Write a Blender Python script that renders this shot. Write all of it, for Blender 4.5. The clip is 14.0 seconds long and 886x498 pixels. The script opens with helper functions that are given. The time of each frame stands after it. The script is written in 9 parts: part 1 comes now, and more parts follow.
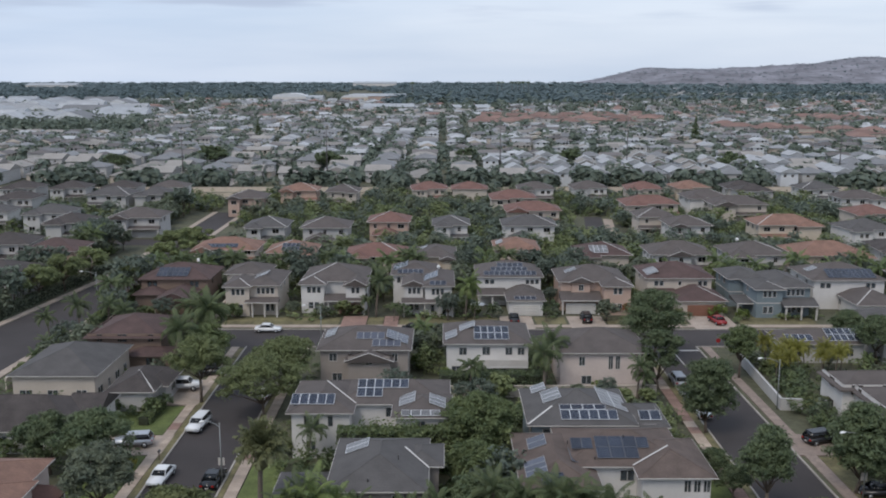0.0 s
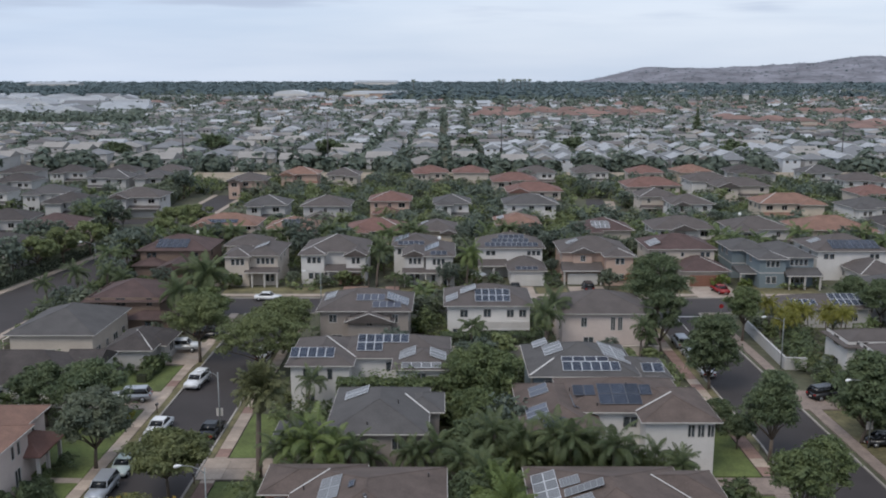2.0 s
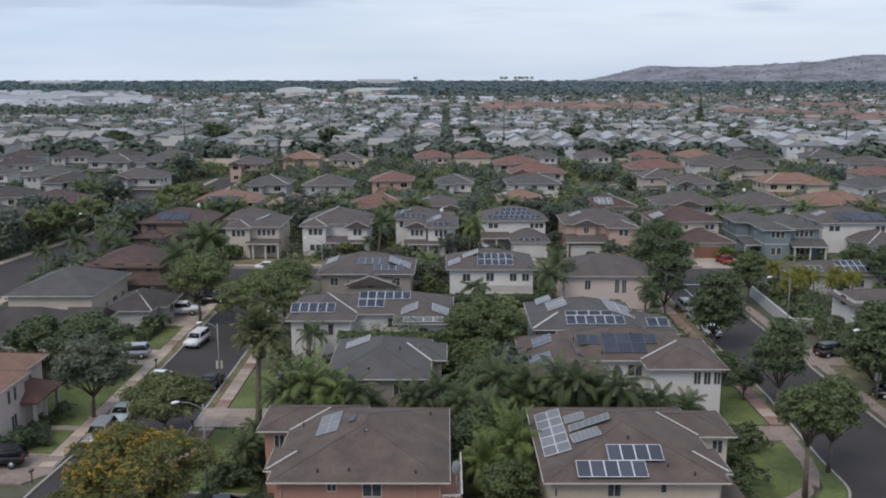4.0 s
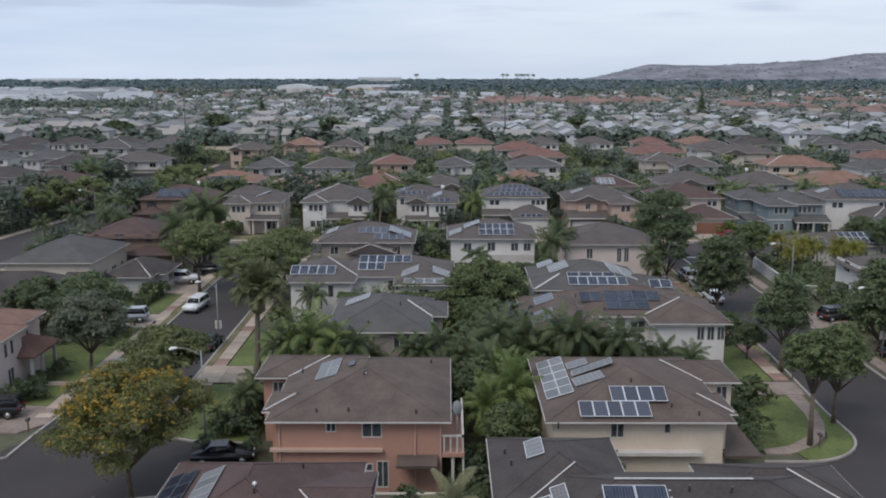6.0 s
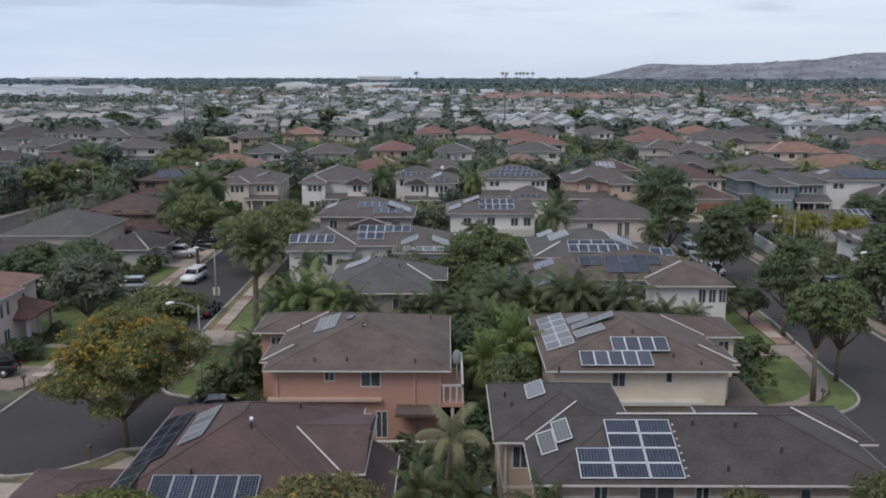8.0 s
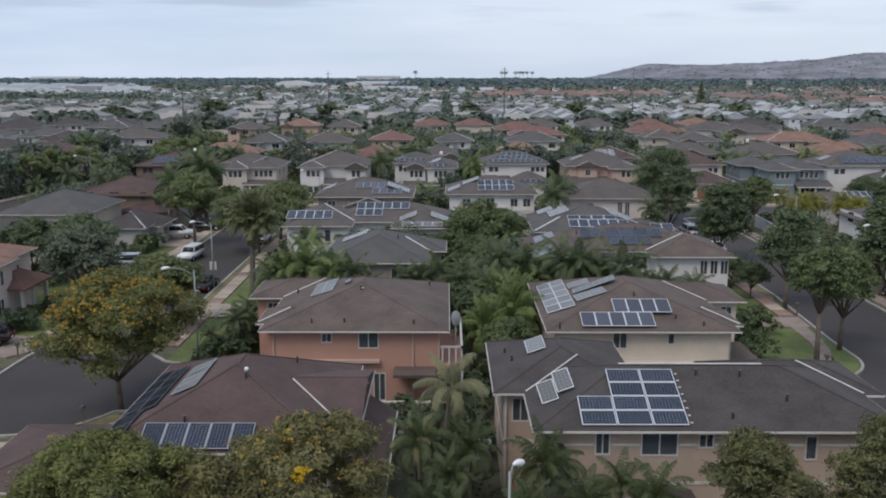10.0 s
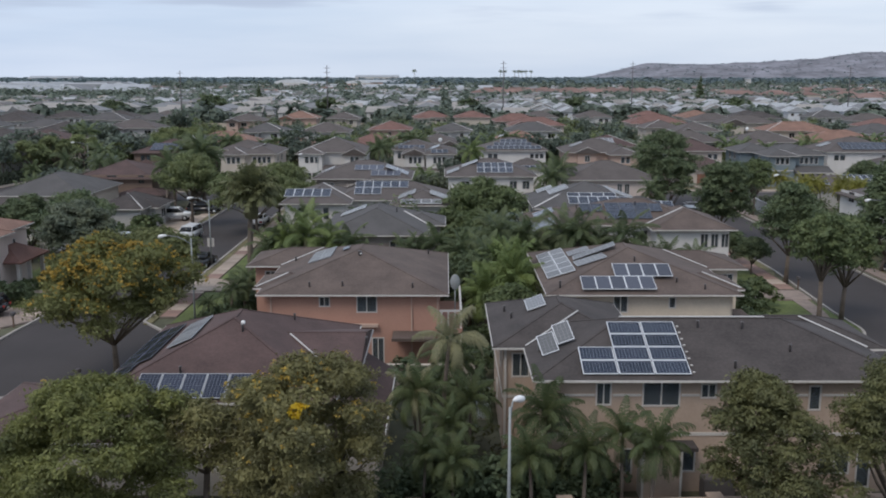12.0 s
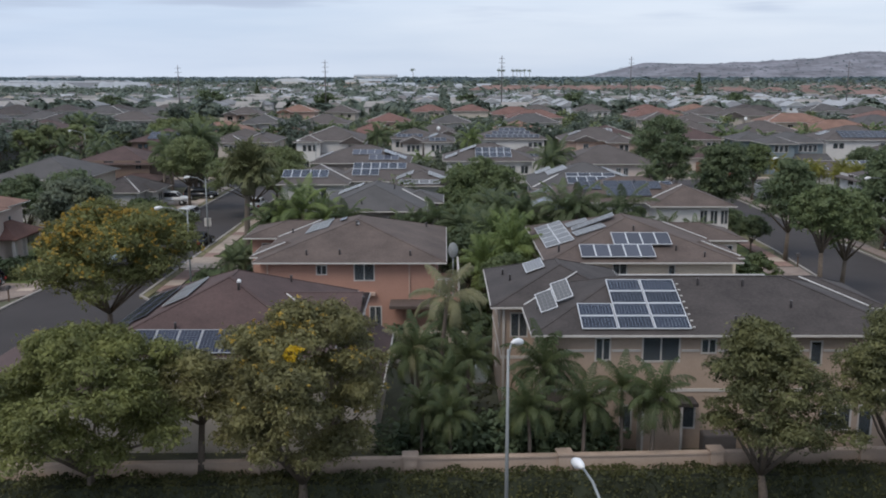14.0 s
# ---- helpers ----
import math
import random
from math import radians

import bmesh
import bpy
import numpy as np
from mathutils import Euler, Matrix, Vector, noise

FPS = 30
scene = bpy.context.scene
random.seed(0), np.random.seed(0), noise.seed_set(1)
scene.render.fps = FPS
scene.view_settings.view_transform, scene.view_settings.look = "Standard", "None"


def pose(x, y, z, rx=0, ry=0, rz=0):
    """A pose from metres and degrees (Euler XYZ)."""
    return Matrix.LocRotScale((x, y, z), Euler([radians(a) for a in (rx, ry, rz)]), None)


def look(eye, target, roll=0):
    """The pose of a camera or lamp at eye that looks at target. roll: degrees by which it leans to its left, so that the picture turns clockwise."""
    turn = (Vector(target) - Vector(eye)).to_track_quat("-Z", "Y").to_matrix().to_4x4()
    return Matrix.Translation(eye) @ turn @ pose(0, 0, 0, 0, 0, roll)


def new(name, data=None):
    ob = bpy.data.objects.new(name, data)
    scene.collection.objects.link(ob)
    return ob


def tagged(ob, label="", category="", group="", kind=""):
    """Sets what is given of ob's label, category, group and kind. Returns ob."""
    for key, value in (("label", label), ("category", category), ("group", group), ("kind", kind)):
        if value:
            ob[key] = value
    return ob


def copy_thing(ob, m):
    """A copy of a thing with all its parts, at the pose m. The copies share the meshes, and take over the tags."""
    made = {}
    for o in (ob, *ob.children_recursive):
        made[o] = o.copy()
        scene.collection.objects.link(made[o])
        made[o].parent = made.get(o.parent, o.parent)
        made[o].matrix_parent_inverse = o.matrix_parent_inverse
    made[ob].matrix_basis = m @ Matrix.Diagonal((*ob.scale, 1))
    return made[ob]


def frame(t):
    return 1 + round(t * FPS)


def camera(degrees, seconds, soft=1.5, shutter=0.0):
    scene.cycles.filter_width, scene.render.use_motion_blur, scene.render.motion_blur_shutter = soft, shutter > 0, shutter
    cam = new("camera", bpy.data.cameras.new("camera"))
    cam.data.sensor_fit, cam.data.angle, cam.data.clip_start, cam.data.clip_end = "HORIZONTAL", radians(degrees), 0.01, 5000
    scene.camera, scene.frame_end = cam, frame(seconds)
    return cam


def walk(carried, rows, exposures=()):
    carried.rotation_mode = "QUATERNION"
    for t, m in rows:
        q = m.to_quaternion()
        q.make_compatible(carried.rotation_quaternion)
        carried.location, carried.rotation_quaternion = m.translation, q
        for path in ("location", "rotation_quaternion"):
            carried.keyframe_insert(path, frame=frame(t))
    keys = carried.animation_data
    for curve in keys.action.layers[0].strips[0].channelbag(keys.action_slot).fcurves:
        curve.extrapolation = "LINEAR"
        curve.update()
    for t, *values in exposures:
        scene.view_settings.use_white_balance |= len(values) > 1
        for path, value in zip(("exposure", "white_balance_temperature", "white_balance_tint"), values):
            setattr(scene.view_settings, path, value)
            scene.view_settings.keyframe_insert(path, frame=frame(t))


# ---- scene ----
# camera: a drone sinking almost straight down over the near gardens
cam = camera(51.5, 14.0, soft=1.9)
METRES, EYE, TILT, DEPTH = 26.8, 44.4, -10.7, 1.172
ROWS = [
    (0.0, 0.0, 0.0, 0.0, 0.0, 0.0, -0.0),
    (0.5, 0.001, 0.0071, -0.0531, 0.01, 0.0, -0.0),
    (1.0, 0.0024, 0.016, -0.1064, 0.03, 0.01, -0.01),
    (1.5, 0.0022, 0.0255, -0.16, 0.05, 0.02, -0.01),
    (2.0, 0.0026, 0.0348, -0.213, 0.08, 0.03, 0.0),
    (2.5, 0.0028, 0.0453, -0.2654, 0.11, 0.04, 0.01),
    (3.0, 0.0025, 0.0555, -0.3164, 0.15, 0.04, -0.0),
    (5.5, 0.0023, 0.0974, -0.5364, 0.28, 0.03, -0.01),
    (6.0, 0.0032, 0.1013, -0.5728, 0.29, 0.0, -0.02),
    (6.5, 0.0044, 0.1049, -0.6081, 0.3, -0.01, -0.02),
    (7.0, 0.0034, 0.1107, -0.6427, 0.29, -0.02, -0.02),
    (7.5, 0.0025, 0.1168, -0.6763, 0.28, -0.01, -0.03),
    (8.0, 0.0029, 0.1222, -0.7067, 0.26, 0.0, -0.05),
    (10.5, 0.0039, 0.1566, -0.8341, 0.2, 0.03, -0.04),
    (11.0, 0.0039, 0.1612, -0.8581, 0.19, 0.01, -0.02),
    (11.5, 0.0042, 0.165, -0.8807, 0.17, 0.02, -0.02),
    (12.0, 0.0039, 0.1678, -0.9019, 0.15, 0.03, -0.01),
    (12.5, 0.0034, 0.1696, -0.9199, 0.12, 0.04, -0.02),
    (13.0, 0.0035, 0.1728, -0.9381, 0.1, 0.01, -0.01),
    (13.5, 0.0048, 0.1775, -0.9586, 0.08, 0.03, 0.0),
    (14.0, 0.0055, 0.1812, -0.9821, 0.06, 0.04, 0.03),
]
walk(cam, [(t, pose(0, 0, EYE, TILT, 0, 0) @ pose(METRES * x, METRES * DEPTH * y, METRES * z, 90 + pitch, roll, yaw)) for t, x, y, z, yaw, pitch, roll in ROWS], exposures=[(0.0, 0.46, 6420, 10), (14.0, 0.46, 6420, 10)])

# ---- light: an overcast tropical afternoon ----
SUN_UP, SUN_ROUND = radians(52), radians(215)
world = bpy.data.worlds.new("overcast_sky")
scene.world = world
world.use_nodes = True
wn, wl = world.node_tree.nodes, world.node_tree.links
wn.clear()
w_out = wn.new("ShaderNodeOutputWorld")
w_bg = wn.new("ShaderNodeBackground")
w_sky = wn.new("ShaderNodeTexSky")
w_sky.sky_type = "NISHITA"
w_sky.sun_disc = False
w_sky.sun_elevation, w_sky.sun_rotation = SUN_UP, SUN_ROUND
w_sky.air_density, w_sky.dust_density = 1.0, 2.0
w_co = wn.new("ShaderNodeTexCoord")
w_map = wn.new("ShaderNodeMapping")
w_map.inputs["Scale"].default_value = (1.0, 1.0, 9.0)
w_map.inputs["Location"].default_value = (0.3, 0.0, 0.62)
w_no = wn.new("ShaderNodeTexNoise")
w_no.inputs["Scale"].default_value = 2.6
w_no.inputs["Detail"].default_value = 5.0
w_no.inputs["Roughness"].default_value = 0.5
w_ramp = wn.new("ShaderNodeValToRGB")
w_ramp.color_ramp.elements[0].position, w_ramp.color_ramp.elements[0].color = 0.34, (4.9, 5.65, 6.95, 1)
w_ramp.color_ramp.elements[1].position, w_ramp.color_ramp.elements[1].color = 0.66, (6.0, 6.55, 7.6, 1)
w_mix = wn.new("ShaderNodeMixRGB")
w_mix.inputs["Fac"].default_value = 0.85
wl.new(w_co.outputs["Generated"], w_map.inputs["Vector"])
wl.new(w_map.outputs["Vector"], w_no.inputs["Vector"])
wl.new(w_no.outputs["Fac"], w_ramp.inputs["Fac"])
wl.new(w_sky.outputs["Color"], w_mix.inputs["Color1"])
wl.new(w_ramp.outputs["Color"], w_mix.inputs["Color2"])
# bluer air to the west, paler to the east, and a few grey streaks of the cloud deck
w_sep = wn.new("ShaderNodeSeparateXYZ")
wl.new(w_co.outputs["Generated"], w_sep.inputs[0])
w_side = wn.new("ShaderNodeMapRange")
w_side.interpolation_type = "SMOOTHSTEP"
w_side.inputs["From Min"].default_value, w_side.inputs["From Max"].default_value = -0.5, 0.12
wl.new(w_sep.outputs["X"], w_side.inputs["Value"])
w_tint = wn.new("ShaderNodeMixRGB")
w_tint.inputs["Color1"].default_value, w_tint.inputs["Color2"].default_value = (0.90, 0.935, 0.975, 1), (0.95, 0.955, 0.95, 1)
wl.new(w_side.outputs["Result"], w_tint.inputs["Fac"])
w_mul = wn.new("ShaderNodeMixRGB")
w_mul.blend_type = "MULTIPLY"
w_mul.inputs["Fac"].default_value = 1.0
wl.new(w_mix.outputs["Color"], w_mul.inputs["Color1"])
wl.new(w_tint.outputs["Color"], w_mul.inputs["Color2"])
w_deck = wn.new("ShaderNodeMapRange")
w_deck.interpolation_type = "SMOOTHSTEP"
w_deck.inputs["From Min"].default_value, w_deck.inputs["From Max"].default_value = 0.045, 0.075
wl.new(w_sep.outputs["Z"], w_deck.inputs["Value"])
w_map2 = wn.new("ShaderNodeMapping")
w_map2.inputs["Scale"].default_value = (1.0, 1.0, 11.0)
w_map2.inputs["Location"].default_value = (1.55, 0.4, 0.25)
w_no2 = wn.new("ShaderNodeTexNoise")
w_no2.inputs["Scale"].default_value, w_no2.inputs["Detail"].default_value = 3.4, 4.0
wl.new(w_co.outputs["Generated"], w_map2.inputs["Vector"])
wl.new(w_map2.outputs["Vector"], w_no2.inputs["Vector"])
w_cut = wn.new("ShaderNodeMapRange")
w_cut.interpolation_type = "SMOOTHSTEP"
w_cut.inputs["From Min"].default_value, w_cut.inputs["From Max"].default_value = 0.48, 0.64
wl.new(w_no2.outputs["Fac"], w_cut.inputs["Value"])
w_amt = wn.new("ShaderNodeMath")
w_amt.operation = "MULTIPLY"
wl.new(w_deck.outputs["Result"], w_amt.inputs[0])
wl.new(w_cut.outputs["Result"], w_amt.inputs[1])
w_grey = wn.new("ShaderNodeMixRGB")
w_grey.inputs["Color2"].default_value = (3.7, 4.3, 5.4, 1)
wl.new(w_amt.outputs[0], w_grey.inputs["Fac"])
wl.new(w_mul.outputs["Color"], w_grey.inputs["Color1"])
wl.new(w_grey.outputs["Color"], w_bg.inputs["Color"])
w_bg.inputs["Strength"].default_value = 0.1
wl.new(w_bg.outputs["Background"], w_out.inputs["Surface"])
sun = new("sun", bpy.data.lights.new("sun", "SUN"))
sun.data.energy, sun.data.angle, sun.data.color = 1.15, radians(26), (1.0, 0.92, 0.82)
sun.matrix_world = look((0, 0, 300), Vector((0, 0, 300)) - Vector((math.sin(SUN_ROUND) * math.cos(SUN_UP), math.cos(SUN_ROUND) * math.cos(SUN_UP), math.sin(SUN_UP))))


# ---- materials ----
def node(nt, kind, **vals):
    n = nt.nodes.new(kind)
    for k, v in vals.items():
        n.inputs[k.replace("_", " ")].default_value = v
    return n


def surface(name, colour, dark=0.75, light=1.2, rough=0.85, grain=6.0, stain=0.35, bump=0.15, metal=0.0, island=0.0, each=0.0, courses=0.0, spec=0.5):
    """A plain weathered surface: fine grain and broad stains round one base colour; island and each vary whole pieces."""
    m = bpy.data.materials.new(name)
    m.use_nodes = True
    nt = m.node_tree
    bsdf = nt.nodes["Principled BSDF"]
    bsdf.inputs["Roughness"].default_value = rough
    bsdf.inputs["Metallic"].default_value = metal
    bsdf.inputs["Specular IOR Level"].default_value = spec
    co = nt.nodes.new("ShaderNodeTexCoord")
    fine = node(nt, "ShaderNodeTexNoise", Scale=grain, Detail=4.0, Roughness=0.65)
    broad = node(nt, "ShaderNodeTexNoise", Scale=stain, Detail=3.0, Roughness=0.6)
    for n in (fine, broad):
        nt.links.new(co.outputs["Object"], n.inputs["Vector"])
    add = nt.nodes.new("ShaderNodeMath")
    add.operation = "MULTIPLY_ADD"
    add.inputs[1].default_value = 0.45
    nt.links.new(fine.outputs["Fac"], add.inputs[0])
    half = nt.nodes.new("ShaderNodeMath")
    half.operation = "MULTIPLY"
    half.inputs[1].default_value = 0.55
    nt.links.new(broad.outputs["Fac"], half.inputs[0])
    nt.links.new(half.outputs[0], add.inputs[2])
    ramp = nt.nodes.new("ShaderNodeValToRGB")
    a, b = ramp.color_ramp.elements
    a.position, b.position = 0.36, 0.64
    a.color = (*[c * dark for c in colour], 1)
    b.color = (*[min(1.0, c * light) for c in colour], 1)
    nt.links.new(add.outputs[0], ramp.inputs["Fac"])
    last = ramp.outputs["Color"]
    if island or each:
        if each:
            src = nt.nodes.new("ShaderNodeObjectInfo").outputs["Random"]
            amount = each
        else:
            src = nt.nodes.new("ShaderNodeNewGeometry").outputs["Random Per Island"]
            amount = island
        hsv = nt.nodes.new("ShaderNodeHueSaturation")
        rng = node(nt, "ShaderNodeMapRange")
        rng.inputs["To Min"].default_value, rng.inputs["To Max"].default_value = 1 - amount, 1 + amount
        nt.links.new(src, rng.inputs["Value"])
        nt.links.new(rng.outputs["Result"], hsv.inputs["Value"])
        nt.links.new(last, hsv.inputs["Color"])
        last = hsv.outputs["Color"]
    nt.links.new(last, bsdf.inputs["Base Color"])
    height = fine.outputs["Fac"]
    if courses:
        wave = node(nt, "ShaderNodeTexWave", Scale=1.0 / courses, Distortion=0.6, Detail=1.0)
        wave.wave_type, wave.bands_direction, wave.wave_profile = "BANDS", "Z", "SAW"
        nt.links.new(co.outputs["Object"], wave.inputs["Vector"])
        both = nt.nodes.new("ShaderNodeMath")
        nt.links.new(fine.outputs["Fac"], both.inputs[0])
        nt.links.new(wave.outputs["Fac"], both.inputs[1])
        height = both.outputs[0]
    bm_node = node(nt, "ShaderNodeBump", Strength=bump, Distance=0.05)
    nt.links.new(height, bm_node.inputs["Height"])
    nt.links.new(bm_node.outputs["Normal"], bsdf.inputs["Normal"])
    return m


def foliage(name, colour, spread=0.35, rough=0.55, warm=0.03):
    """Leaves: each leaf its own shade, some light passing through."""
    m = bpy.data.materials.new(name)
    m.use_nodes = True
    nt = m.node_tree
    bsdf = nt.nodes["Principled BSDF"]
    bsdf.inputs["Roughness"].default_value = rough
    bsdf.inputs["Specular IOR Level"].default_value = 0.3
    geo = nt.nodes.new("ShaderNodeNewGeometry")
    info = nt.nodes.new("ShaderNodeObjectInfo")
    co = nt.nodes.new("ShaderNodeTexCoord")
    clump = node(nt, "ShaderNodeTexNoise", Scale=0.8, Detail=2.0)
    nt.links.new(co.outputs["Object"], clump.inputs["Vector"])
    ramp = nt.nodes.new("ShaderNodeValToRGB")
    a, b = ramp.color_ramp.elements
    a.color = (*[c * (1 - spread) for c in colour], 1)
    b.color = (colour[0] * (1 + spread) + warm, colour[1] * (1 + spread), colour[2] * (1 + spread * 0.4), 1)
    mix = nt.nodes.new("ShaderNodeMath")
    mix.operation = "MULTIPLY_ADD"
    mix.inputs[1].default_value = 0.32
    nt.links.new(geo.outputs["Random Per Island"], mix.inputs[0])
    half = nt.nodes.new("ShaderNodeMath")
    half.operation = "MULTIPLY_ADD"
    half.inputs[1].default_value = 1.6
    half.inputs[2].default_value = -0.46
    nt.links.new(clump.outputs["Fac"], half.inputs[0])
    nt.links.new(half.outputs[0], mix.inputs[2])
    nt.links.new(mix.outputs[0], ramp.inputs["Fac"])
    hsv = nt.nodes.new("ShaderNodeHueSaturation")
    rng = node(nt, "ShaderNodeMapRange")
    rng.inputs["To Min"].default_value, rng.inputs["To Max"].default_value = 0.88, 1.12
    nt.links.new(info.outputs["Random"], rng.inputs["Value"])
    nt.links.new(rng.outputs["Result"], hsv.inputs["Value"])
    nt.links.new(ramp.outputs["Color"], hsv.inputs["Color"])
    nt.links.new(hsv.outputs["Color"], bsdf.inputs["Base Color"])
    thin = nt.nodes.new("ShaderNodeBsdfTranslucent")
    nt.links.new(hsv.outputs["Color"], thin.inputs["Color"])
    mixer = nt.nodes.new("ShaderNodeMixShader")
    mixer.inputs["Fac"].default_value = 0.36
    nt.links.new(bsdf.outputs["BSDF"], mixer.inputs[1])
    nt.links.new(thin.outputs["BSDF"], mixer.inputs[2])
    nt.links.new(mixer.outputs["Shader"], nt.nodes["Material Output"].inputs["Surface"])
    return m


def glass_pane(name, tint=(0.20, 0.235, 0.26)):
    m = bpy.data.materials.new(name)
    m.use_nodes = True
    b = m.node_tree.nodes["Principled BSDF"]
    # Grey-blue base with partial transmission: sky reflection painted into the pane.
    b.inputs["Base Color"].default_value = (*tint, 1)
    b.inputs["Roughness"].default_value = 0.03
    b.inputs["Transmission Weight"].default_value = 0.7
    b.inputs["IOR"].default_value = 1.45
    return m


def cells(name, colour, line, nx, ny, gloss=0.12):
    """Photovoltaic glass: dark cells with thin pale lines between them, in the panel's own metres."""
    m = bpy.data.materials.new(name)
    m.use_nodes = True
    nt = m.node_tree
    b = nt.nodes["Principled BSDF"]
    b.inputs["Roughness"].default_value = gloss
    b.inputs["Specular IOR Level"].default_value = 0.28
    co = nt.nodes.new("ShaderNodeTexCoord")
    sep = nt.nodes.new("ShaderNodeSeparateXYZ")
    nt.links.new(co.outputs["Generated"], sep.inputs[0])
    marks = []
    for axis, count in ((0, nx), (1, ny)):
        mul = nt.nodes.new("ShaderNodeMath")
        mul.operation = "MULTIPLY"
        mul.inputs[1].default_value = count
        nt.links.new(sep.outputs[axis], mul.inputs[0])
        fr = nt.nodes.new("ShaderNodeMath")
        fr.operation = "FRACT"
        nt.links.new(mul.outputs[0], fr.inputs[0])
        cut = nt.nodes.new("ShaderNodeMath")
        cut.operation = "LESS_THAN"
        cut.inputs[1].default_value = 0.09
        nt.links.new(fr.outputs[0], cut.inputs[0])
        marks.append(cut)
    top = nt.nodes.new("ShaderNodeMath")
    top.operation = "MAXIMUM"
    nt.links.new(marks[0].outputs[0], top.inputs[0])
    nt.links.new(marks[1].outputs[0], top.inputs[1])
    mix = nt.nodes.new("ShaderNodeMixRGB")
    mix.inputs["Color1"].default_value = (*colour, 1)
    mix.inputs["Color2"].default_value = (*line, 1)
    nt.links.new(top.outputs[0], mix.inputs["Fac"])
    hsv = nt.nodes.new("ShaderNodeHueSaturation")
    info = nt.nodes.new("ShaderNodeObjectInfo")
    rng = node(nt, "ShaderNodeMapRange")
    rng.inputs["To Min"].default_value, rng.inputs["To Max"].default_value = 0.8, 1.25
    nt.links.new(info.outputs["Random"], rng.inputs["Value"])
    nt.links.new(rng.outputs["Result"], hsv.inputs["Value"])
    nt.links.new(mix.outputs["Color"], hsv.inputs["Color"])
    nt.links.new(hsv.outputs["Color"], b.inputs["Base Color"])
    return m


ASPHALT = surface("asphalt", (0.0440, 0.0375, 0.0372), 0.8, 1.25, 0.9, 9.0, 0.12, 0.2)
CONCRETE = surface("concrete", (0.36, 0.295, 0.245), 0.75, 1.15, 0.9, 4.0, 0.4, 0.2)
KERB = surface("kerb_concrete", (0.34, 0.31, 0.28), 0.75, 1.15, 0.9, 4.0, 0.4, 0.2)
WORN = surface("worn_brownish_concrete", (0.255, 0.200, 0.170), 0.7, 1.2, 0.9, 3.0, 0.5, 0.2)
PAVER = surface("red_pavers", (0.27, 0.17, 0.14), 0.7, 1.2, 0.9, 3.0, 0.5, 0.2)
PAVE = surface("paving_concrete", (0.365, 0.295, 0.24), 0.78, 1.18, 0.9, 4.0, 0.4, 0.2, each=0.2)
PAVE_RED = surface("paving_brick", (0.235, 0.150, 0.122), 0.75, 1.2, 0.9, 5.0, 0.5, 0.2, each=0.2)
JOINT = surface("paving_joint", (0.13, 0.11, 0.09), 0.7, 1.3, 0.95, 5.0, 0.5, 0.2)
VERGE = surface("worn_verge_grass", (0.136, 0.120, 0.060), 0.5, 1.5, 0.95, 2.2, 0.35, 0.6)
LAWN = surface("lawn", (0.100, 0.126, 0.038), 0.55, 1.45, 0.95, 5.0, 0.25, 0.6)
EARTH = surface("planted_earth", (0.075, 0.075, 0.045), 0.55, 1.5, 0.95, 0.9, 0.05, 0.5)
SHINGLE = {
    "brown": surface("brown_shingles", (0.102, 0.076, 0.065), 0.7, 1.28, 0.9, 7.0, 0.5, 0.35, courses=0.4),
    "maroon": surface("maroon_shingles", (0.080, 0.050, 0.046), 0.72, 1.28, 0.9, 7.0, 0.5, 0.35, courses=0.4),
    "grey": surface("grey_shingles", (0.082, 0.077, 0.076), 0.8, 1.2, 0.9, 7.0, 0.5, 0.35, courses=0.4),
    "dark": surface("charcoal_shingles", (0.056, 0.047, 0.0445), 0.68, 1.35, 0.9, 7.0, 0.5, 0.35, courses=0.4),
    "umber": surface("umber_shingles", (0.091, 0.077, 0.072), 0.8, 1.2, 0.9, 7.0, 0.5, 0.35, courses=0.4),
    "terracotta": surface("terracotta_tiles", (0.215, 0.122, 0.09), 0.7, 1.2, 0.85, 5.0, 0.5, 0.6, courses=0.6),
    "redtile": surface("red_tiles", (0.168, 0.088, 0.072), 0.7, 1.2, 0.85, 5.0, 0.5, 0.6, courses=0.6),
}
STUCCO = {
    "tan": surface("tan_stucco", (0.41, 0.315, 0.25), 0.9, 1.08, 0.9, 8.0, 0.4, 0.15),
    "pink": surface("salmon_stucco", (0.40, 0.228, 0.175), 0.9, 1.08, 0.9, 8.0, 0.4, 0.15),
    "cream": surface("cream_stucco", (0.56, 0.48, 0.39), 0.9, 1.08, 0.9, 8.0, 0.4, 0.15),
    "rose": surface("rose_stucco", (0.46, 0.335, 0.275), 0.9, 1.08, 0.9, 8.0, 0.4, 0.15),
    "blush": surface("blush_stucco", (0.58, 0.49, 0.45), 0.9, 1.08, 0.9, 8.0, 0.4, 0.15),
    "white": surface("white_stucco", (0.60, 0.58, 0.56), 0.9, 1.08, 0.9, 8.0, 0.4, 0.15),
    "grey": surface("grey_stucco", (0.45, 0.44, 0.43), 0.9, 1.08, 0.9, 8.0, 0.4, 0.15),
    "beige": surface("beige_stucco", (0.50, 0.44, 0.38), 0.9, 1.08, 0.9, 8.0, 0.4, 0.15),
    "slate": surface("slate_siding", (0.17, 0.21, 0.23), 0.9, 1.08, 0.8, 8.0, 0.4, 0.15),
    "taupe": surface("taupe_stucco", (0.30, 0.265, 0.24), 0.9, 1.08, 0.9, 8.0, 0.4, 0.15),
    "umber": surface("umber_stucco", (0.20, 0.145, 0.115), 0.9, 1.08, 0.9, 8.0, 0.4, 0.15),
}
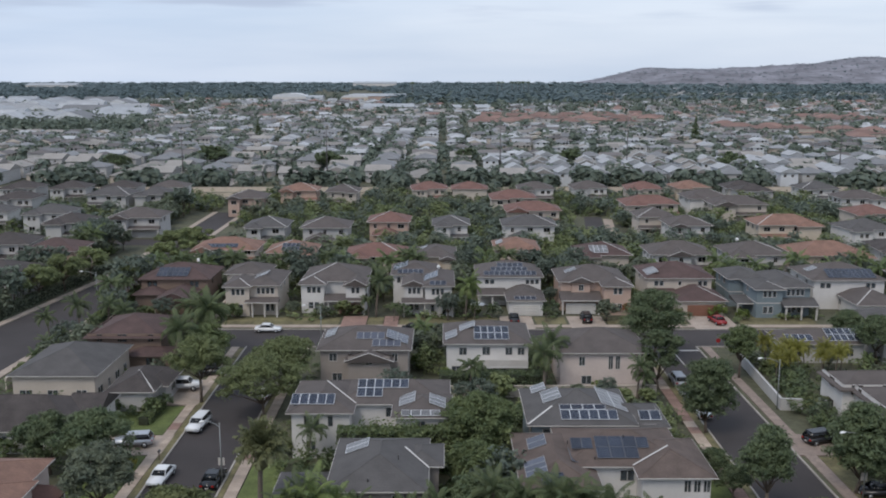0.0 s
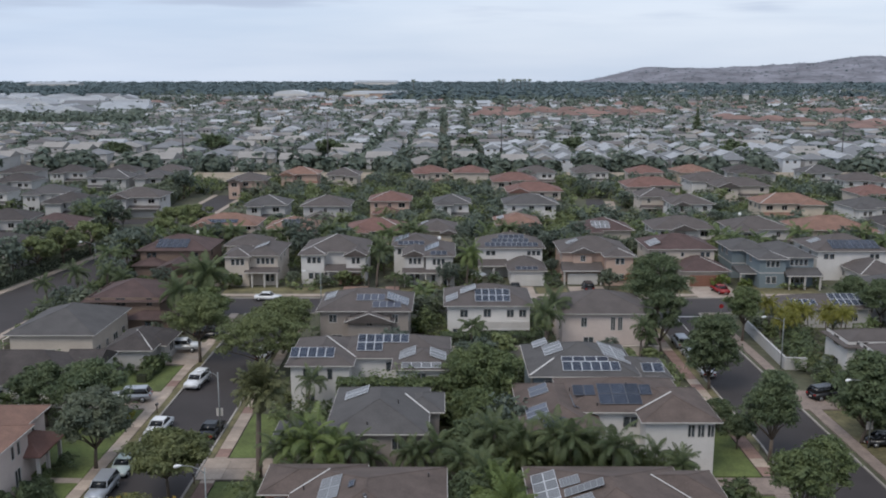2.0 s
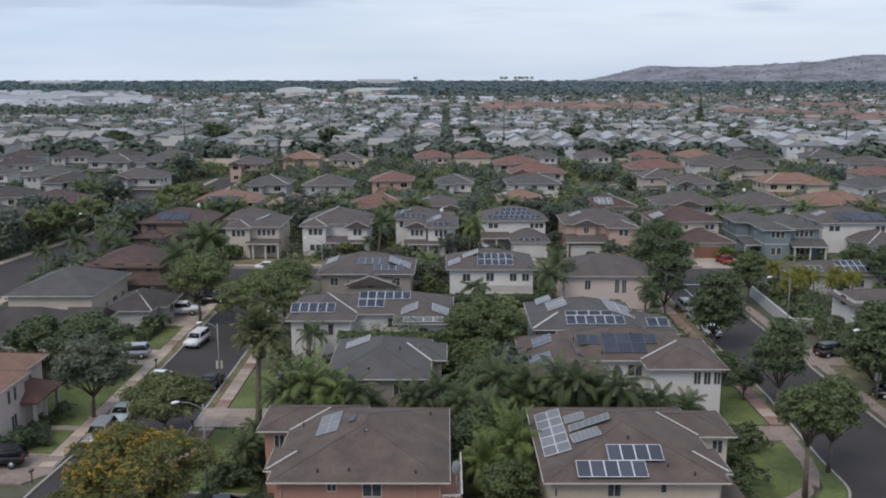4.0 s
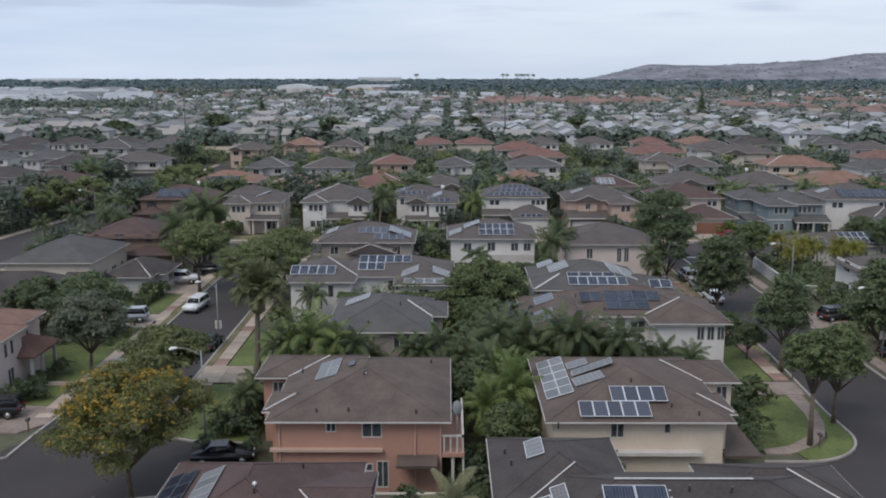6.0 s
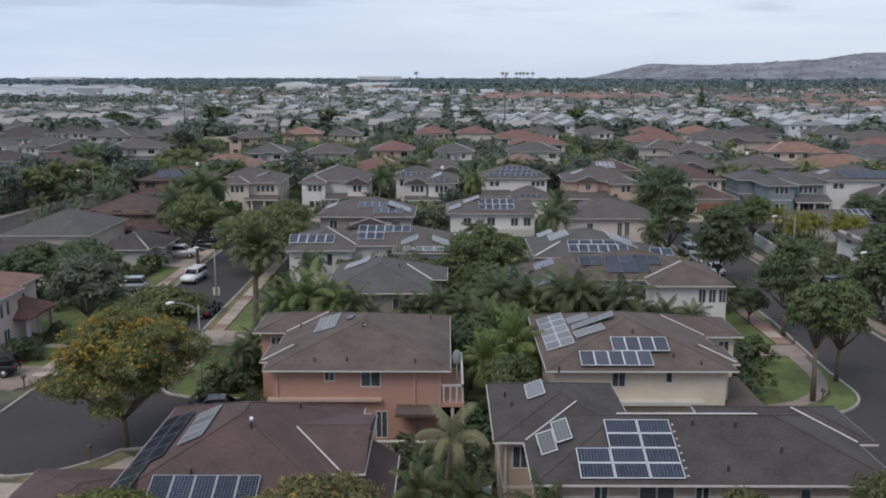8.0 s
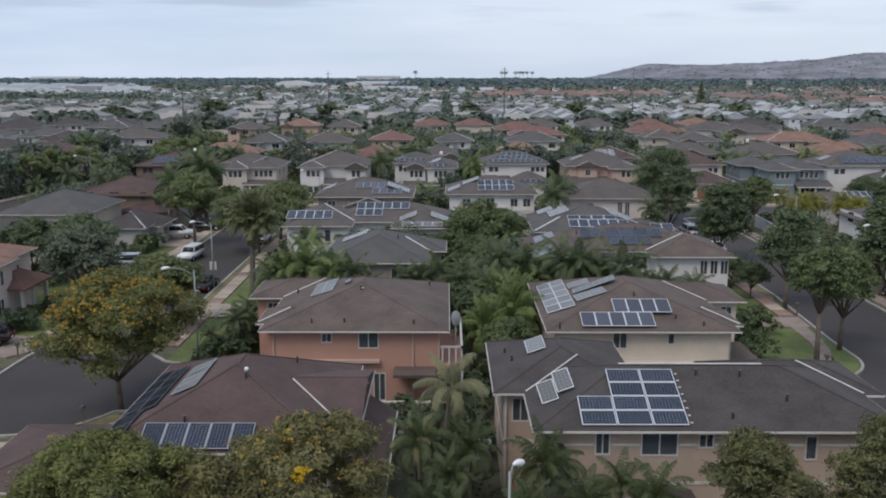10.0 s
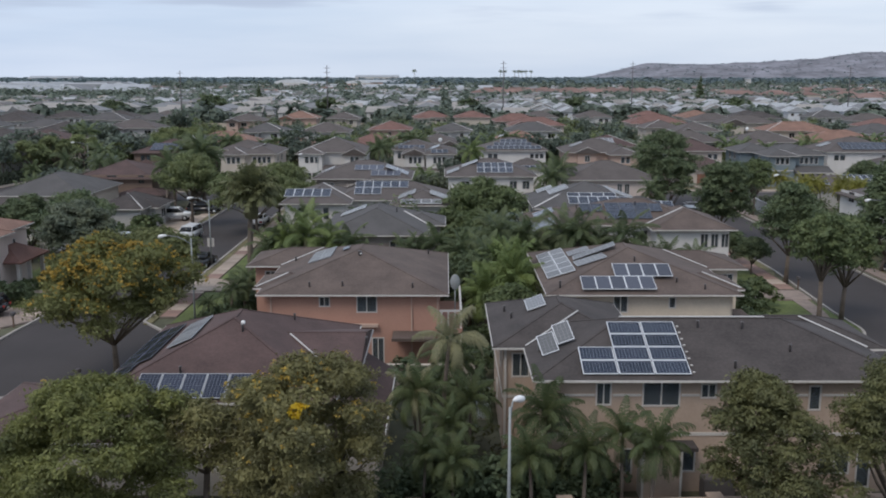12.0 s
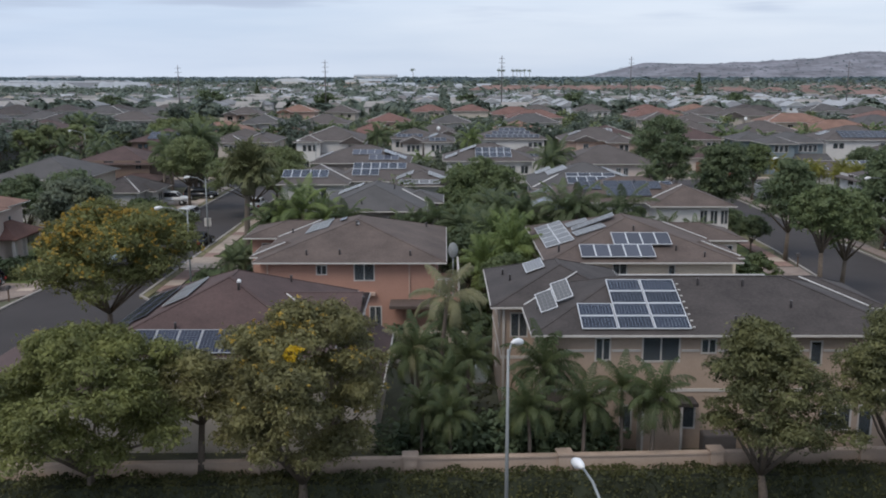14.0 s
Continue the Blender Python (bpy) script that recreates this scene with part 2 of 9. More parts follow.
TRIM = surface("white_trim", (0.53, 0.50, 0.47), 0.88, 1.08, 0.6, 5.0, 0.6, 0.05)
DARK_TRIM = surface("brown_trim", (0.12, 0.095, 0.08), 0.85, 1.1, 0.6, 5.0, 0.6, 0.05)
FLASHING = surface("galvanised_flashing", (0.55, 0.53, 0.51), 0.85, 1.1, 0.6, 5.0, 0.8, 0.05)
PIPE = surface("vent_pipe", (0.10, 0.09, 0.09), 0.85, 1.1, 0.6, 5.0, 0.8, 0.05)
BLACK_RIM = surface("dark_panel_rim", (0.10, 0.105, 0.12), 0.9, 1.05, 0.4, 6.0, 1.0, 0.02)
ALU = surface("aluminium_frame", (0.72, 0.73, 0.75), 0.9, 1.05, 0.4, 6.0, 1.0, 0.02, metal=0.2)
ALU_DULL = surface("weathered_panel_rim", (0.36, 0.37, 0.39), 0.9, 1.05, 0.45, 6.0, 1.0, 0.02)
GALV = surface("galvanised_steel", (0.27, 0.285, 0.285), 0.85, 1.1, 0.55, 6.0, 1.0, 0.02, metal=0.3)
LAMP_WHITE = surface("lamp_housing", (0.75, 0.75, 0.75), 0.95, 1.05, 0.4, 6.0, 1.0, 0.02)
PANE = glass_pane("window_glass")
BLIND = surface("pale_blind", (0.45, 0.50, 0.50), 0.9, 1.1, 0.8, 5.0, 0.6, 0.05)
DOOR = surface("painted_garage_door", (0.55, 0.53, 0.50), 0.92, 1.06, 0.6, 5.0, 0.6, 0.05)
WOOD = surface("brown_timber", (0.13, 0.085, 0.06), 0.8, 1.2, 0.8, 5.0, 0.6, 0.15)
CELL_BLUE = cells("blue_cells", (0.007, 0.012, 0.026), (0.17, 0.19, 0.23), 10, 6, 0.16)
CELL_DARK = cells("dark_cells", (0.016, 0.02, 0.035), (0.10, 0.11, 0.13), 6, 10)
CELL_GREY = cells("grey_cells", (0.060, 0.066, 0.088), (0.095, 0.10, 0.125), 6, 10, 0.2)
CELL_GRID = cells("gridded_cells", (0.014, 0.018, 0.034), (0.16, 0.17, 0.20), 6, 10)
# Pale collectors; on two roofs the paleness is painted sky reflection.
CELL_PALE = cells("pale_collector", (0.13, 0.132, 0.138), (0.27, 0.275, 0.28), 4, 6, 0.35)
CAR_GLASS = surface("tinted_glass", (0.012, 0.014, 0.016), 0.9, 1.1, 0.06, 3.0, 0.5, 0.0)
BARK = surface("bark", (0.12, 0.095, 0.075), 0.65, 1.3, 0.95, 8.0, 1.0, 0.6)
PALM_BARK = surface("palm_bark", (0.150, 0.122, 0.10), 0.7, 1.25, 0.95, 10.0, 1.0, 0.5)
LEAF = {
    "olive": foliage("olive_leaves", (0.142, 0.176, 0.090)),
    "avenue": foliage("avenue_leaves", (0.160, 0.188, 0.080), 0.55),
    "dusty": foliage("dusty_olive_leaves", (0.212, 0.216, 0.115), 0.5),
    "umbra": foliage("brownish_olive_leaves", (0.146, 0.166, 0.088), 0.5),
    "hedge": foliage("clipped_hedge_leaves", (0.062, 0.080, 0.038), 0.5),
    "bloom": foliage("flowering_tree_leaves", (0.178, 0.205, 0.090), 0.45),
    "deep": foliage("deep_green_leaves", (0.112, 0.163, 0.098)),
    "mid": foliage("mid_green_leaves", (0.128, 0.180, 0.092)),
    "fresh": foliage("fresh_green_leaves", (0.156, 0.216, 0.069)),
    "palm": foliage("palm_fronds", (0.114, 0.168, 0.080)),
    "palmlight": foliage("light_palm_fronds", (0.140, 0.200, 0.080)),
    "palmdry": foliage("dusty_palm_fronds", (0.150, 0.176, 0.098)),
    "manila": foliage("dark_palm_fronds", (0.066, 0.102, 0.048)),
    "palmdeep": foliage("deep_palm_fronds", (0.090, 0.133, 0.070)),
    "light": foliage("light_green_leaves", (0.191, 0.240, 0.125)),
    "rust": foliage("rusty_leaves", (0.24, 0.105, 0.04)),
    "gold": foliage("yellowing_fronds", (0.225, 0.235, 0.062)),
    "straw": foliage("dry_fronds", (0.215, 0.222, 0.140)),
    # Blue-grey lift of this base colour is painted haze.
    "far": foliage("far_hazed_leaves", (0.124, 0.170, 0.147), 0.3),
    # Woodland paled towards blue, haze painted into the leaves.
    "wood": foliage("hazed_woodland", (0.108, 0.166, 0.182), 0.12),
    # Paled grey-green: distance haze put into the leaf colour.
    "grey": foliage("haze_grey_leaves", (0.152, 0.192, 0.150)),
}
GILT = foliage("bright_yellow_blossom", (0.62, 0.44, 0.03), 0.2)
BLOOM = foliage("yellow_blossom", (0.46, 0.33, 0.08), 0.3)


# ---- building blocks ----
def link_mesh(name, data, parent, label="", m=None):
    ob = new(name, data)
    ob.parent = parent
    if m is not None:
        ob.matrix_basis = m
    return tagged(ob, label)


def to_mesh(name, bm, *mats):
    me = bpy.data.meshes.new(name)
    bm.to_mesh(me)
    bm.free()
    for m in mats:
        me.materials.append(m)
    return me


def part(name, bm, material, parent, label="", m=None):
    return link_mesh(name, to_mesh(name, bm, material), parent, label, m)


def root(name, x, y, label, category, group="", z=0.0, turn=0.0, kind=""):
    ob = new(name)
    ob.matrix_basis = pose(x, y, z, 0, 0, turn)
    return tagged(ob, label, category, group, kind)


def quad(bm, *pts):
    return bm.faces.new([bm.verts.new(p) for p in pts])


def box(bm, x0, x1, y0, y1, z0, z1, bevel=0.0):
    vs = [bm.verts.new((x, y, z)) for z in (z0, z1) for x, y in ((x0, y0), (x1, y0), (x1, y1), (x0, y1))]
    fs = [(3, 2, 1, 0), (4, 5, 6, 7), (0, 1, 5, 4), (1, 2, 6, 5), (2, 3, 7, 6), (3, 0, 4, 7)]
    faces = [bm.faces.new([vs[i] for i in f]) for f in fs]
    if bevel:
        edges = list({e for f in faces for e in f.edges})
        bmesh.ops.bevel(bm, geom=edges, offset=bevel, segments=2, affect="EDGES")
    return bm


def bm_box(*a, bevel=0.0):
    return box(bmesh.new(), *a, bevel=bevel)


def beam(bm, a, b, wide, high, lift=0.0):
    """A squared bar from a to b, wide across and high upwards, lying lift above the line."""
    a, b = Vector(a), Vector(b)
    way = (b - a).normalized()
    side = way.cross(Vector((0, 0, 1)))
    side = side.normalized() if side.length > 1e-4 else Vector((1, 0, 0))
    up = side.cross(way).normalized()
    vs = []
    for p in (a, b):
        for s, u in ((-1, 0), (1, 0), (1, 1), (-1, 1)):
            vs.append(bm.verts.new(p + side * s * wide / 2 + up * (lift + u * high)))
    for f in ((0, 1, 2, 3), (7, 6, 5, 4), (0, 4, 5, 1), (1, 5, 6, 2), (2, 6, 7, 3), (3, 7, 4, 0)):
        bm.faces.new([vs[i] for i in f])


def beam_bm(*a):
    bm = bmesh.new()
    beam(bm, *a)
    return bm


def ring(bm, x0, x1, y0, y1, z0, z1, w):
    """A closed rectangular frame lying flat, w to each side of its line."""
    loops = []
    for z in (z0, z1):
        for o in (w, -w):
            loops.append([bm.verts.new(p) for p in ((x0 - o, y0 - o, z), (x1 + o, y0 - o, z), (x1 + o, y1 + o, z), (x0 - o, y1 + o, z))])
    lo_out, lo_in, hi_out, hi_in = loops
    for k in range(4):
        n = (k + 1) % 4
        bm.faces.new((lo_out[k], lo_out[n], hi_out[n], hi_out[k]))
        bm.faces.new((hi_out[k], hi_out[n], hi_in[n], hi_in[k]))
        bm.faces.new((hi_in[k], hi_in[n], lo_in[n], lo_in[k]))
        bm.faces.new((lo_in[k], lo_in[n], lo_out[n], lo_out[k]))


def tube(bm, pts, radii, sides=8):
    """A round tapered tube through points."""
    rings = []
    for i, (p, r) in enumerate(zip(pts, radii)):
        p = Vector(p)
        way = (Vector(pts[min(i + 1, len(pts) - 1)]) - Vector(pts[max(i - 1, 0)])).normalized()
        side = way.cross(Vector((0.0, 1.0, 0.0) if abs(way.y) < 0.9 else (1.0, 0.0, 0.0))).normalized()
        up = side.cross(way)
        rings.append([bm.verts.new(p + (side * math.cos(k * math.tau / sides) + up * math.sin(k * math.tau / sides)) * r) for k in range(sides)])
    for a, b in zip(rings, rings[1:]):
        for k in range(sides):
            bm.faces.new((a[k], a[(k + 1) % sides], b[(k + 1) % sides], b[k]))
    bm.faces.new(list(reversed(rings[0])))
    bm.faces.new(rings[-1])
    for f in bm.faces:
        f.smooth = True


SHARED = {}


def shared(key, make):
    if key not in SHARED:
        SHARED[key] = make()
    return SHARED[key]


# ---- houses ----
def wall_face(bm, a, b, z0, z1, holes, thick=0.18):
    """A wall from a to b (outside on the right hand), with holes (u, v, w, h) cut through it."""
    a, b = Vector((*a, 0)), Vector((*b, 0))
    long = (b - a).length
    way = (b - a) / long
    inward = Vector((-way.y, way.x, 0))
    us = sorted({0.0, long, *[h[0] for h in holes], *[h[0] + h[2] for h in holes]})
    vs = sorted({z0, z1, *[h[1] for h in holes], *[h[1] + h[3] for h in holes]})

    def at(u, v, d):
        return a + way * u + inward * d + Vector((0, 0, v))

    for u0, u1 in zip(us, us[1:]):
        for v0, v1 in zip(vs, vs[1:]):
            mu, mv = (u0 + u1) / 2, (v0 + v1) / 2
            if any(h[0] < mu < h[0] + h[2] and h[1] < mv < h[1] + h[3] for h in holes):
                continue
            quad(bm, at(u0, v0, 0), at(u1, v0, 0), at(u1, v1, 0), at(u0, v1, 0))
            quad(bm, at(u1, v0, thick), at(u0, v0, thick), at(u0, v1, thick), at(u1, v1, thick))
    for u0, u1 in zip(us, us[1:]):
        quad(bm, at(u0, z1, 0), at(u1, z1, 0), at(u1, z1, thick), at(u0, z1, thick))
    for u, v, w, h in holes:
        c = [(u, v), (u + w, v), (u + w, v + h), (u, v + h)]
        for (p, q), (r, s) in zip(c, c[1:] + c[:1]):
            quad(bm, at(p, q, thick), at(r, s, thick), at(r, s, 0), at(p, q, 0))


def window_frame_mesh(w, h, split, glazed=False):
    """A window frame in one piece, its bars standing proud; glazed: with its panes let in."""
    bm = bmesh.new()
    t = 0.07
    us = [0, t]
    for k in range(1, split):
        us += [w * k / split - 0.03, w * k / split + 0.03]
    us += [w - t, w]
    vs = [0, t, h - t, h]
    f, b = -0.03, 0.08
    for i in range(len(us) - 1):
        for j in range(3):
            u0, u1, v0, v1 = us[i], us[i + 1], vs[j], vs[j + 1]
            if i % 2 == 1 and j == 1:
                for p, q in (((u0, v0), (u1, v0)), ((u1, v0), (u1, v1)), ((u1, v1), (u0, v1)), ((u0, v1), (u0, v0))):
                    quad(bm, (p[0], b, p[1]), (q[0], b, q[1]), (q[0], f, q[1]), (p[0], f, p[1]))
                if glazed:
                    quad(bm, (u0, b, v0), (u1, b, v0), (u1, b, v1), (u0, b, v1)).material_index = 1
                continue
            quad(bm, (u0, f, v0), (u1, f, v0), (u1, f, v1), (u0, f, v1))
    for p, q in (((0, 0), (w, 0)), ((w, 0), (w, h)), ((w, h), (0, h)), ((0, h), (0, 0))):
        quad(bm, (p[0], f, p[1]), (p[0], b, p[1]), (q[0], b, q[1]), (q[0], f, q[1]))
    bmesh.ops.remove_doubles(bm, verts=bm.verts, dist=0.0005)
    return bm


def add_window(house, a, b, hole, trim, blind=False, split=2, plain=False):
    u, v, w, h = hole[:4]
    a, b = Vector((*a, 0)), Vector((*b, 0))
    way = (b - a).normalized()
    p = a + way * u
    m = Matrix.Translation((p.x, p.y, v)) @ Matrix.Rotation(math.atan2(way.y, way.x), 4, "Z")
    key = (round(w, 2), round(h, 2), split, trim.name)
    if plain:
        def whole():
            return to_mesh("window", window_frame_mesh(w, h, split, True), trim, CAR_GLASS)
        return link_mesh("window", shared(("plain", *key), whole), house, "", m)
    me = shared(("frame", *key), lambda: to_mesh("window", window_frame_mesh(w, h, split), trim))
    frame_ob = link_mesh("window", me, house, "", m)
    pane = shared(("pane", *key[:2]), lambda: to_mesh("pane", bm_box(0.06, w - 0.06, 0.03, 0.04, 0.06, h - 0.06), PANE))
    link_mesh("pane", pane, frame_ob)
    if blind:
        bl = shared(("blind", *key[:2]), lambda: to_mesh("blind", bm_box(0.06, w * 0.52, 0.09, 0.12, 0.06, h - 0.06), BLIND))
        link_mesh("blind", bl, frame_ob, "half-drawn pale blind")
    return frame_ob


def hip_planes(x0, x1, y0, y1, z, pitch, kind, runs=None):
    """Eave corners and ridge ends of a roof over a rectangle; runs: how far the ridge ends stand in from the gables."""
    w, d = x1 - x0, y1 - y0
    cx, cy = (x0 + x1) / 2, (y0 + y1) / 2
    if kind == "hip":
        half = min(w, d) / 2
        top = z + pitch * half
        if runs:
            top = z + pitch * d / 2
            r = (Vector((x0 + runs[0], cy, top)), Vector((x1 - runs[1], cy, top)))
        elif w >= d:
            r = (Vector((x0 + half, cy, top)), Vector((x1 - half, cy, top)))
        else:
            r = (Vector((cx, y0 + half, top)), Vector((cx, y1 - half, top)))
    elif kind == "gable_x":
        r = (Vector((x0, cy, z + pitch * d / 2)), Vector((x1, cy, z + pitch * d / 2)))
    else:
        r = (Vector((cx, y0, z + pitch * w / 2)), Vector((cx, y1, z + pitch * w / 2)))
    c = [Vector((x0, y0, z)), Vector((x1, y0, z)), Vector((x1, y1, z)), Vector((x0, y1, z))]
    along_x = kind == "gable_x" or (kind == "hip" and (w >= d or bool(runs)))
    return c, r, along_x


def roof_mesh(bm, x0, x1, y0, y1, z, pitch, kind, thick=0.14, runs=None):
    c, r, along_x = hip_planes(x0, x1, y0, y1, z, pitch, kind, runs)
    if along_x:
        faces = [(c[0], c[1], r[1], r[0]), (c[1], c[2], r[1]), (c[2], c[3], r[0], r[1]), (c[3], c[0], r[0])]
    else:
        faces = [(c[0], c[1], r[0]), (c[1], c[2], r[1], r[0]), (c[2], c[3], r[1]), (c[3], c[0], r[0], r[1])]
    low = Vector((0, 0, thick))
    for f in faces:
        quad(bm, *f)
    for a, b in zip(c, c[1:] + c[:1]):
        quad(bm, a - low, b - low, b, a)
    quad(bm, *[p - low for p in reversed(c)])
    bmesh.ops.remove_doubles(bm, verts=bm.verts, dist=0.001)


class Block:
    """One rectangular mass of a house: its eave rectangle, heights, roof and openings by side (s, e, n, w)."""

    def __init__(self, x0, x1, y0, y1, eave=5.8, base=0.0, pitch=0.36, over=0.55, kind="hip", holes=None, caps=True, runs=None):
        self.x0, self.x1, self.y0, self.y1 = x0, x1, y0, y1
        self.eave, self.base, self.pitch, self.over, self.kind = eave, base, pitch, over, kind
        self.holes, self.caps, self.runs = holes, caps, runs

    def sides(self):
        o = self.over
        a, b, c, d = self.x0 + o, self.x1 - o, self.y0 + o, self.y1 - o
        return {"s": ((a, c), (b, c)), "e": ((b, c), (b, d)), "n": ((b, d), (a, d)), "w": ((a, d), (a, c))}


def auto_holes(block, rng):
    """Plain rows of windows for a wall whose own are not told apart."""
    out = {}
    for side, (a, b) in block.sides().items():
        if side == "n":
            continue
        long = math.hypot(b[0] - a[0], b[1] - a[1])
        some = []
        for sill in ([1.0, 3.95] if block.eave - block.base > 4.5 else [1.0]):
            n = max(1, int(long // 3.4))
            for k in range(n):
                w = rng.choice((0.9, 1.2, 1.5, 1.8))
                u = (k + 0.5) * long / n - w / 2 + rng.uniform(-0.3, 0.3)
                if 0.3 < u and u + w < long - 0.3 and rng.random() < 0.85:
                    some.append((u, block.base + sill, w, 1.25))
        out[side] = some
    return out


def house(name, blocks, wall, roof, trim, label, category="house", group="", seed=1, cap_mat=None, band=False, plain=False):
    """A house from blocks; every wall, roof, fascia and window is a part of it."""
    rng = random.Random(seed)
    cx = sum((b.x0 + b.x1) / 2 for b in blocks) / len(blocks)
    cy = sum((b.y0 + b.y1) / 2 for b in blocks) / len(blocks)
    base = root(name, cx, cy, label, category, group)
    for b in blocks:
        holes = b.holes if b.holes is not None else auto_holes(b, rng)
        bm = bmesh.new()
        shift = Vector((-cx, -cy))
        for side, (p, q) in b.sides().items():
            p, q = Vector(p) + shift, Vector(q) + shift
            mine = holes.get(side, [])
            wall_face(bm, p, q, b.base, b.eave - 0.1, [h[:4] for h in mine])
            for h in mine:
                add_window(base, p, q, h, trim, blind=len(h) > 4 and bool(h[4]), split=h[5] if len(h) > 5 else 2, plain=plain)
        x0, x1, y0, y1 = b.x0 - cx, b.x1 - cx, b.y0 - cy, b.y1 - cy
        if b.kind == "gable_y":
            v, top = b.over, b.eave - 0.1
            peak = top + b.pitch * ((x1 - x0) / 2 - v)
            for y in (y0 + v, y1 - v):
                bm.faces.new([bm.verts.new(p) for p in ((x0 + v, y, top), (x1 - v, y, top), ((x0 + x1) / 2, y, peak))])
        bmesh.ops.remove_doubles(bm, verts=bm.verts, dist=0.002)
        part("wall", bm, wall, base)
        bm = bmesh.new()
        roof_mesh(bm, x0, x1, y0, y1, b.eave, b.pitch, b.kind, runs=b.runs)
        part("roof", bm, roof, base)
        bm = bmesh.new()
        if b.kind == "gable_y":
            peak = b.eave + b.pitch * (x1 - x0) / 2
            for p, q in (((x0, y0, b.eave), ((x0 + x1) / 2, y0, peak)), ((x1, y0, b.eave), ((x0 + x1) / 2, y0, peak))):
                beam(bm, p, q, 0.16, 0.06, -0.01)
            part("barge_board", bm, trim, base)
            bm = bmesh.new()
            edges = (((x1, y0), (x1, y1)), ((x0, y1), (x0, y0)))
            for p, q in edges:
                part("gutter", beam_bm((*p, b.eave - 0.13), (*q, b.eave - 0.13), 0.10, 0.10), trim, base)
        else:
            ring(bm, x0, x1, y0, y1, b.eave - 0.13, b.eave - 0.03, 0.05)
            part("gutter", bm, trim, base)
        if b.caps:
            c, r, along = hip_planes(x0, x1, y0, y1, b.eave, b.pitch, b.kind, b.runs)
            bm = bmesh.new()
            lines = [(r[0], r[1])]
            if b.kind == "hip":
                ends = (0, 1, 1, 0) if along else (0, 0, 1, 1)
                lines += [(c[i], r[e]) for i, e in enumerate(ends)]
            for p, q in lines:
                if (p - q).length > 0.2:
                    beam(bm, p, q, 0.18, 0.05, -0.038)
            part("ridge_cap", bm, cap_mat or roof, base)
        if band:
            bm = bmesh.new()
            o = b.over
            ring(bm, x0 + o, x1 - o, y0 + o, y1 - o, 2.85, 3.01, 0.035)
            part("string_course", bm, trim, base)
    return base


def flashing(base, *pts, mat=None, wide=0.16):
    """A metal strip along a valley or hip, through points of the plan."""
    o = base.matrix_basis.translation
    bm = bmesh.new()
    for p, q in zip(pts, pts[1:]):
        beam(bm, Vector(p) - o, Vector(q) - o, wide, 0.04, 0.02)
    part("flashing", bm, mat or FLASHING, base, "pale metal flashing")


def on_roof(block, side, along, up):
    """The place on a roof plane: metres along the eave from its left end, and metres up the slope; and the plane's frame."""
    th = math.atan(block.pitch)
    if block.runs and side in "we":
        th = math.atan(block.pitch * (block.y1 - block.y0) / 2 / block.runs[0 if side == "w" else 1])
    c, s = math.cos(th), math.sin(th)
    if side == "s":
        o, ax, ay = Vector((block.x0, block.y0, block.eave)), Vector((1, 0, 0)), Vector((0, c, s))
    elif side == "w":
        o, ax, ay = Vector((block.x0, block.y1, block.eave)), Vector((0, -1, 0)), Vector((c, 0, s))
    elif side == "e":
        o, ax, ay = Vector((block.x1, block.y0, block.eave)), Vector((0, 1, 0)), Vector((-c, 0, s))
    else:
        o, ax, ay = Vector((block.x1, block.y1, block.eave)), Vector((-1, 0, 0)), Vector((0, -c, s))
    az = ax.cross(ay)
    m = Matrix((ax, ay, az)).transposed().to_4x4()
    m.translation = o + ax * along + ay * up
    return m


def panel_mesh(w, h, cell):
    bm = window_frame_mesh(w, h, 1)
    for v in bm.verts:
        v.co = Vector((v.co.x if 0.05 > v.co.x or v.co.x > w - 0.05 else (0.035 if v.co.x < w / 2 else w - 0.035),
                       v.co.z if 0.05 > v.co.z or v.co.z > h - 0.05 else (0.035 if v.co.z < h / 2 else h - 0.035), 0.05 if v.co.y < 0 else 0.0))
    return bm


def panels(base, block, side, along, up, cols, rows, w=1.65, h=1.0, cell=None, skip=(), gap=0.03, lift=0.09, turn=0.0, rack=0.0, rim=None):
    """Solar panels in rows on a roof plane; each one a part with its glass. rack tilts the row up from the roof."""
    cell = cell or CELL_BLUE
    rim = rim or (ALU if block.y0 < 145 or cell is CELL_PALE else ALU_DULL)
    fr = shared(("panel", w, h, (rim or ALU).name), lambda: to_mesh("solar_panel", panel_mesh(w, h, cell), rim or ALU))
    gl = shared(("cells", w, h, cell.name), lambda: to_mesh("glass", bm_box(0.035, w - 0.035, 0.035, h - 0.035, 0.01, 0.044), cell))
    o = Matrix.Translation(-base.matrix_basis.translation)
    for r in range(rows):
        for c in range(cols):
            if (c, r) in skip:
                continue
            m = o @ on_roof(block, side, along, up) @ pose(0, 0, lift, rack, 0, turn) @ pose(c * (w + gap), r * (h + gap), 0)
            p = link_mesh("solar_panel", fr, base, "", m)
            link_mesh("glass", gl, p)


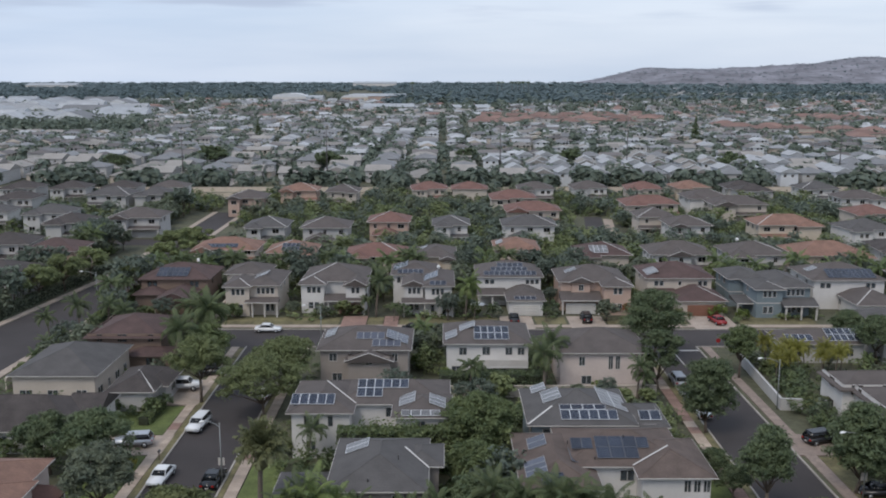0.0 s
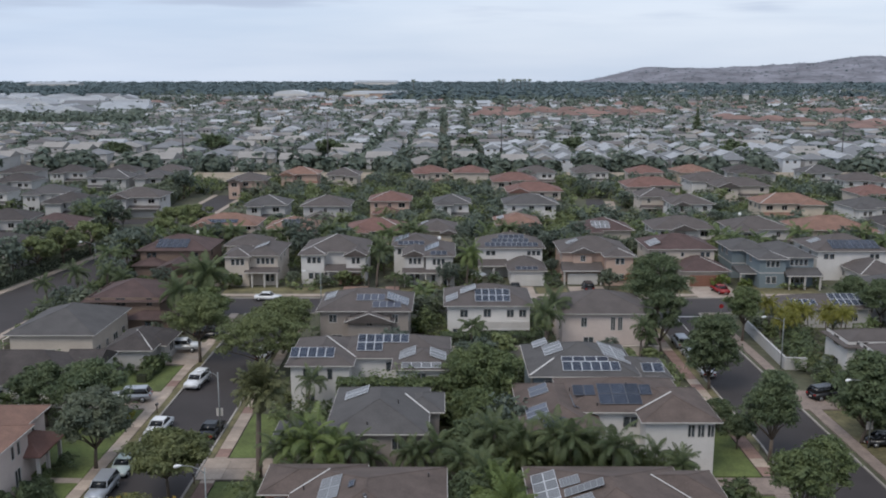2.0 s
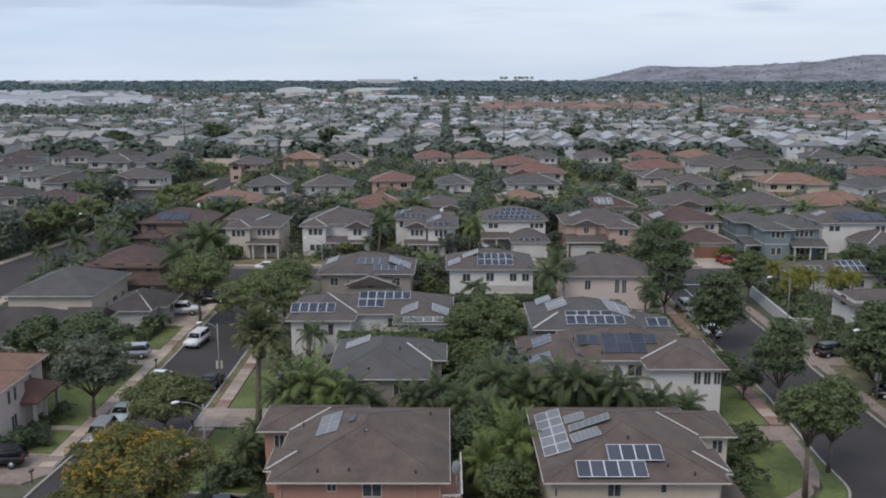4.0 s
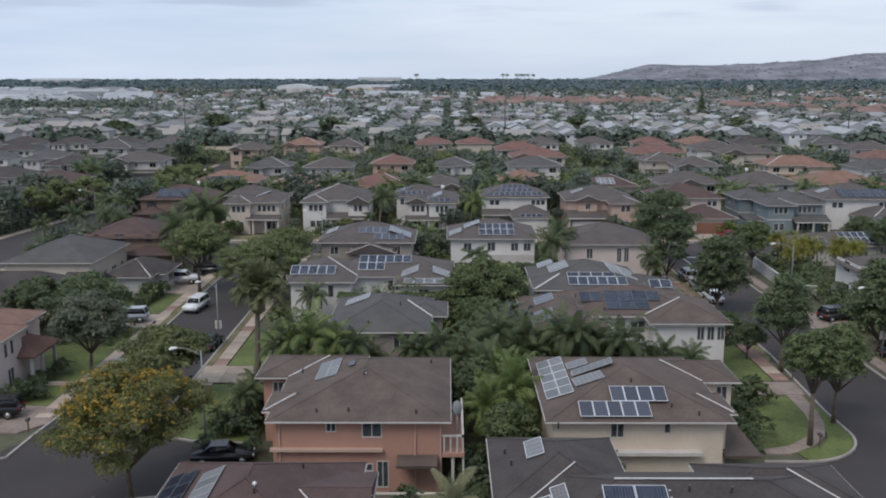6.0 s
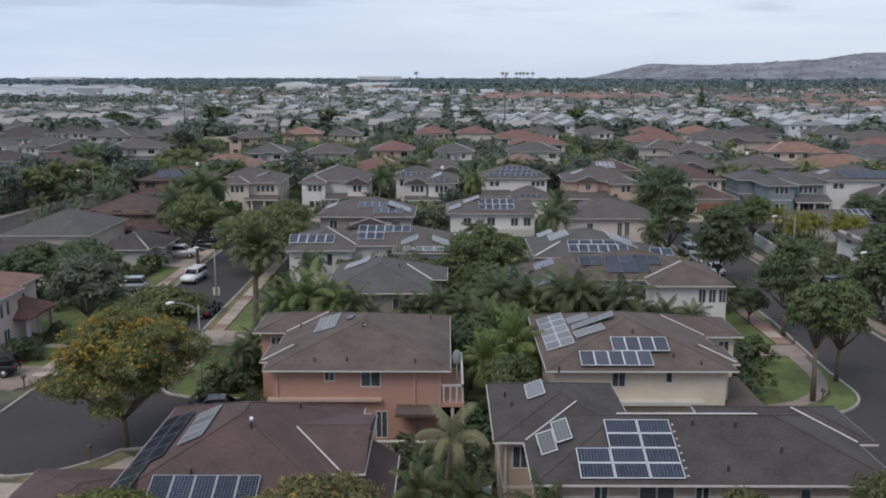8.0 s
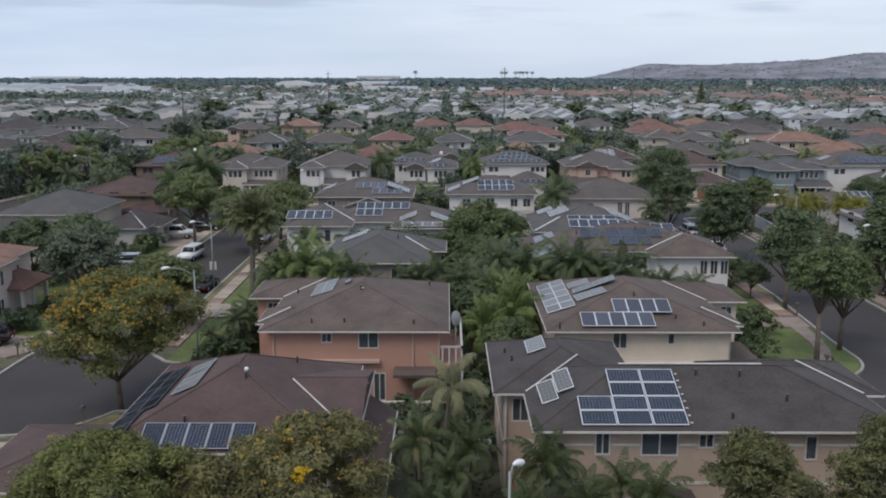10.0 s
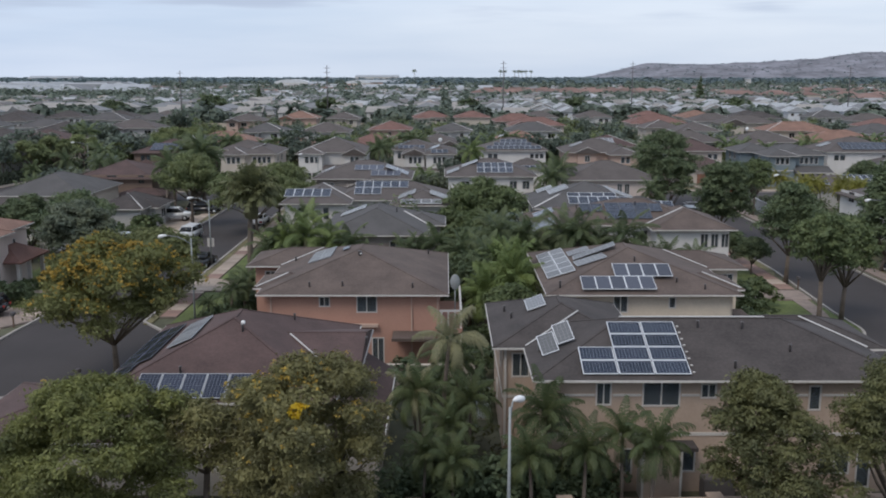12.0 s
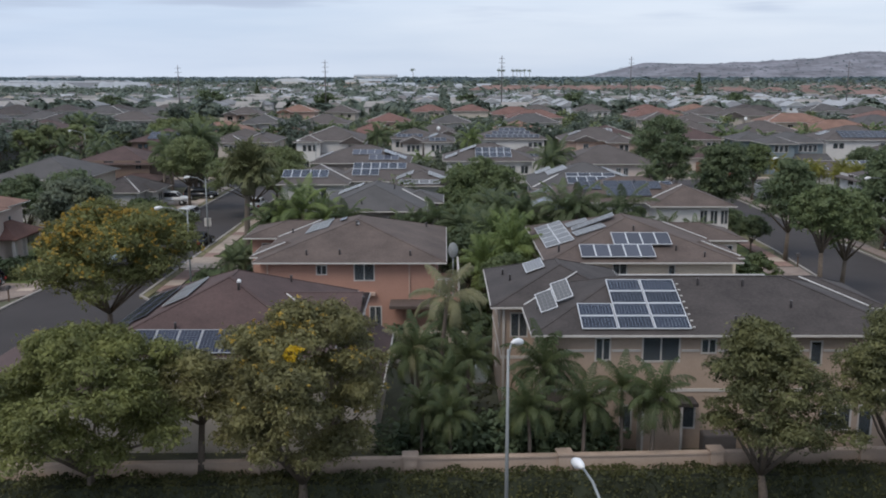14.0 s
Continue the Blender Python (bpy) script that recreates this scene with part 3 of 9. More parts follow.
def tilted_panel(base, m, w, h, cell):
    """One panel on its own stand, at a pose of the plan, with two short legs under its upper edge."""
    o = Matrix.Translation(-base.matrix_basis.translation)
    fr = shared(("panel", w, h, ALU.name), lambda: to_mesh("solar_panel", panel_mesh(w, h, cell), ALU))
    gl = shared(("cells", w, h, cell.name), lambda: to_mesh("glass", bm_box(0.035, w - 0.035, 0.035, h - 0.035, 0.01, 0.044), cell))
    p = link_mesh("solar_panel", fr, base, "", o @ m)
    link_mesh("glass", gl, p)
    for x in (0.1, w - 0.1):
        q = o @ m @ Vector((x, h - 0.1, 0))
        bm = bmesh.new()
        tube(bm, [q, q - Vector((0, 0, 0.85))], [0.025, 0.025], 6)
        part("panel_leg", bm, GALV, base)


def vents(base, block, side, spots, r=0.06, h=0.35):
    """Vent pipes standing on a roof plane."""
    me = shared(("vent", r, h), lambda: to_mesh("vent_pipe", vent_bm(r, h), PIPE))
    o = -base.matrix_basis.translation
    for along, up in spots:
        p = on_roof(block, side, along, up).translation + o
        link_mesh("vent_pipe", me, base, "", Matrix.Translation(p))


def vent_bm(r, h):
    bm = bmesh.new()
    tube(bm, [(0, 0, -0.1), (0, 0, h - 0.05), (0, 0, h)], [r, r, r * 1.5], 8)
    return bm



# ---- the setting ----
def sheet(name, x0, x1, y0, y1, z, material, label, nx=1, ny=1, kind="structure", category="ground"):
    bm = bmesh.new()
    for i in range(nx):
        for j in range(ny):
            a, b = x0 + (x1 - x0) * i / nx, x0 + (x1 - x0) * (i + 1) / nx
            c, d = y0 + (y1 - y0) * j / ny, y0 + (y1 - y0) * (j + 1) / ny
            quad(bm, (a, c, z), (b, c, z), (b, d, z), (a, d, z))
    bmesh.ops.remove_doubles(bm, verts=bm.verts, dist=0.001)
    ob = new(name, to_mesh(name, bm, material))
    return tagged(ob, label, category, "", kind)


def slab(name, pts, z0, z1, material, label, category="pavement", kind="structure"):
    """A flat piece with an outline and a thickness."""
    bm = bmesh.new()
    lo = [bm.verts.new((x, y, z0)) for x, y in pts]
    hi = [bm.verts.new((x, y, z1)) for x, y in pts]
    bm.faces.new(hi)
    n = len(pts)
    for i in range(n):
        bm.faces.new((lo[i], lo[(i + 1) % n], hi[(i + 1) % n], hi[i]))
    bmesh.ops.recalc_face_normals(bm, faces=bm.faces)
    ob = new(name, to_mesh(name, bm, material))
    return tagged(ob, label, category, "", kind)


def paving(base, x0, x1, y0, y1, across, step, z, odd=0.2, seed=1):
    """Square-cut slabs laid with open joints on a bed, each a piece of its own; some of them brick."""
    r = random.Random(seed)
    rows, cols = max(1, round((y1 - y0) / step)), across
    w, d = (x1 - x0) / cols, (y1 - y0) / rows
    for j in range(rows):
        red = r.random() < odd
        for i in range(cols):
            m = PAVE_RED if red else PAVE
            me = shared(("paving", round(w, 2), round(d, 2), m.name), lambda: to_mesh("paving_slab", bm_box(-w / 2 + 0.02, w / 2 - 0.02, -d / 2 + 0.02, d / 2 - 0.02, 0, 0.035), m))
            link_mesh("paving_slab", me, base, "", pose(x0 + (i + 0.5) * w, y0 + (j + 0.5) * d, z, r.uniform(-0.3, 0.3), r.uniform(-0.3, 0.3)))


def kerb(pts, label="pale concrete kerb along the asphalt street"):
    bm = bmesh.new()
    for p, q in zip(pts, pts[1:]):
        beam(bm, (*p, 0), (*q, 0), 0.22, 0.17)
    ob = new("kerb", to_mesh("kerb", bm, KERB))
    return tagged(ob, label, "kerb", "", "structure")


def arc(cx, cy, r, a0, a1, n=8):
    return [(cx + r * math.cos(radians(a0 + (a1 - a0) * k / n)), cy + r * math.sin(radians(a0 + (a1 - a0) * k / n))) for k in range(n + 1)]


sheet("ground", -4900, 4900, -200, 4900, 0.0, EARTH, "flat planted earth and scrub reaching the horizon", 14, 10)
R = 0.03
slab("road_west", [(-33.3, 72.6), (-24.4, 72.6), (-24.4, 147), (-32.6, 147), (-32.6, 82)], 0, R, ASPHALT, "dark asphalt side street between parked cars", "road")
slab("road_west_bend", [(-75, 55), (-29.5, 55.2)] + arc(-28.5, 61.5, 6.8, -85, -22, 8) + [(-15.6, 60.4), (-15.6, 68.8), (-20.3, 69.2), (-22.1, 69.9), (-24.4, 72.6), (-33.4, 72.6), (-33.4, 70), (-36, 64.6), (-75, 64)], 0, R, ASPHALT, "dark asphalt bend of the side street", "road")
slab("road_east", [(32.5, 72), (42.0, 72), (42.0, 147), (33.8, 147), (33.8, 92)], 0, R, ASPHALT, "dark asphalt side street lined with trees", "road")
slab("road_east_bend", [(24, 56), (80, 56), (80, 66), (46, 67), (42.0, 72), (32.9, 72), (32.5, 69.6), (31.4, 67.4), (29.5, 65.9), (27, 65.4), (24, 65.5)], 0, R, ASPHALT, "dark asphalt bend beside the corner lawn", "road")
slab("road_cross", [(-66, 147), (140, 147), (140, 157.5), (-66, 157.5)], 0, R, ASPHALT, "dark asphalt cross street in front of the houses", "road")
slab("road_far_west", [(-80, 100), (-69.5, 100), (-66, 160), (-66, 300), (-74, 300), (-74, 200), (-79.5, 160)], 0, R, ASPHALT, "grey asphalt road running away past hedges", "road")
slab("road_arterial", [(-500, 338), (600, 338), (600, 352), (-500, 352)], 0, R, ASPHALT, "grey arterial road behind a long wall", "road")
slab("road_front", [(-80, 8), (80, 12), (80, 34.5), (-80, 31)], 0, R, ASPHALT, "asphalt avenue outside the garden wall", "road")
kerb([(-32.7, 147), (-32.7, 82), (-33.5, 70), (-33.6, 66), (-36, 64.7), (-75, 64.1)])
kerb([(-24.3, 147), (-24.3, 72.7), (-22.05, 70.0), (-20.3, 69.3), (-15.6, 68.9)])
kerb([(-15.6, 60.3), (-22.1, 58.9)] + list(reversed(arc(-28.5, 61.5, 6.9, -85, -22, 8))) + [(-29.5, 55.1), (-75, 54.9)])
kerb([(33.7, 147), (33.7, 92), (32.8, 76), (32.85, 71.3)] + arc(27.0, 71.3, 5.85, 0, -90, 10)[1:] + [(24, 65.5)])
kerb([(42.1, 147), (42.1, 72), (46, 67), (80, 66)])
kerb([(-24.3, 147), (33.7, 147)])
kerb([(42.1, 147), (140, 147)])
kerb([(-66, 157.6), (140, 157.6)])
# pavements
bed = slab("pavement_west", [(-35.1, 74), (-33.75, 74), (-33.75, 147), (-35.1, 147)], 0, 0.12, JOINT, "worn concrete pavement beside parked cars")
paving(bed, -35.1, -33.75, 74.2, 146.8, 1, 2.3, 0.115, 0.05, 4)
slab("corner_pavement", arc(-28.5, 61.5, 8.4, -80, -26, 8) + list(reversed(arc(-28.5, 61.5, 9.9, -80, -30, 8))), 0, 0.14, CONCRETE, "concrete pavement round the street corner")
slab("corner_verge", arc(-28.5, 61.5, 7.05, -80, -23, 8) + list(reversed(arc(-28.5, 61.5, 8.35, -80, -26, 8))), 0, 0.12, VERGE, "worn grass verge round the street corner", "lawn")
bed = slab("pavement_west_inner", [(-23.5, 74), (-22.1, 74), (-22.1, 147), (-23.5, 147)], 0, 0.12, JOINT, "concrete and brick pavement beside the lawns")
paving(bed, -23.5, -22.1, 74.2, 146.8, 1, 2.1, 0.115, 0.25, 3)
bed = slab("pavement_east", [(31.2, 84), (32.7, 84), (32.7, 147), (31.2, 147)], 0, 0.12, JOINT, "reddish pavement under street trees")
paving(bed, 31.2, 32.7, 84.2, 146.8, 1, 2.1, 0.115, 0.72, 5)
slab("pavement_east_outer", [(42.9, 74), (44.3, 74), (44.3, 147), (42.9, 147)], 0, 0.14, WORN, "worn concrete pavement along the east side")
slab("pavement_cross", [(-62, 159), (140, 159), (140, 160.6), (-62, 160.6)], 0, 0.14, CONCRETE, "concrete pavement before the front gardens")
# lawns and drives
slab("corner_lawn", [(21.5, 67.2), (25.0, 67.6), (27.4, 68.5), (29.3, 70.2), (30.6, 73.0), (31.0, 79.8), (24.2, 79.8)], 0, 0.10, LAWN, "mown green corner lawn beside a house", "lawn")
slab("verge", [(44.4, 74), (47.5, 74), (47.5, 102), (44.4, 102)], 0, 0.10, VERGE, "worn yellowish grass beside the east pavement", "lawn")
slab("verge", [(32.75, 90), (33.6, 92), (33.6, 147), (32.75, 147)], 0, 0.12, VERGE, "narrow worn verge between pavement and kerb", "lawn")
slab("corner_verge_east", arc(26.6, 72.0, 4.45, -85, 0, 8) + [(31.4, 80)] + [(32.4, 80)] + list(reversed(arc(27.0, 71.4, 5.75, -85, 0, 8))), 0, 0.11, LAWN, "green grass strip inside the corner kerb", "lawn")
slab("corner_path", [(24.6, 66.9), (26.6, 66.9), (28.9, 68.5), (30.6, 70.6), (31.6, 73.2), (32.1, 76.0), (32.3, 80.2), (30.9, 80.2), (30.8, 75.5), (30.3, 72.7), (29.0, 70.3), (27.0, 68.5), (24.6, 67.7)], 0, 0.13, WORN, "brownish worn path curving round the corner lawn", "path")
slab("lawn", [(24.0, 84.2), (31.1, 84.2), (31.1, 97), (24.0, 97)], 0, 0.10, LAWN, "green front lawn by the pavement", "lawn")
slab("driveway", [(22.6, 80.3), (32.7, 80.3), (32.9, 83.8), (22.6, 83.8)], 0, 0.13, WORN, "brownish concrete drive crossing the pavement", "driveway")
bed = slab("driveway", [(-24.2, 83.2), (-16.5, 83.2), (-16.5, 88.4), (-24.2, 88.4)], 0, 0.155, JOINT, "pale concrete driveway off the side street", "driveway")
paving(bed, -24.1, -16.6, 83.3, 88.3, 3, 2.9, 0.15, 0.0, 6)
slab("lawn", [(-22.0, 88.6), (-18.2, 88.6), (-18.2, 101), (-22.0, 101)], 0, 0.10, LAWN, "strip of green lawn beside a path", "lawn")
slab("verge", [(-24.15, 72), (-23.55, 72), (-23.55, 146), (-24.15, 146)], 0, 0.12, VERGE, "worn grass verge beside the kerb", "lawn")
slab("lawn", [(-22.0, 70.4), (-20.2, 69.6), (-15.2, 69.2), (-15.2, 83), (-22.0, 83)], 0, 0.10, LAWN, "green front lawn behind a street lamp", "lawn")
slab("lawn", [(-45, 109), (-35.2, 109), (-35.2, 119), (-43, 119)], 0, 0.10, LAWN, "patchy front lawn beside a driveway", "lawn")
slab("driveway", [(-43, 71.6), (-35.0, 70.8), (-33.45, 72.8), (-33.55, 76.4), (-35.2, 77.0), (-43, 77.4)], 0, 0.15, WORN, "brownish concrete driveway at the street corner", "driveway")
slab("garden_path", [(-42, 82.8), (-35.15, 82.6), (-35.15, 83.7), (-42, 83.9)], 0, 0.125, CONCRETE, "narrow concrete path to a porch", "path")
slab("lawn", [(-42, 77.6), (-35.2, 77.2), (-35.2, 102.4), (-42, 102.4)], 0, 0.10, LAWN, "green front lawn under a tree", "lawn")
slab("verge", [(-33.7, 74), (-32.85, 82), (-32.85, 146), (-33.7, 146)], 0, 0.12, VERGE, "worn grass verge beside parked cars", "lawn")
slab("driveway", [(-45, 119.5), (-33.6, 119.5), (-33.6, 130), (-45, 130)], 0, 0.15, CONCRETE, "pale concrete driveway with a pickup", "driveway")
slab("driveway", [(42.2, 102.5), (47.5, 102.5), (47.5, 109), (42.2, 109)], 0, 0.15, WORN, "brownish concrete drive with a dark car", "driveway")
slab("driveway", [(-32, 47), (-24.6, 47), (-24.6, 53.6), (-32, 53.8)], 0, 0.13, CONCRETE, "pale concrete apron by the street corner", "driveway")
slab("driveway", [(-42, 102.6), (-33.6, 102.6), (-33.6, 108.6), (-42, 108.6)], 0, 0.15, CONCRETE, "concrete driveway with an estate car", "driveway")
slab("lawn", [(2, 112), (9, 112), (9, 122), (2, 122)], 0, 0.10, LAWN, "small back lawn among hedges", "lawn")
for x0, x1, m, what in ((-18.5, -14.0, PAVER, "brick-red drive"), (-10.8, -8.2, PAVER, "narrow red drive"), (10.5, 16.5, CONCRETE, "pale concrete drive"), (23.0, 29.5, CONCRETE, "grey concrete drive"), (45.0, 53.0, CONCRETE, "pale drive with a red car")):
    slab("driveway", [(x0, 157.7), (x1, 157.7), (x1, 166.5), (x0, 166.5)], 0, 0.15, m, what + " up to a garage", "driveway")
for x0, x1 in ((-40, -19), (-13.8, -11), (-8, 4), (4.5, 10), (17, 22.5), (30, 44.5), (54, 68)):
    slab("lawn", [(x0, 160.8), (x1, 160.8), (x1, 165.8), (x0, 165.8)], 0, 0.10, VERGE, "worn front garden grass along the cross street", "lawn")

slab("pavement_far_west", [(-69.4, 100), (-67.8, 100), (-64.4, 160), (-64.4, 300), (-65.9, 300), (-65.9, 160)], 0, 0.14, CONCRETE, "pale concrete pavement along the far road")
slab("pavement_far_west_outer", [(-81.8, 100), (-80.2, 100), (-79.7, 160), (-74.2, 200), (-74.2, 300), (-75.8, 300), (-75.8, 200), (-81.2, 160)], 0, 0.14, CONCRETE, "pale concrete pavement on the far side of the road")
slab("road_junction", [(-112, 241), (-76.5, 240), (-76.5, 249.5), (-112, 248)], 0, 0.034, ASPHALT, "grey asphalt side road joining the far road", "road")
slab("road_middle", [(39.2, 246), (45.0, 246), (50.5, 290), (45.0, 290)], 0, 0.03, ASPHALT, "grey asphalt lane between gardens", "road")
slab("verge_middle", [(45.1, 246), (48.0, 246), (53.0, 285), (50.2, 285)], 0, 0.1, CONCRETE, "pale drive beside the lane", "driveway")

# road markings at the corner of the cross street
slab("stop_line", [(38.2, 144.8), (42.2, 144.8), (42.2, 145.35), (38.2, 145.35)], R, R + 0.006, TRIM, "worn white stop line across the lane", "road marking")
slab("lane_line", [(37.6, 136.5), (37.75, 136.5), (37.75, 144.6), (37.6, 144.6)], R, R + 0.006, TRIM, "worn white lane line before the junction", "road marking")


# ---- the near houses ----
# tan stucco house: a long front range and a wing set back
tan_front = Block(4.2, 22.0, 41.5, 51.0, holes={
    "s": [(2.45, 4.35, 0.75, 1.15, 0, 2), (4.65, 4.3, 1.8, 1.25, 0, 2), (7.4, 4.7, 0.75, 0.75, 0, 2), (12.5, 4.1, 0.6, 1.25, 0, 1), (15.2, 4.15, 1.2, 1.15, 0, 2),
          (6.6, 1.0, 0.7, 1.4, 0, 1), (3.7, 0.9, 0.6, 1.3, 0, 1), (13.2, 0.9, 1.5, 1.3, 1, 2), (15.0, 0.2, 0.7, 2.0, 0, 1)],
    "w": [(1.5, 4.2, 1.2, 1.2)], "e": [(1.2, 4.2, 1.2, 1.2)]})
tan_east = Block(14.6, 23.0, 46.5, 52.2, eave=5.804, holes={"e": [(1.6, 4.2, 1.2, 1.2)]})
tan_wing = Block(2.6, 10.5, 46.7, 56.2, holes={"s": [(0.45, 4.0, 0.95, 1.35, 0, 2)], "w": [(3, 4.1, 1.2, 1.2), (6, 4.1, 1.0, 1.2), (3, 1.0, 1.2, 1.2)]})
tan_house = house("house", [tan_front, tan_wing, tan_east], STUCCO["tan"], SHINGLE["dark"], TRIM, "tan stucco two-storey house, charcoal shingle roof with blue solar panels", band=True)
panels(tan_house, tan_front, "s", 2.34, 0.28, 3, 4, 1.65, 1.02, CELL_BLUE, skip=((0, 2), (0, 3)), gap=0.05)
rise = Matrix(((0.94, -0.16, -0.3), (0.0, 0.88, -0.47), (0.34, 0.45, 0.83))).to_4x4()
for x, y, z in ((4.9, 44.2, 6.1), (5.72, 44.75, 6.52)):
    tilted_panel(tan_house, Matrix.Translation((x, y, z)) @ rise, 0.87, 1.38, CELL_PALE)
for k in range(8):
    m = on_roof(tan_front, "s", 7.5, 0.5 + 0.53 * k)
    m.translation -= tan_house.matrix_basis.translation
    part("panel_clip", bm_box(0, 0.12, -0.035, 0.035, 0.02, 0.08), TRIM, tan_house, "", m)
panels(tan_house, tan_wing, "w", 2.9, 2.3, 1, 1, 2.4, 1.1, CELL_PALE)
vents(tan_house, tan_wing, "w", [(3.4, 1.0), (5.3, 1.3), (2.2, 4.6)])
vents(tan_house, tan_front, "s", [(8.6, 4.2), (10.8, 4.1), (12.6, 2.2), (9.6, 0.9)])
flashing(tan_house, (4.3, 46.75, 5.85), (7.4, 49.75, 6.95), wide=0.08)
flashing(tan_house, (9.0, 46.27, 7.53), (16.4, 46.27, 7.53), wide=0.12)
flashing(tan_house, (19.3, 49.2, 6.8), (21.95, 46.55, 5.84), wide=0.11)
o = tan_house.matrix_basis.translation
part("entry_bay", bm_box(9.4 - o.x, 11.1 - o.x, 41.1 - o.y, 42.03 - o.y, 0, 2.45), STUCCO["tan"], tan_house, "projecting tan stucco bay")
part("bay_canopy", bm_box(9.3 - o.x, 11.9 - o.x, 41.02 - o.y, 42.03 - o.y, 2.45, 2.62), SHINGLE["dark"], tan_house, "small dark canopy over the bay")
part("bay_trim", bm_box(9.3 - o.x, 9.4 - o.x, 41.05 - o.y, 42.03 - o.y, 0, 2.45), TRIM, tan_house)
part("bay_trim", bm_box(11.1 - o.x, 11.2 - o.x, 41.05 - o.y, 42.03 - o.y, 0, 2.45), TRIM, tan_house)
spans = [(2.45, 3.2), (4.65, 6.45), (7.4, 8.15), (12.5, 13.1), (15.2, 16.4)]
for (_, p), (q, _) in zip([(0, 0.0)] + spans, spans + [(16.6, 0)]):
    part("string_course", bm_box(4.75 + p + 0.05 - o.x, 4.75 + q - 0.05 - o.x, 42.0 - o.y, 42.06 - o.y, 4.82, 4.92), TRIM, tan_house)
part("downpipe", bm_box(3.2 - o.x, 3.32 - o.x, 47.08 - o.y, 47.2 - o.y, 0.2, 5.6), TRIM, tan_house)
part("air_conditioner", bm_box(12.2 - o.x, 13.7 - o.x, 40.9 - o.y, 41.7 - o.y, 0.0, 1.1, bevel=0.04), PIPE, tan_house, "grey air-conditioning unit against the wall")



def condenser(x, y, turn):
    """An outdoor unit: a steel case, a round fan grille on top and its ring."""
    ob = root("air_conditioner", x, y, "grey air-conditioning condenser in the side yard", "air conditioner", "condensers in the side yard", 0.0, turn)
    part("case", bm_box(-0.42, 0.42, -0.42, 0.42, 0.05, 0.92, bevel=0.04), BLIND, ob)
    part("plinth", bm_box(-0.5, 0.5, -0.5, 0.5, 0.0, 0.05), KERB, ob)
    bm = bmesh.new()
    tube(bm, [(0, 0, 0.92), (0, 0, 0.96)], [0.34, 0.32], 16)
    part("fan_grille", bm, PIPE, ob, "dark round fan grille")


condenser(2.4, 54.4, 4)
condenser(2.35, 51.9, -3)

# salmon stucco house
pink_main = Block(-12.4, 0.3, 59.7, 74.3, eave=5.5, pitch=0.3, over=0.6, holes={
    "s": [(3.45, 4.5, 0.75, 0.7, 0, 2), (5.95, 4.1, 1.4, 1.2, 1, 2), (6.0, 1.6, 0.7, 0.6, 0, 1), (6.95, 0.4, 0.85, 2.0, 0, 2)],
    "w": [(4, 4.0, 1.2, 1.2), (9, 4.0, 1.2, 1.2)], "e": [(4, 4.0, 1.2, 1.2), (8, 4.0, 1.2, 1.2)]})
pink_wing = Block(-15.0, -6.5, 69.0, 74.9, eave=5.504, pitch=0.3, holes={"s": [(0.7, 3.8, 0.9, 1.2, 0, 2)], "w": [(2.0, 3.9, 1.2, 1.2)]})
pink_bay = Block(-12.95, -8.6, 61.6, 65.8, eave=5.508, pitch=0.3, holes={"w": [(1.2, 3.9, 1.0, 1.2)]})
pink_house = house("house", [pink_main, pink_wing, pink_bay], STUCCO["pink"], SHINGLE["brown"], TRIM, "salmon stucco two-storey house with brown hipped shingle roof")
# Pale cells here: sky mirrored in glossy panels, put into the colour.
panels(pink_house, pink_main, "w", 4.4, 2.7, 2, 2, 2.0, 0.84, CELL_PALE, gap=0.03, lift=0.06, rim=ALU_DULL)
panels(pink_house, pink_main, "w", 6.3, 5.2, 1, 1, 1.1, 0.5, CELL_DARK, rim=BLACK_RIM)
vents(pink_house, pink_main, "s", [(3.4, 1.0), (5.6, 1.1), (10.3, 0.9)])
vents(pink_house, pink_main, "s", [(6.4, 5.6)], r=0.12, h=0.3)
vents(pink_house, pink_main, "w", [(5.2, 1.2)])
vents(pink_house, pink_main, "e", [(11.6, 1.6)])
flashing(pink_house, (-12.35, 69.05, 5.53), (-9.45, 71.9, 6.38), wide=0.12)
flashing(pink_house, (-12.8, 61.7, 5.54), (-10.9, 63.6, 6.1), wide=0.12)
o = pink_house.matrix_basis.translation
part("ledge", bm_box(-12.2 - o.x, -4.4 - o.x, 59.9 - o.y, 60.35 - o.y, 3.18, 3.36), STUCCO["rose"], pink_house, "pale ledge between the storeys")
part("porch_roof", bm_box(-3.4 - o.x, -0.6 - o.x, 58.4 - o.y, 60.3 - o.y, 2.65, 2.85), SHINGLE["brown"], pink_house, "flat brown porch roof")
for x in (-11.6, -2.2, -0.45):
    part("downpipe", bm_box(x - o.x, x + 0.09 - o.x, 60.18 - o.y, 60.31 - o.y, 0.2, 5.3), STUCCO["rose"], pink_house)
bm = bmesh.new()
for k in range(9):
    box(bm, 1.1 - o.x, 1.2 - o.x, 60.4 + k * 0.9 - o.y, 60.5 + k * 0.9 - o.y, 3.0, 4.2)
box(bm, 1.08 - o.x, 1.22 - o.x, 60.3 - o.y, 67.8 - o.y, 4.15, 4.28)
box(bm, -0.3 - o.x, 1.22 - o.x, 60.3 - o.y, 60.42 - o.y, 4.15, 4.28)
for k in range(3):
    box(bm, -0.2 + k * 0.45 - o.x, -0.1 + k * 0.45 - o.x, 60.3 - o.y, 60.42 - o.y, 3.0, 4.15)
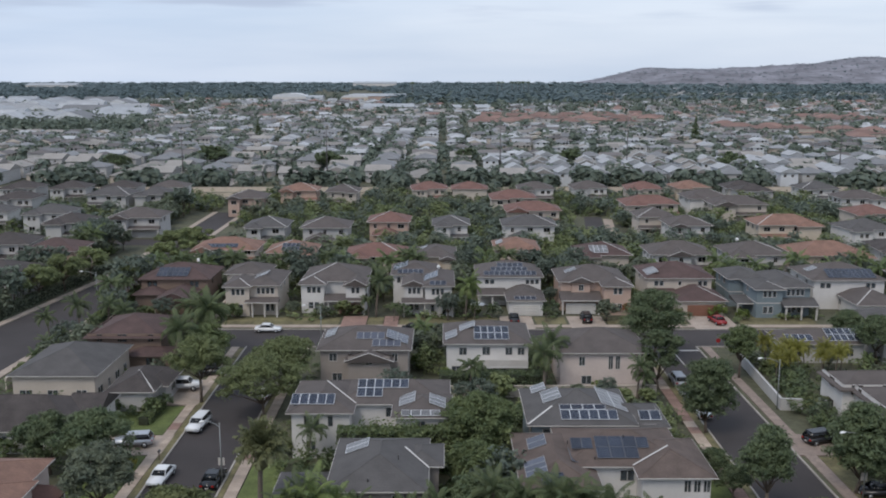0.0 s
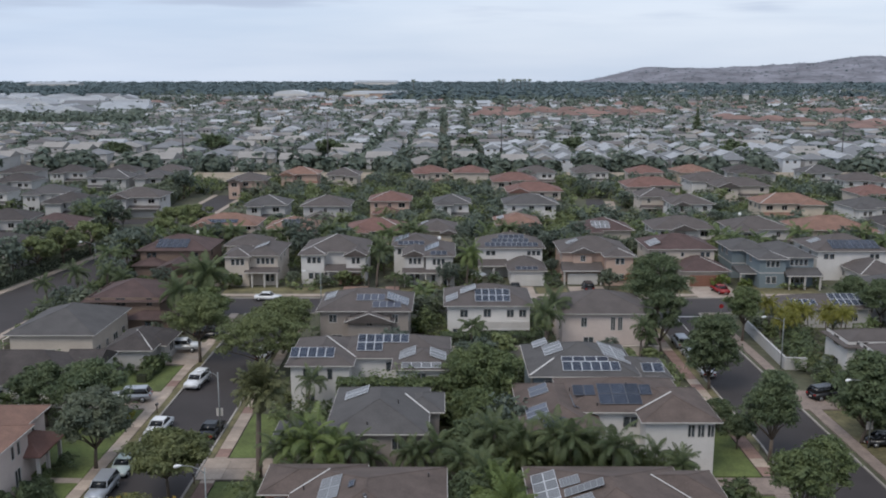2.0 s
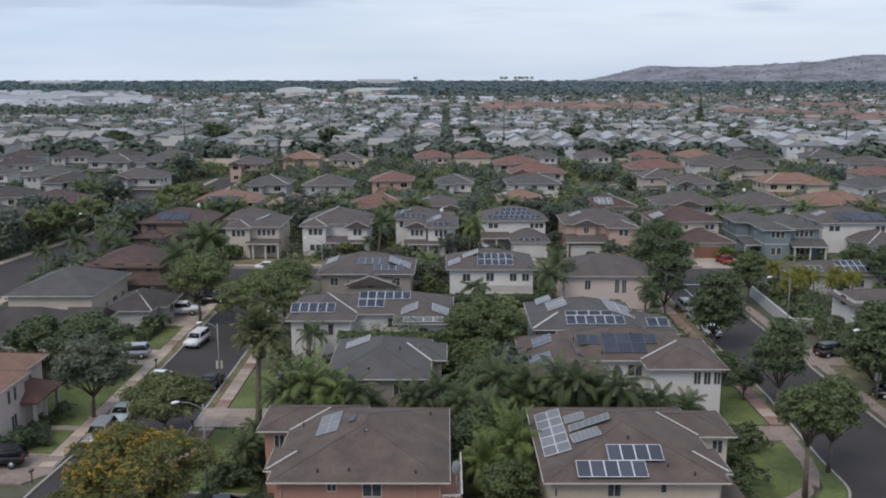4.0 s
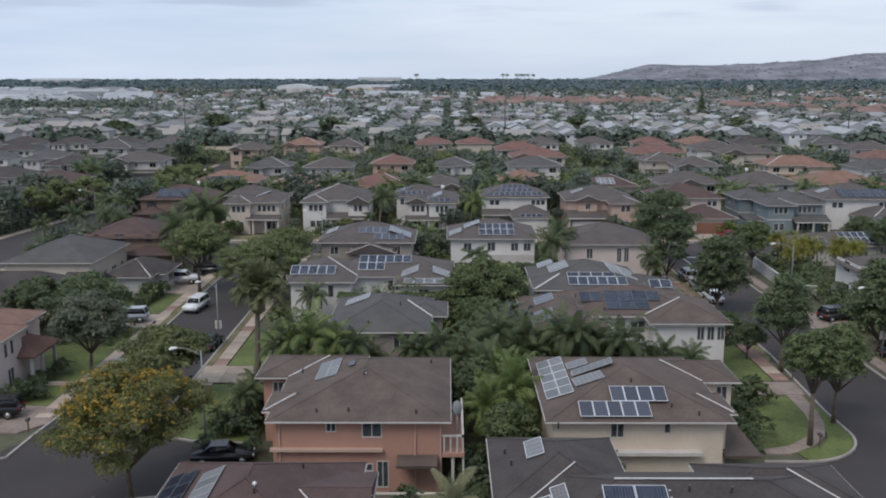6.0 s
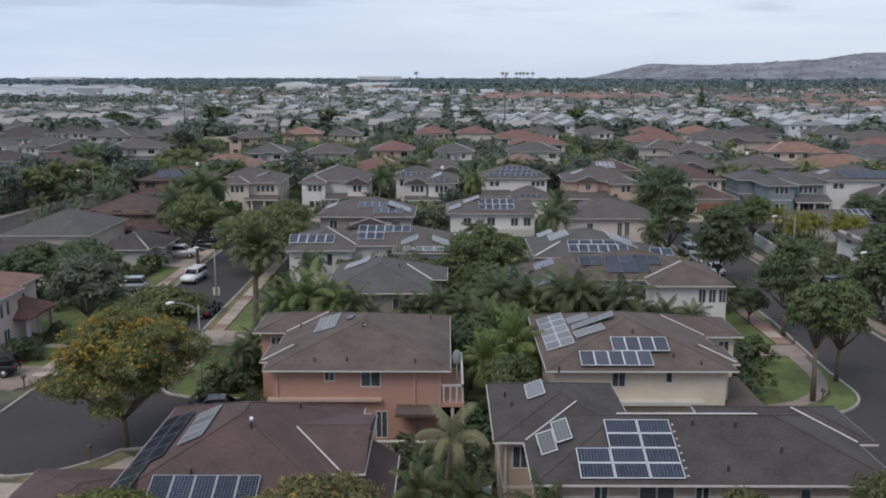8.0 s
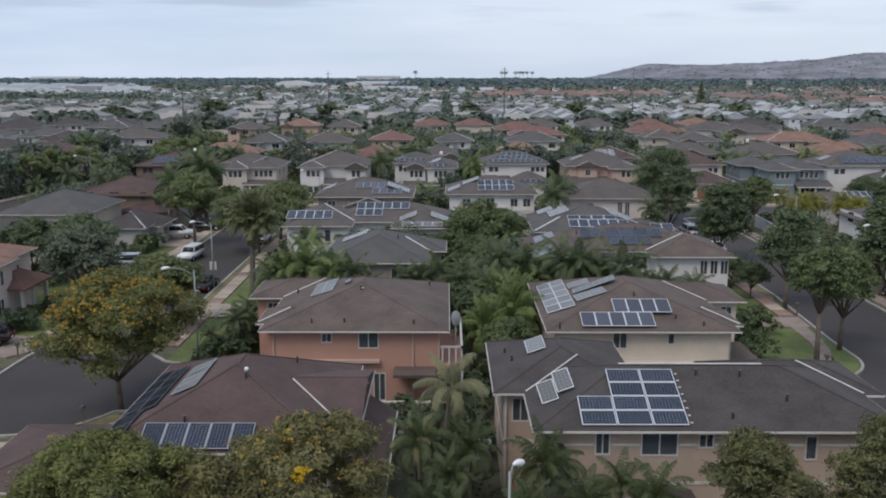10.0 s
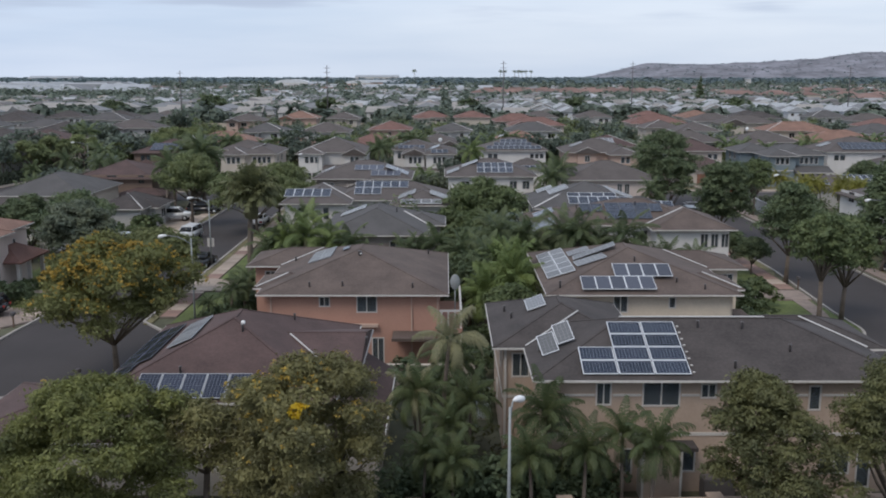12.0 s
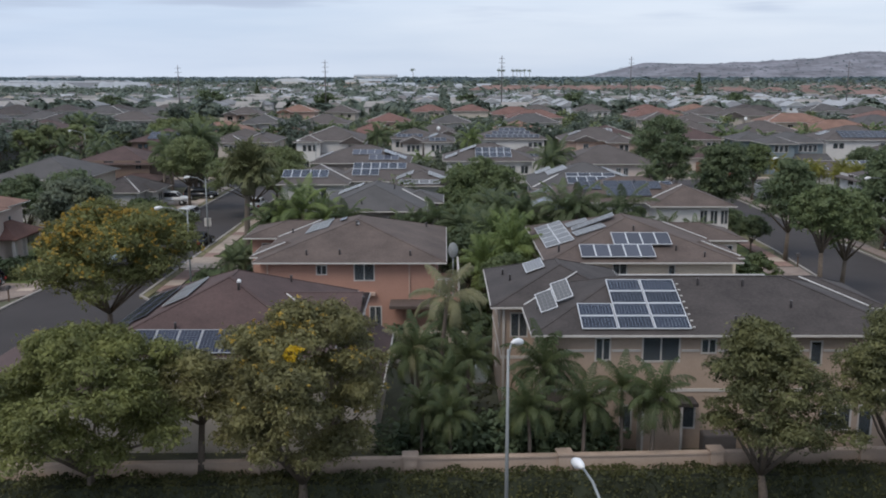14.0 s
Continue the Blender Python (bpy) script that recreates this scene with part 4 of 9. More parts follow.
part("balcony_railing", bm, TRIM, pink_house, "white turned balcony railing")
part("balcony", bm_box(-0.3 - o.x, 1.25 - o.x, 60.2 - o.y, 68 - o.y, 2.7, 3.0), STUCCO["pink"], pink_house)
bm = bmesh.new()
for p, q in ((0.35, 0.55), (1.1, 1.25)):
    box(bm, p - o.x, q - o.x, 60.3 - o.y, 60.5 - o.y, 0, 2.7)
part("balcony_post", bm, TRIM, pink_house)

# cream stucco house
cream_main = Block(6.8, 19.75, 59.7, 74.4, eave=5.5, pitch=0.31, over=0.6, holes={
    "s": [(3.9, 4.1, 1.0, 1.25, 1, 2), (7.6, 4.4, 0.5, 0.8, 1, 1), (4.05, 1.5, 1.0, 0.8, 0, 2)],
    "w": [(4, 4.0, 1.2, 1.2), (9, 4.0, 1.2, 1.2)], "e": []})
cream_wing = Block(13.5, 22.7, 68.0, 73.6, eave=5.504, pitch=0.31, holes={"s": [(6.9, 3.8, 0.9, 1.2, 0, 2)], "e": [(2, 4.0, 1.2, 1.2)]})
cream_bay = Block(15.6, 20.3, 61.2, 65.6, eave=5.508, pitch=0.31, holes={"e": [(1.4, 3.9, 1.0, 1.2)]})
cream_house = house("house", [cream_main, cream_wing, cream_bay], STUCCO["cream"], SHINGLE["brown"], TRIM, "cream stucco two-storey house, brown hipped roof with solar panels")
# South arrays use lighter cells, reflected sky put into their base colour.
panels(cream_house, cream_main, "s", 2.4, 0.3, 5, 1, 0.965, 1.62, CELL_GREY, gap=0.02, lift=0.2, rack=2.5)
panels(cream_house, cream_main, "s", 4.8, 1.97, 4, 1, 0.965, 1.62, CELL_GREY, gap=0.02, lift=0.25, rack=2.5)
# West arrays made pale, low-angle sky reflection painted into the cells.
panels(cream_house, cream_main, "w", 2.6, 0.5, 5, 1, 1.65, 1.0, CELL_PALE)
panels(cream_house, cream_main, "w", 2.6, 1.53, 5, 1, 1.65, 1.0, CELL_PALE)
panels(cream_house, cream_main, "w", 8.4, 2.7, 1, 1, 1.65, 2.2, CELL_PALE, turn=4, rim=ALU_DULL)
panels(cream_house, cream_main, "w", 4.6, 2.7, 1, 1, 1.5, 1.6, CELL_PALE, rim=ALU_DULL)
panels(cream_house, cream_main, "w", 6.6, 2.9, 1, 1, 1.2, 3.2, CELL_PALE, turn=-4, rack=4, rim=ALU_DULL)
vents(cream_house, cream_main, "s", [(8.9, 1.6), (10.6, 0.7), (6.6, 4.6)])
flashing(cream_house, (19.7, 68.1, 5.55), (17.0, 70.8, 6.4), wide=0.12)
flashing(cream_house, (20.1, 61.35, 5.55), (18.0, 63.4, 6.2), wide=0.12)
o = cream_house.matrix_basis.translation
part("ledge", bm_box(10.5 - o.x, 17.6 - o.x, 59.7 - o.y, 60.35 - o.y, 3.0, 3.25), TRIM, cream_house, "pale ledge between the storeys")
part("side_roof", bm_box(19.4 - o.x, 22.0 - o.x, 60.5 - o.y, 66.8 - o.y, 2.5, 2.7), SHINGLE["brown"], cream_house, "lower brown lean-to roof")

# maroon-roofed house behind the garden wall: a front wing and a cross range behind it
brown_wing = Block(-16.7, -5.0, 41.0, 54.4, eave=4.88, pitch=0.426, holes={
    "s": [(2.4, 1.4, 0.9, 2.2, 0, 2), (6.0, 3.0, 1.2, 1.2, 0, 2), (7.6, 1.0, 1.2, 1.3, 0, 2)], "w": [(4, 3.3, 1.2, 1.2), (10, 3.2, 1.2, 1.2)]})
brown_side = Block(-9.6, -4.1, 43.8, 52.0, eave=5.304, pitch=0.24, kind="gable_x", holes={"s": [], "e": [(3, 3.4, 1.2, 1.2)]})
brown_garage = Block(-23.4, -15.5, 41.0, 49.6, eave=2.9, pitch=0.25, holes={"s": [(2, 0.9, 1.2, 1.2)]})
brown_house = house("house", [brown_wing, brown_side, brown_garage], STUCCO["beige"], SHINGLE["maroon"], TRIM, "beige house with maroon hipped shingle roof and solar panels")
panels(brown_house, brown_wing, "s", 2.3, 0.1, 5, 1, 1.04, 1.7, CELL_GRID, lift=0.12, rim=ALU_DULL)
panels(brown_house, brown_wing, "w", 2.9, 0.35, 4, 1, 1.6, 1.0, CELL_DARK, gap=0.02, rim=BLACK_RIM)
panels(brown_house, brown_wing, "w", 9.9, 0.3, 2, 1, 1.5, 1.4, CELL_DARK, gap=0.02, rim=BLACK_RIM)
panels(brown_house, brown_wing, "w", 3.4, 1.38, 4, 1, 1.6, 1.0, CELL_DARK, gap=0.02, rim=BLACK_RIM)
panels(brown_house, brown_wing, "w", 4.6, 3.0, 4, 1, 1.1, 1.4, CELL_PALE, gap=0.02, rim=ALU_DULL)
vents(brown_house, brown_wing, "s", [(4.1, 2.0), (6.5, 5.2)])
vents(brown_house, brown_wing, "e", [(9.4, 3.6)])
vents(brown_house, brown_side, "s", [(5.6, 3.0)])
flashing(brown_house, (-8.1, 47.6, 6.24), (-5.3, 43.85, 5.33), wide=0.075)
o = brown_house.matrix_basis.translation
bm = bmesh.new()
v = [bm.verts.new((x - o.x, y - o.y, z)) for y in (41.6, 51.0) for x, z in ((-4.7, 4.45), (-2.75, 3.2), (-2.75, 3.05), (-4.7, 4.3))]
for f in ((0, 1, 5, 4), (3, 7, 6, 2), (1, 2, 6, 5), (0, 4, 7, 3), (0, 3, 2, 1), (4, 5, 6, 7)):
    bm.faces.new([v[i] for i in f])
part("lean_to_roof", bm, SHINGLE["maroon"], brown_house, "maroon lean-to roof over the side yard")
part("lean_to_edge", beam_bm((-2.72 - o.x, 41.6 - o.y, 3.04), (-2.72 - o.x, 51.0 - o.y, 3.04), 0.07, 0.14), TRIM, brown_house)
part("lean_to_wall", bm_box(-4.66 - o.x, -3.1 - o.x, 42.0 - o.y, 50.6 - o.y, 0, 3.1), STUCCO["beige"], brown_house)

# second row
g1_main = Block(-11.2, -1.4, 80.9, 94.0, holes=None)
g1_side = Block(-4.5, 0.1, 86.6, 92.5, holes=None)
g1_garage = Block(-17.2, -11.6, 84.5, 91.5, eave=3.0, holes={})
g1 = house("house", [g1_main, g1_side, g1_garage], STUCCO["taupe"], SHINGLE["grey"], TRIM, "taupe house with blue-grey hipped shingle roof among palms", seed=3)
panels(g1, g1_main, "w", 3.2, 1.3, 2, 1, 1.1, 2.5, CELL_PALE)
flashing(g1, (-1.4, 86.2, 5.85), (-3.9, 89.4, 6.7))
vents(g1, g1_main, "s", [(4.0, 1.3), (6.8, 4.5)])

r1_main = Block(12.0, 25.0, 86.6, 97.0)
r1_east = Block(19.1, 26.9, 83.9, 94.0, holes={"s": [(4.05, 4.0, 0.75, 1.35, 0, 2), (5.0, 4.0, 0.75, 1.35, 0, 2), (5.95, 4.0, 0.75, 1.35, 0, 2)], "e": [(2, 4, 1.2, 1.2)]})
r1_west = Block(7.5, 15.5, 82.6, 97.0, eave=5.2)
r1 = house("house", [r1_main, r1_east, r1_west], STUCCO["white"], SHINGLE["brown"], TRIM, "white house with brown roof covered in dark blue panels", seed=4)
panels(r1, r1_main, "s", 3.7, 1.1, 3, 2, 1.4, 1.6, CELL_BLUE, rim=BLACK_RIM)
panels(r1, r1_main, "s", 1.2, 2.5, 2, 1, 1.1, 1.6, CELL_BLUE, rim=BLACK_RIM)
panels(r1, r1_main, "s", 8.0, 2.6, 1, 1, 1.2, 1.6, CELL_BLUE, rim=BLACK_RIM)
panels(r1, r1_west, "w", 3.5, 1.6, 2, 1, 1.4, 2.0, CELL_GREY, rim=ALU_DULL)
panels(r1, r1_west, "w", 9.0, 0.8, 3, 1, 1.2, 2.2, CELL_GREY, rim=ALU_DULL)
panels(r1, r1_west, "s", 2.1, 0.6, 2, 1, 1.1, 1.6, CELL_BLUE, rim=BLACK_RIM)
panels(r1, r1_west, "e", 4.5, 0.9, 3, 1, 1.1, 1.8, CELL_BLUE, rim=BLACK_RIM)
flashing(r1, (19.1, 86.7, 5.87), (23.0, 88.6, 7.2))
vents(r1, r1_main, "s", [(0.9, 3.4), (3.4, 1.0), (6.8, 4.2)])

# third row
g2_west = Block(-18.3, -10.4, 101.4, 113.0, holes={"s": [(1.4, 3.9, 0.7, 1.4, 0, 1), (2.6, 3.9, 0.7, 1.4, 0, 1), (4.2, 3.9, 0.7, 1.4, 0, 1), (1.6, 0.9, 1.2, 1.3)], "w": [(3, 4, 1.2, 1.2)]})
g2_main = Block(-13.0, 0.9, 104.4, 113.4)
g2_east = Block(-6.0, 1.1, 100.0, 108.0)
g2 = house("house", [g2_west, g2_main, g2_east], STUCCO["white"], SHINGLE["umber"], TRIM, "white two-storey house, umber roof with three solar arrays", seed=5)
panels(g2, g2_west, "s", 0.35, 1.5, 5, 1, 1.0, 1.9, CELL_BLUE)
panels(g2, g2_main, "s", 2.6, 1.3, 3, 1, 1.0, 1.65, CELL_BLUE)
panels(g2, g2_main, "s", 2.6, 2.98, 6, 1, 1.0, 1.65, CELL_BLUE)
panels(g2, g2_east, "w", 2.0, 0.9, 3, 1, 1.1, 2.0, CELL_PALE)
panels(g2, g2_east, "e", 2.0, 0.9, 3, 1, 1.1, 2.0, CELL_PALE)
panels(g2, g2_east, "s", 1.2, 0.2, 4, 1, 1.1, 1.0, CELL_PALE)
flashing(g2, (-10.4, 104.5, 5.87), (-14.3, 108.6, 7.3))

r2_main = Block(9.5, 22.0, 97.6, 110.0)
r2_east = Block(17.5, 26.0, 99.0, 107.0, eave=5.0)
r2 = house("house", [r2_main, r2_east], STUCCO["slate"], SHINGLE["grey"], TRIM, "slate-sided house, grey roof with white-framed solar arrays", seed=6)
panels(r2, r2_main, "s", 3.9, 0.9, 6, 1, 1.05, 1.65, CELL_BLUE)
panels(r2, r2_main, "s", 3.9, 2.6, 4, 1, 1.3, 0.9, CELL_DARK)
panels(r2, r2_main, "e", 3.5, 0.6, 5, 2, 1.1, 1.65, CELL_PALE)
panels(r2, r2_main, "w", 4.0, 2.4, 3, 1, 1.2, 2.2, CELL_PALE)
panels(r2, r2_main, "w", 1.0, 1.4, 2, 1, 1.2, 1.8, CELL_PALE)
panels(r2, r2_east, "s", 5.2, 1.2, 2, 1, 1.2, 1.65, CELL_BLUE)
flashing(r2, (9.6, 97.8, 5.87), (12.6, 100.8, 6.9), wide=0.22)
flashing(r2, (22.0, 99.0, 5.2), (19.8, 102.4, 6.3))

# fourth row, before the cross street
s_house = Block(-18.2, -4.5, 126.4, 138.0)
s_bay = Block(-14.0, -7.0, 124.6, 131.0, eave=4.6, kind="gable_y")
s4 = house("house", [s_house, s_bay], STUCCO["taupe"], SHINGLE["umber"], TRIM, "taupe two-storey house with many grey panels on its roof", seed=7)
panels(s4, s_house, "s", 5.6, 2.6, 4, 1, 1.0, 1.65, CELL_GREY, rim=ALU_DULL)
panels(s4, s_house, "s", 8.0, 0.8, 4, 1, 1.0, 1.65, CELL_GREY, rim=ALU_DULL)
panels(s4, s_house, "w", 2.5, 0.7, 4, 1, 1.0, 1.65, CELL_PALE)
panels(s4, s_house, "e", 2.0, 0.7, 4, 2, 1.0, 1.65, CELL_GREY, rim=ALU_DULL)
w_block = Block(0.0, 13.1, 129.5, 141.0, holes={"s": [(1.8, 3.9, 1.2, 1.2), (5.2, 3.9, 1.2, 1.3, 1), (8.6, 3.9, 1.1, 1.2), (10.4, 3.9, 1.1, 1.2), (0.7, 1.0, 1.4, 1.3)], "w": [], "e": []})
w4 = house("house", [w_block], STUCCO["white"], SHINGLE["umber"], TRIM, "white two-storey house with balcony and solar panels", seed=8)
panels(w4, w_block, "s", 4.6, 1.0, 5, 2, 1.0, 1.65, CELL_BLUE)
panels(w4, w_block, "w", 6.5, 0.4, 2, 1, 1.8, 1.8, CELL_PALE)
panels(w4, w_block, "w", 5.0, 2.7, 2, 1, 1.5, 2.4, CELL_PALE)
o = w4.matrix_basis.translation
part("balcony", bm_box(4.4 - o.x, 12.4 - o.x, 128.2 - o.y, 130.0 - o.y, 2.5, 2.8), STUCCO["white"], w4)
part("balcony_parapet", bm_box(4.4 - o.x, 12.4 - o.x, 128.2 - o.y, 128.32 - o.y, 2.8, 3.75), TRIM, w4, "white solid balcony parapet")
b_block = Block(16.2, 29.3, 125.0, 137.0, holes={"s": [(2.6, 3.7, 0.9, 1.4), (6.8, 3.2, 0.7, 2.0), (7.8, 3.2, 0.7, 2.0), (10.8, 3.8, 1.1, 1.3), (3, 1, 1.5, 1.3)]})
house("house", [b_block], STUCCO["blush"], SHINGLE["umber"], TRIM, "pinkish-white house with plain umber hipped roof", seed=9)

# west of the side street
house("house", [Block(-62, -43.4, 102.7, 114.2, eave=3.0, pitch=0.45), Block(-47, -42.4, 107.2, 115.0, eave=3.3, pitch=0.4, kind="gable_x")], STUCCO["white"], SHINGLE["dark"], TRIM, "low house with broad charcoal hipped roof", seed=10)
lc = house("house", [Block(-45.2, -38.4, 116.5, 127.2, eave=3.0, pitch=0.42), Block(-42, -37.4, 119.5, 127.0, eave=2.8, pitch=0.36)], STUCCO["grey"], SHINGLE["dark"], TRIM, "grey single-storey house with dark roof by the driveway", seed=11)
flashing(lc, (-42.0, 121.6, 4.42), (-38.5, 116.6, 3.02), wide=0.2)
house("house", [Block(-59.2, -46.9, 119.0, 134.0, eave=4.4, pitch=0.38)], STUCCO["beige"], SHINGLE["grey"], TRIM, "beige house with grey hipped roof", seed=12)
house("house", [Block(-55.5, -43.0, 136.2, 149.5, eave=4.7, pitch=0.36), Block(-48.5, -41.0, 133.6, 139.0, eave=2.6, pitch=0.3)], STUCCO["umber"], SHINGLE["maroon"], DARK_TRIM, "dark brown house with maroon hipped roof", seed=13)
lp_back = Block(-53.0, -39.9, 79.5, 88.8, eave=5.75, pitch=0.34, holes={"e": [(5.2, 3.9, 0.6, 0.8, 0, 1)], "s": []})
lp_front = Block(-51.0, -39.3, 76.4, 83.6, eave=5.7, pitch=0.34, holes={"e": [(2.6, 3.6, 0.7, 1.4, 0, 1), (3.8, 3.6, 0.7, 1.4, 0, 1), (3.0, 0.7, 1.2, 1.8)], "s": [(7, 3.8, 1.2, 1.3)]})
lp = house("house", [lp_back, lp_front], STUCCO["blush"], SHINGLE["terracotta"], TRIM, "cream two-storey house with terracotta tile roof", seed=14)
o = lp.matrix_basis.translation
bm = bmesh.new()
roof_mesh(bm, -42.6 - o.x, -38.2 - o.x, 81.8 - o.y, 87.9 - o.y, 3.1, 0.55, "hip")
part("porch_roof", bm, SHINGLE["redtile"], lp, "reddish tile porch roof")
for y in (82.3, 84.4, 87.2):
    part("porch_column", bm_box(-38.9 - o.x, -38.6 - o.x, y - o.y, y + 0.35 - o.y, 0, 3.0), TRIM, lp)

# east of the far side street
rx = house("house", [Block(51.0, 64, 112.4, 120.2, eave=4.7), Block(52.5, 66, 102.5, 114.0, eave=4.6)], STUCCO["white"], SHINGLE["umber"], DARK_TRIM, "white two-storey house with umber roof behind trees", seed=15)
ry = house("house", [Block(53.0, 66.5, 138.0, 146.0, eave=3.2)], STUCCO["grey"], SHINGLE["umber"], TRIM, "low grey house with blue solar panels", seed=16)
ry_b = Block(53.0, 66.5, 138.0, 146.0, eave=3.2)
panels(ry, ry_b, "s", 1.0, 0.8, 4, 1, 1.0, 1.65, CELL_BLUE)
panels(ry, ry_b, "s", 7.6, 0.8, 5, 2, 1.0, 1.65, CELL_BLUE)
rz = house("house", [Block(68.5, 82, 138.0, 150.0, eave=5.6)], STUCCO["grey"], SHINGLE["grey"], TRIM, "grey house with grey roof on the corner", seed=17)


# ---- houses across the cross street ----
def rng_kind(seed):
    return "gable_y" if seed % 3 == 0 else "hip"


def pent_roof(h, x0, x1, y, deep, z, roof, trim, posts=(), slope=0.32):
    """A lean-to roof between the storeys, falling towards the street from a wall at y, on posts."""
    o = h.matrix_basis.translation
    a, b, y1, y0 = x0 - o.x, x1 - o.x, y - o.y, y - deep - o.y
    top = z + deep * slope
    bm = bmesh.new()
    v = [bm.verts.new(p) for p in ((a, y0, z), (b, y0, z), (b, y1, top), (a, y1, top), (a, y0, z - 0.15), (b, y0, z - 0.15), (b, y1, z - 0.15), (a, y1, z - 0.15))]
    for f in ((0, 1, 2, 3), (7, 6, 5, 4), (4, 5, 1, 0), (5, 6, 2, 1), (7, 4, 0, 3), (6, 7, 3, 2)):
        bm.faces.new([v[i] for i in f])
    part("porch_roof", bm, roof, h, "lean-to roof between the storeys")
    bm = bmesh.new()
    beam(bm, (a, y0 - 0.05, z - 0.16), (b, y0 - 0.05, z - 0.16), 0.09, 0.16)
    part("fascia", bm, trim, h)
    for x in posts:
        part("porch_post", bm_box(x - 0.14 - o.x, x + 0.14 - o.x, y0 + 0.15, y0 + 0.43, 0, z - 0.14), trim, h)


def garage_door(h, x0, x1, y, mat, high=2.15):
    """A sectional door in four panels, set in front of the wall at y."""
    o = h.matrix_basis.translation
    bm = bmesh.new()
    box(bm, x0 - o.x, x1 - o.x, y - 0.03 - o.y, y + 0.03 - o.y, 0.05, high)
    d = part("garage_door", bm, mat, h, "panelled garage door")
    me = shared(("door_panel", round(x1 - x0, 2)), lambda: to_mesh("door_panel", bm_box(0.06, x1 - x0 - 0.06, -0.08, 0.0, 0.03, high / 4 - 0.04), mat))
    for k in range(4):
        link_mesh("door_panel", me, d, "", Matrix.Translation((x0 - o.x, y - 0.03 - o.y, 0.05 + k * high / 4)))


def sash(u, w, n, v, high=1.25, gap=0.12):
    """A row of n equal windows along a wall."""
    return [(u + k * (w + gap), v, w, high, 0, 1) for k in range(n)]


RED_DOOR = surface("reddish_garage_door", (0.22, 0.105, 0.07), 0.88, 1.1, 0.6, 5.0, 0.6, 0.05)
PINK_DOOR = surface("faded_garage_door", (0.30, 0.19, 0.15), 0.88, 1.1, 0.6, 5.0, 0.6, 0.05)
LOW = {"s": [], "e": [(2, 1.0, 1.2, 1.1)], "w": [(2, 1.0, 1.2, 1.1)]}
ROW = "houses facing the cross street"

# dark brown, gabled garage before it
b = [Block(-59.5, -45.4, 174.5, 187, eave=5.4, holes={"s": sash(1.2, 0.9, 2, 3.7) + sash(9.5, 0.8, 2, 3.7), "e": [(3, 3.7, 1.2, 1.2)]}), Block(-54.3, -46.4, 166.2, 177, eave=3.0, pitch=0.4, kind="gable_y", holes=LOW), Block(-59.8, -53.4, 171.5, 178, eave=3.0, holes=LOW)]
h = house("house", b, STUCCO["umber"], SHINGLE["maroon"], DARK_TRIM, "dark brown house with maroon roof and gabled garage", "house", ROW, 20)
panels(h, b[0], "s", 3.4, 1.0, 6, 2, 1.0, 1.65, CELL_DARK, rim=BLACK_RIM)
garage_door(h, -53.0, -47.7, 166.68, WOOD)

# grey-beige, front wing with gridded windows and a pillared porch
b = [Block(-37.2, -30.5, 167.6, 181, holes={"s": sash(1.6, 0.75, 4, 4.0) + sash(3.2, 0.8, 2, 0.7, 1.5), "e": [(3, 4.0, 1.2, 1.2), (7, 4.0, 1.2, 1.2)]}), Block(-41.2, -35.7, 166.5, 176, eave=5.75, holes={"s": sash(1.1, 0.75, 3, 4.0) + sash(1.3, 0.9, 2, 0.9, 1.4), "w": [(3, 4, 1.2, 1.2), (6, 4, 1.0, 1.2)], "e": []}), Block(-43.4, -34.5, 177.6, 187, holes={"s": sash(0.9, 0.8, 2, 4.0), "w": [(3, 4, 1.2, 1.2)], "e": []})]
h = house("house", b, STUCCO["beige"], SHINGLE["umber"], TRIM, "grey-beige two-storey house with gridded windows and pillared porch", "house", ROW, 21)
panels(h, b[0], "w", 6.6, 1.3, 2, 2, 1.3, 1.3, CELL_PALE)
pent_roof(h, -37.0, -30.7, 168.1, 2.0, 2.85, SHINGLE["umber"], TRIM, (-35.6, -33.3, -31.0))
flashing(h, (-38.4, 169.3, 6.8), (-35.8, 166.6, 5.78), wide=0.16)

# white, window bay and gabled dormer over a brick-red drive
b = [Block(-27.2, -14.4, 171.2, 184.5, holes={"s": [], "w": [(3, 4, 1.2, 1.2), (8, 4, 1.2, 1.2)], "e": [(3, 4, 1.2, 1.2)]}), Block(-27.4, -22.0, 168.8, 177, eave=5.7, holes={"s": sash(1.1, 0.8, 3, 3.9) + sash(1.3, 1.0, 2, 0.9, 1.3), "w": [(2, 4, 1.2, 1.2)], "e": []}), Block(-18.9, -14.2, 168.4, 176, eave=5.5, kind="gable_y", pitch=0.5, holes={"s": sash(1.0, 0.75, 2, 3.9), "e": [(2, 4, 1.0, 1.2)], "w": []})]
h = house("house", b, STUCCO["white"], SHINGLE["umber"], TRIM, "white house with window bay and gabled dormer over the garage", "house", ROW, 22)
pent_roof(h, -22.4, -14.4, 170.4, 2.6, 2.75, SHINGLE["umber"], TRIM, (-21.6, -14.9))
garage_door(h, -19.9, -15.6, 168.6, PINK_DOOR)
flashing(h, (-24.7, 171.5, 6.7), (-22.1, 168.9, 5.73), wide=0.16)
flashing(h, (-27.1, 171.4, 5.85), (-20.9, 177.7, 8.15), wide=0.2)

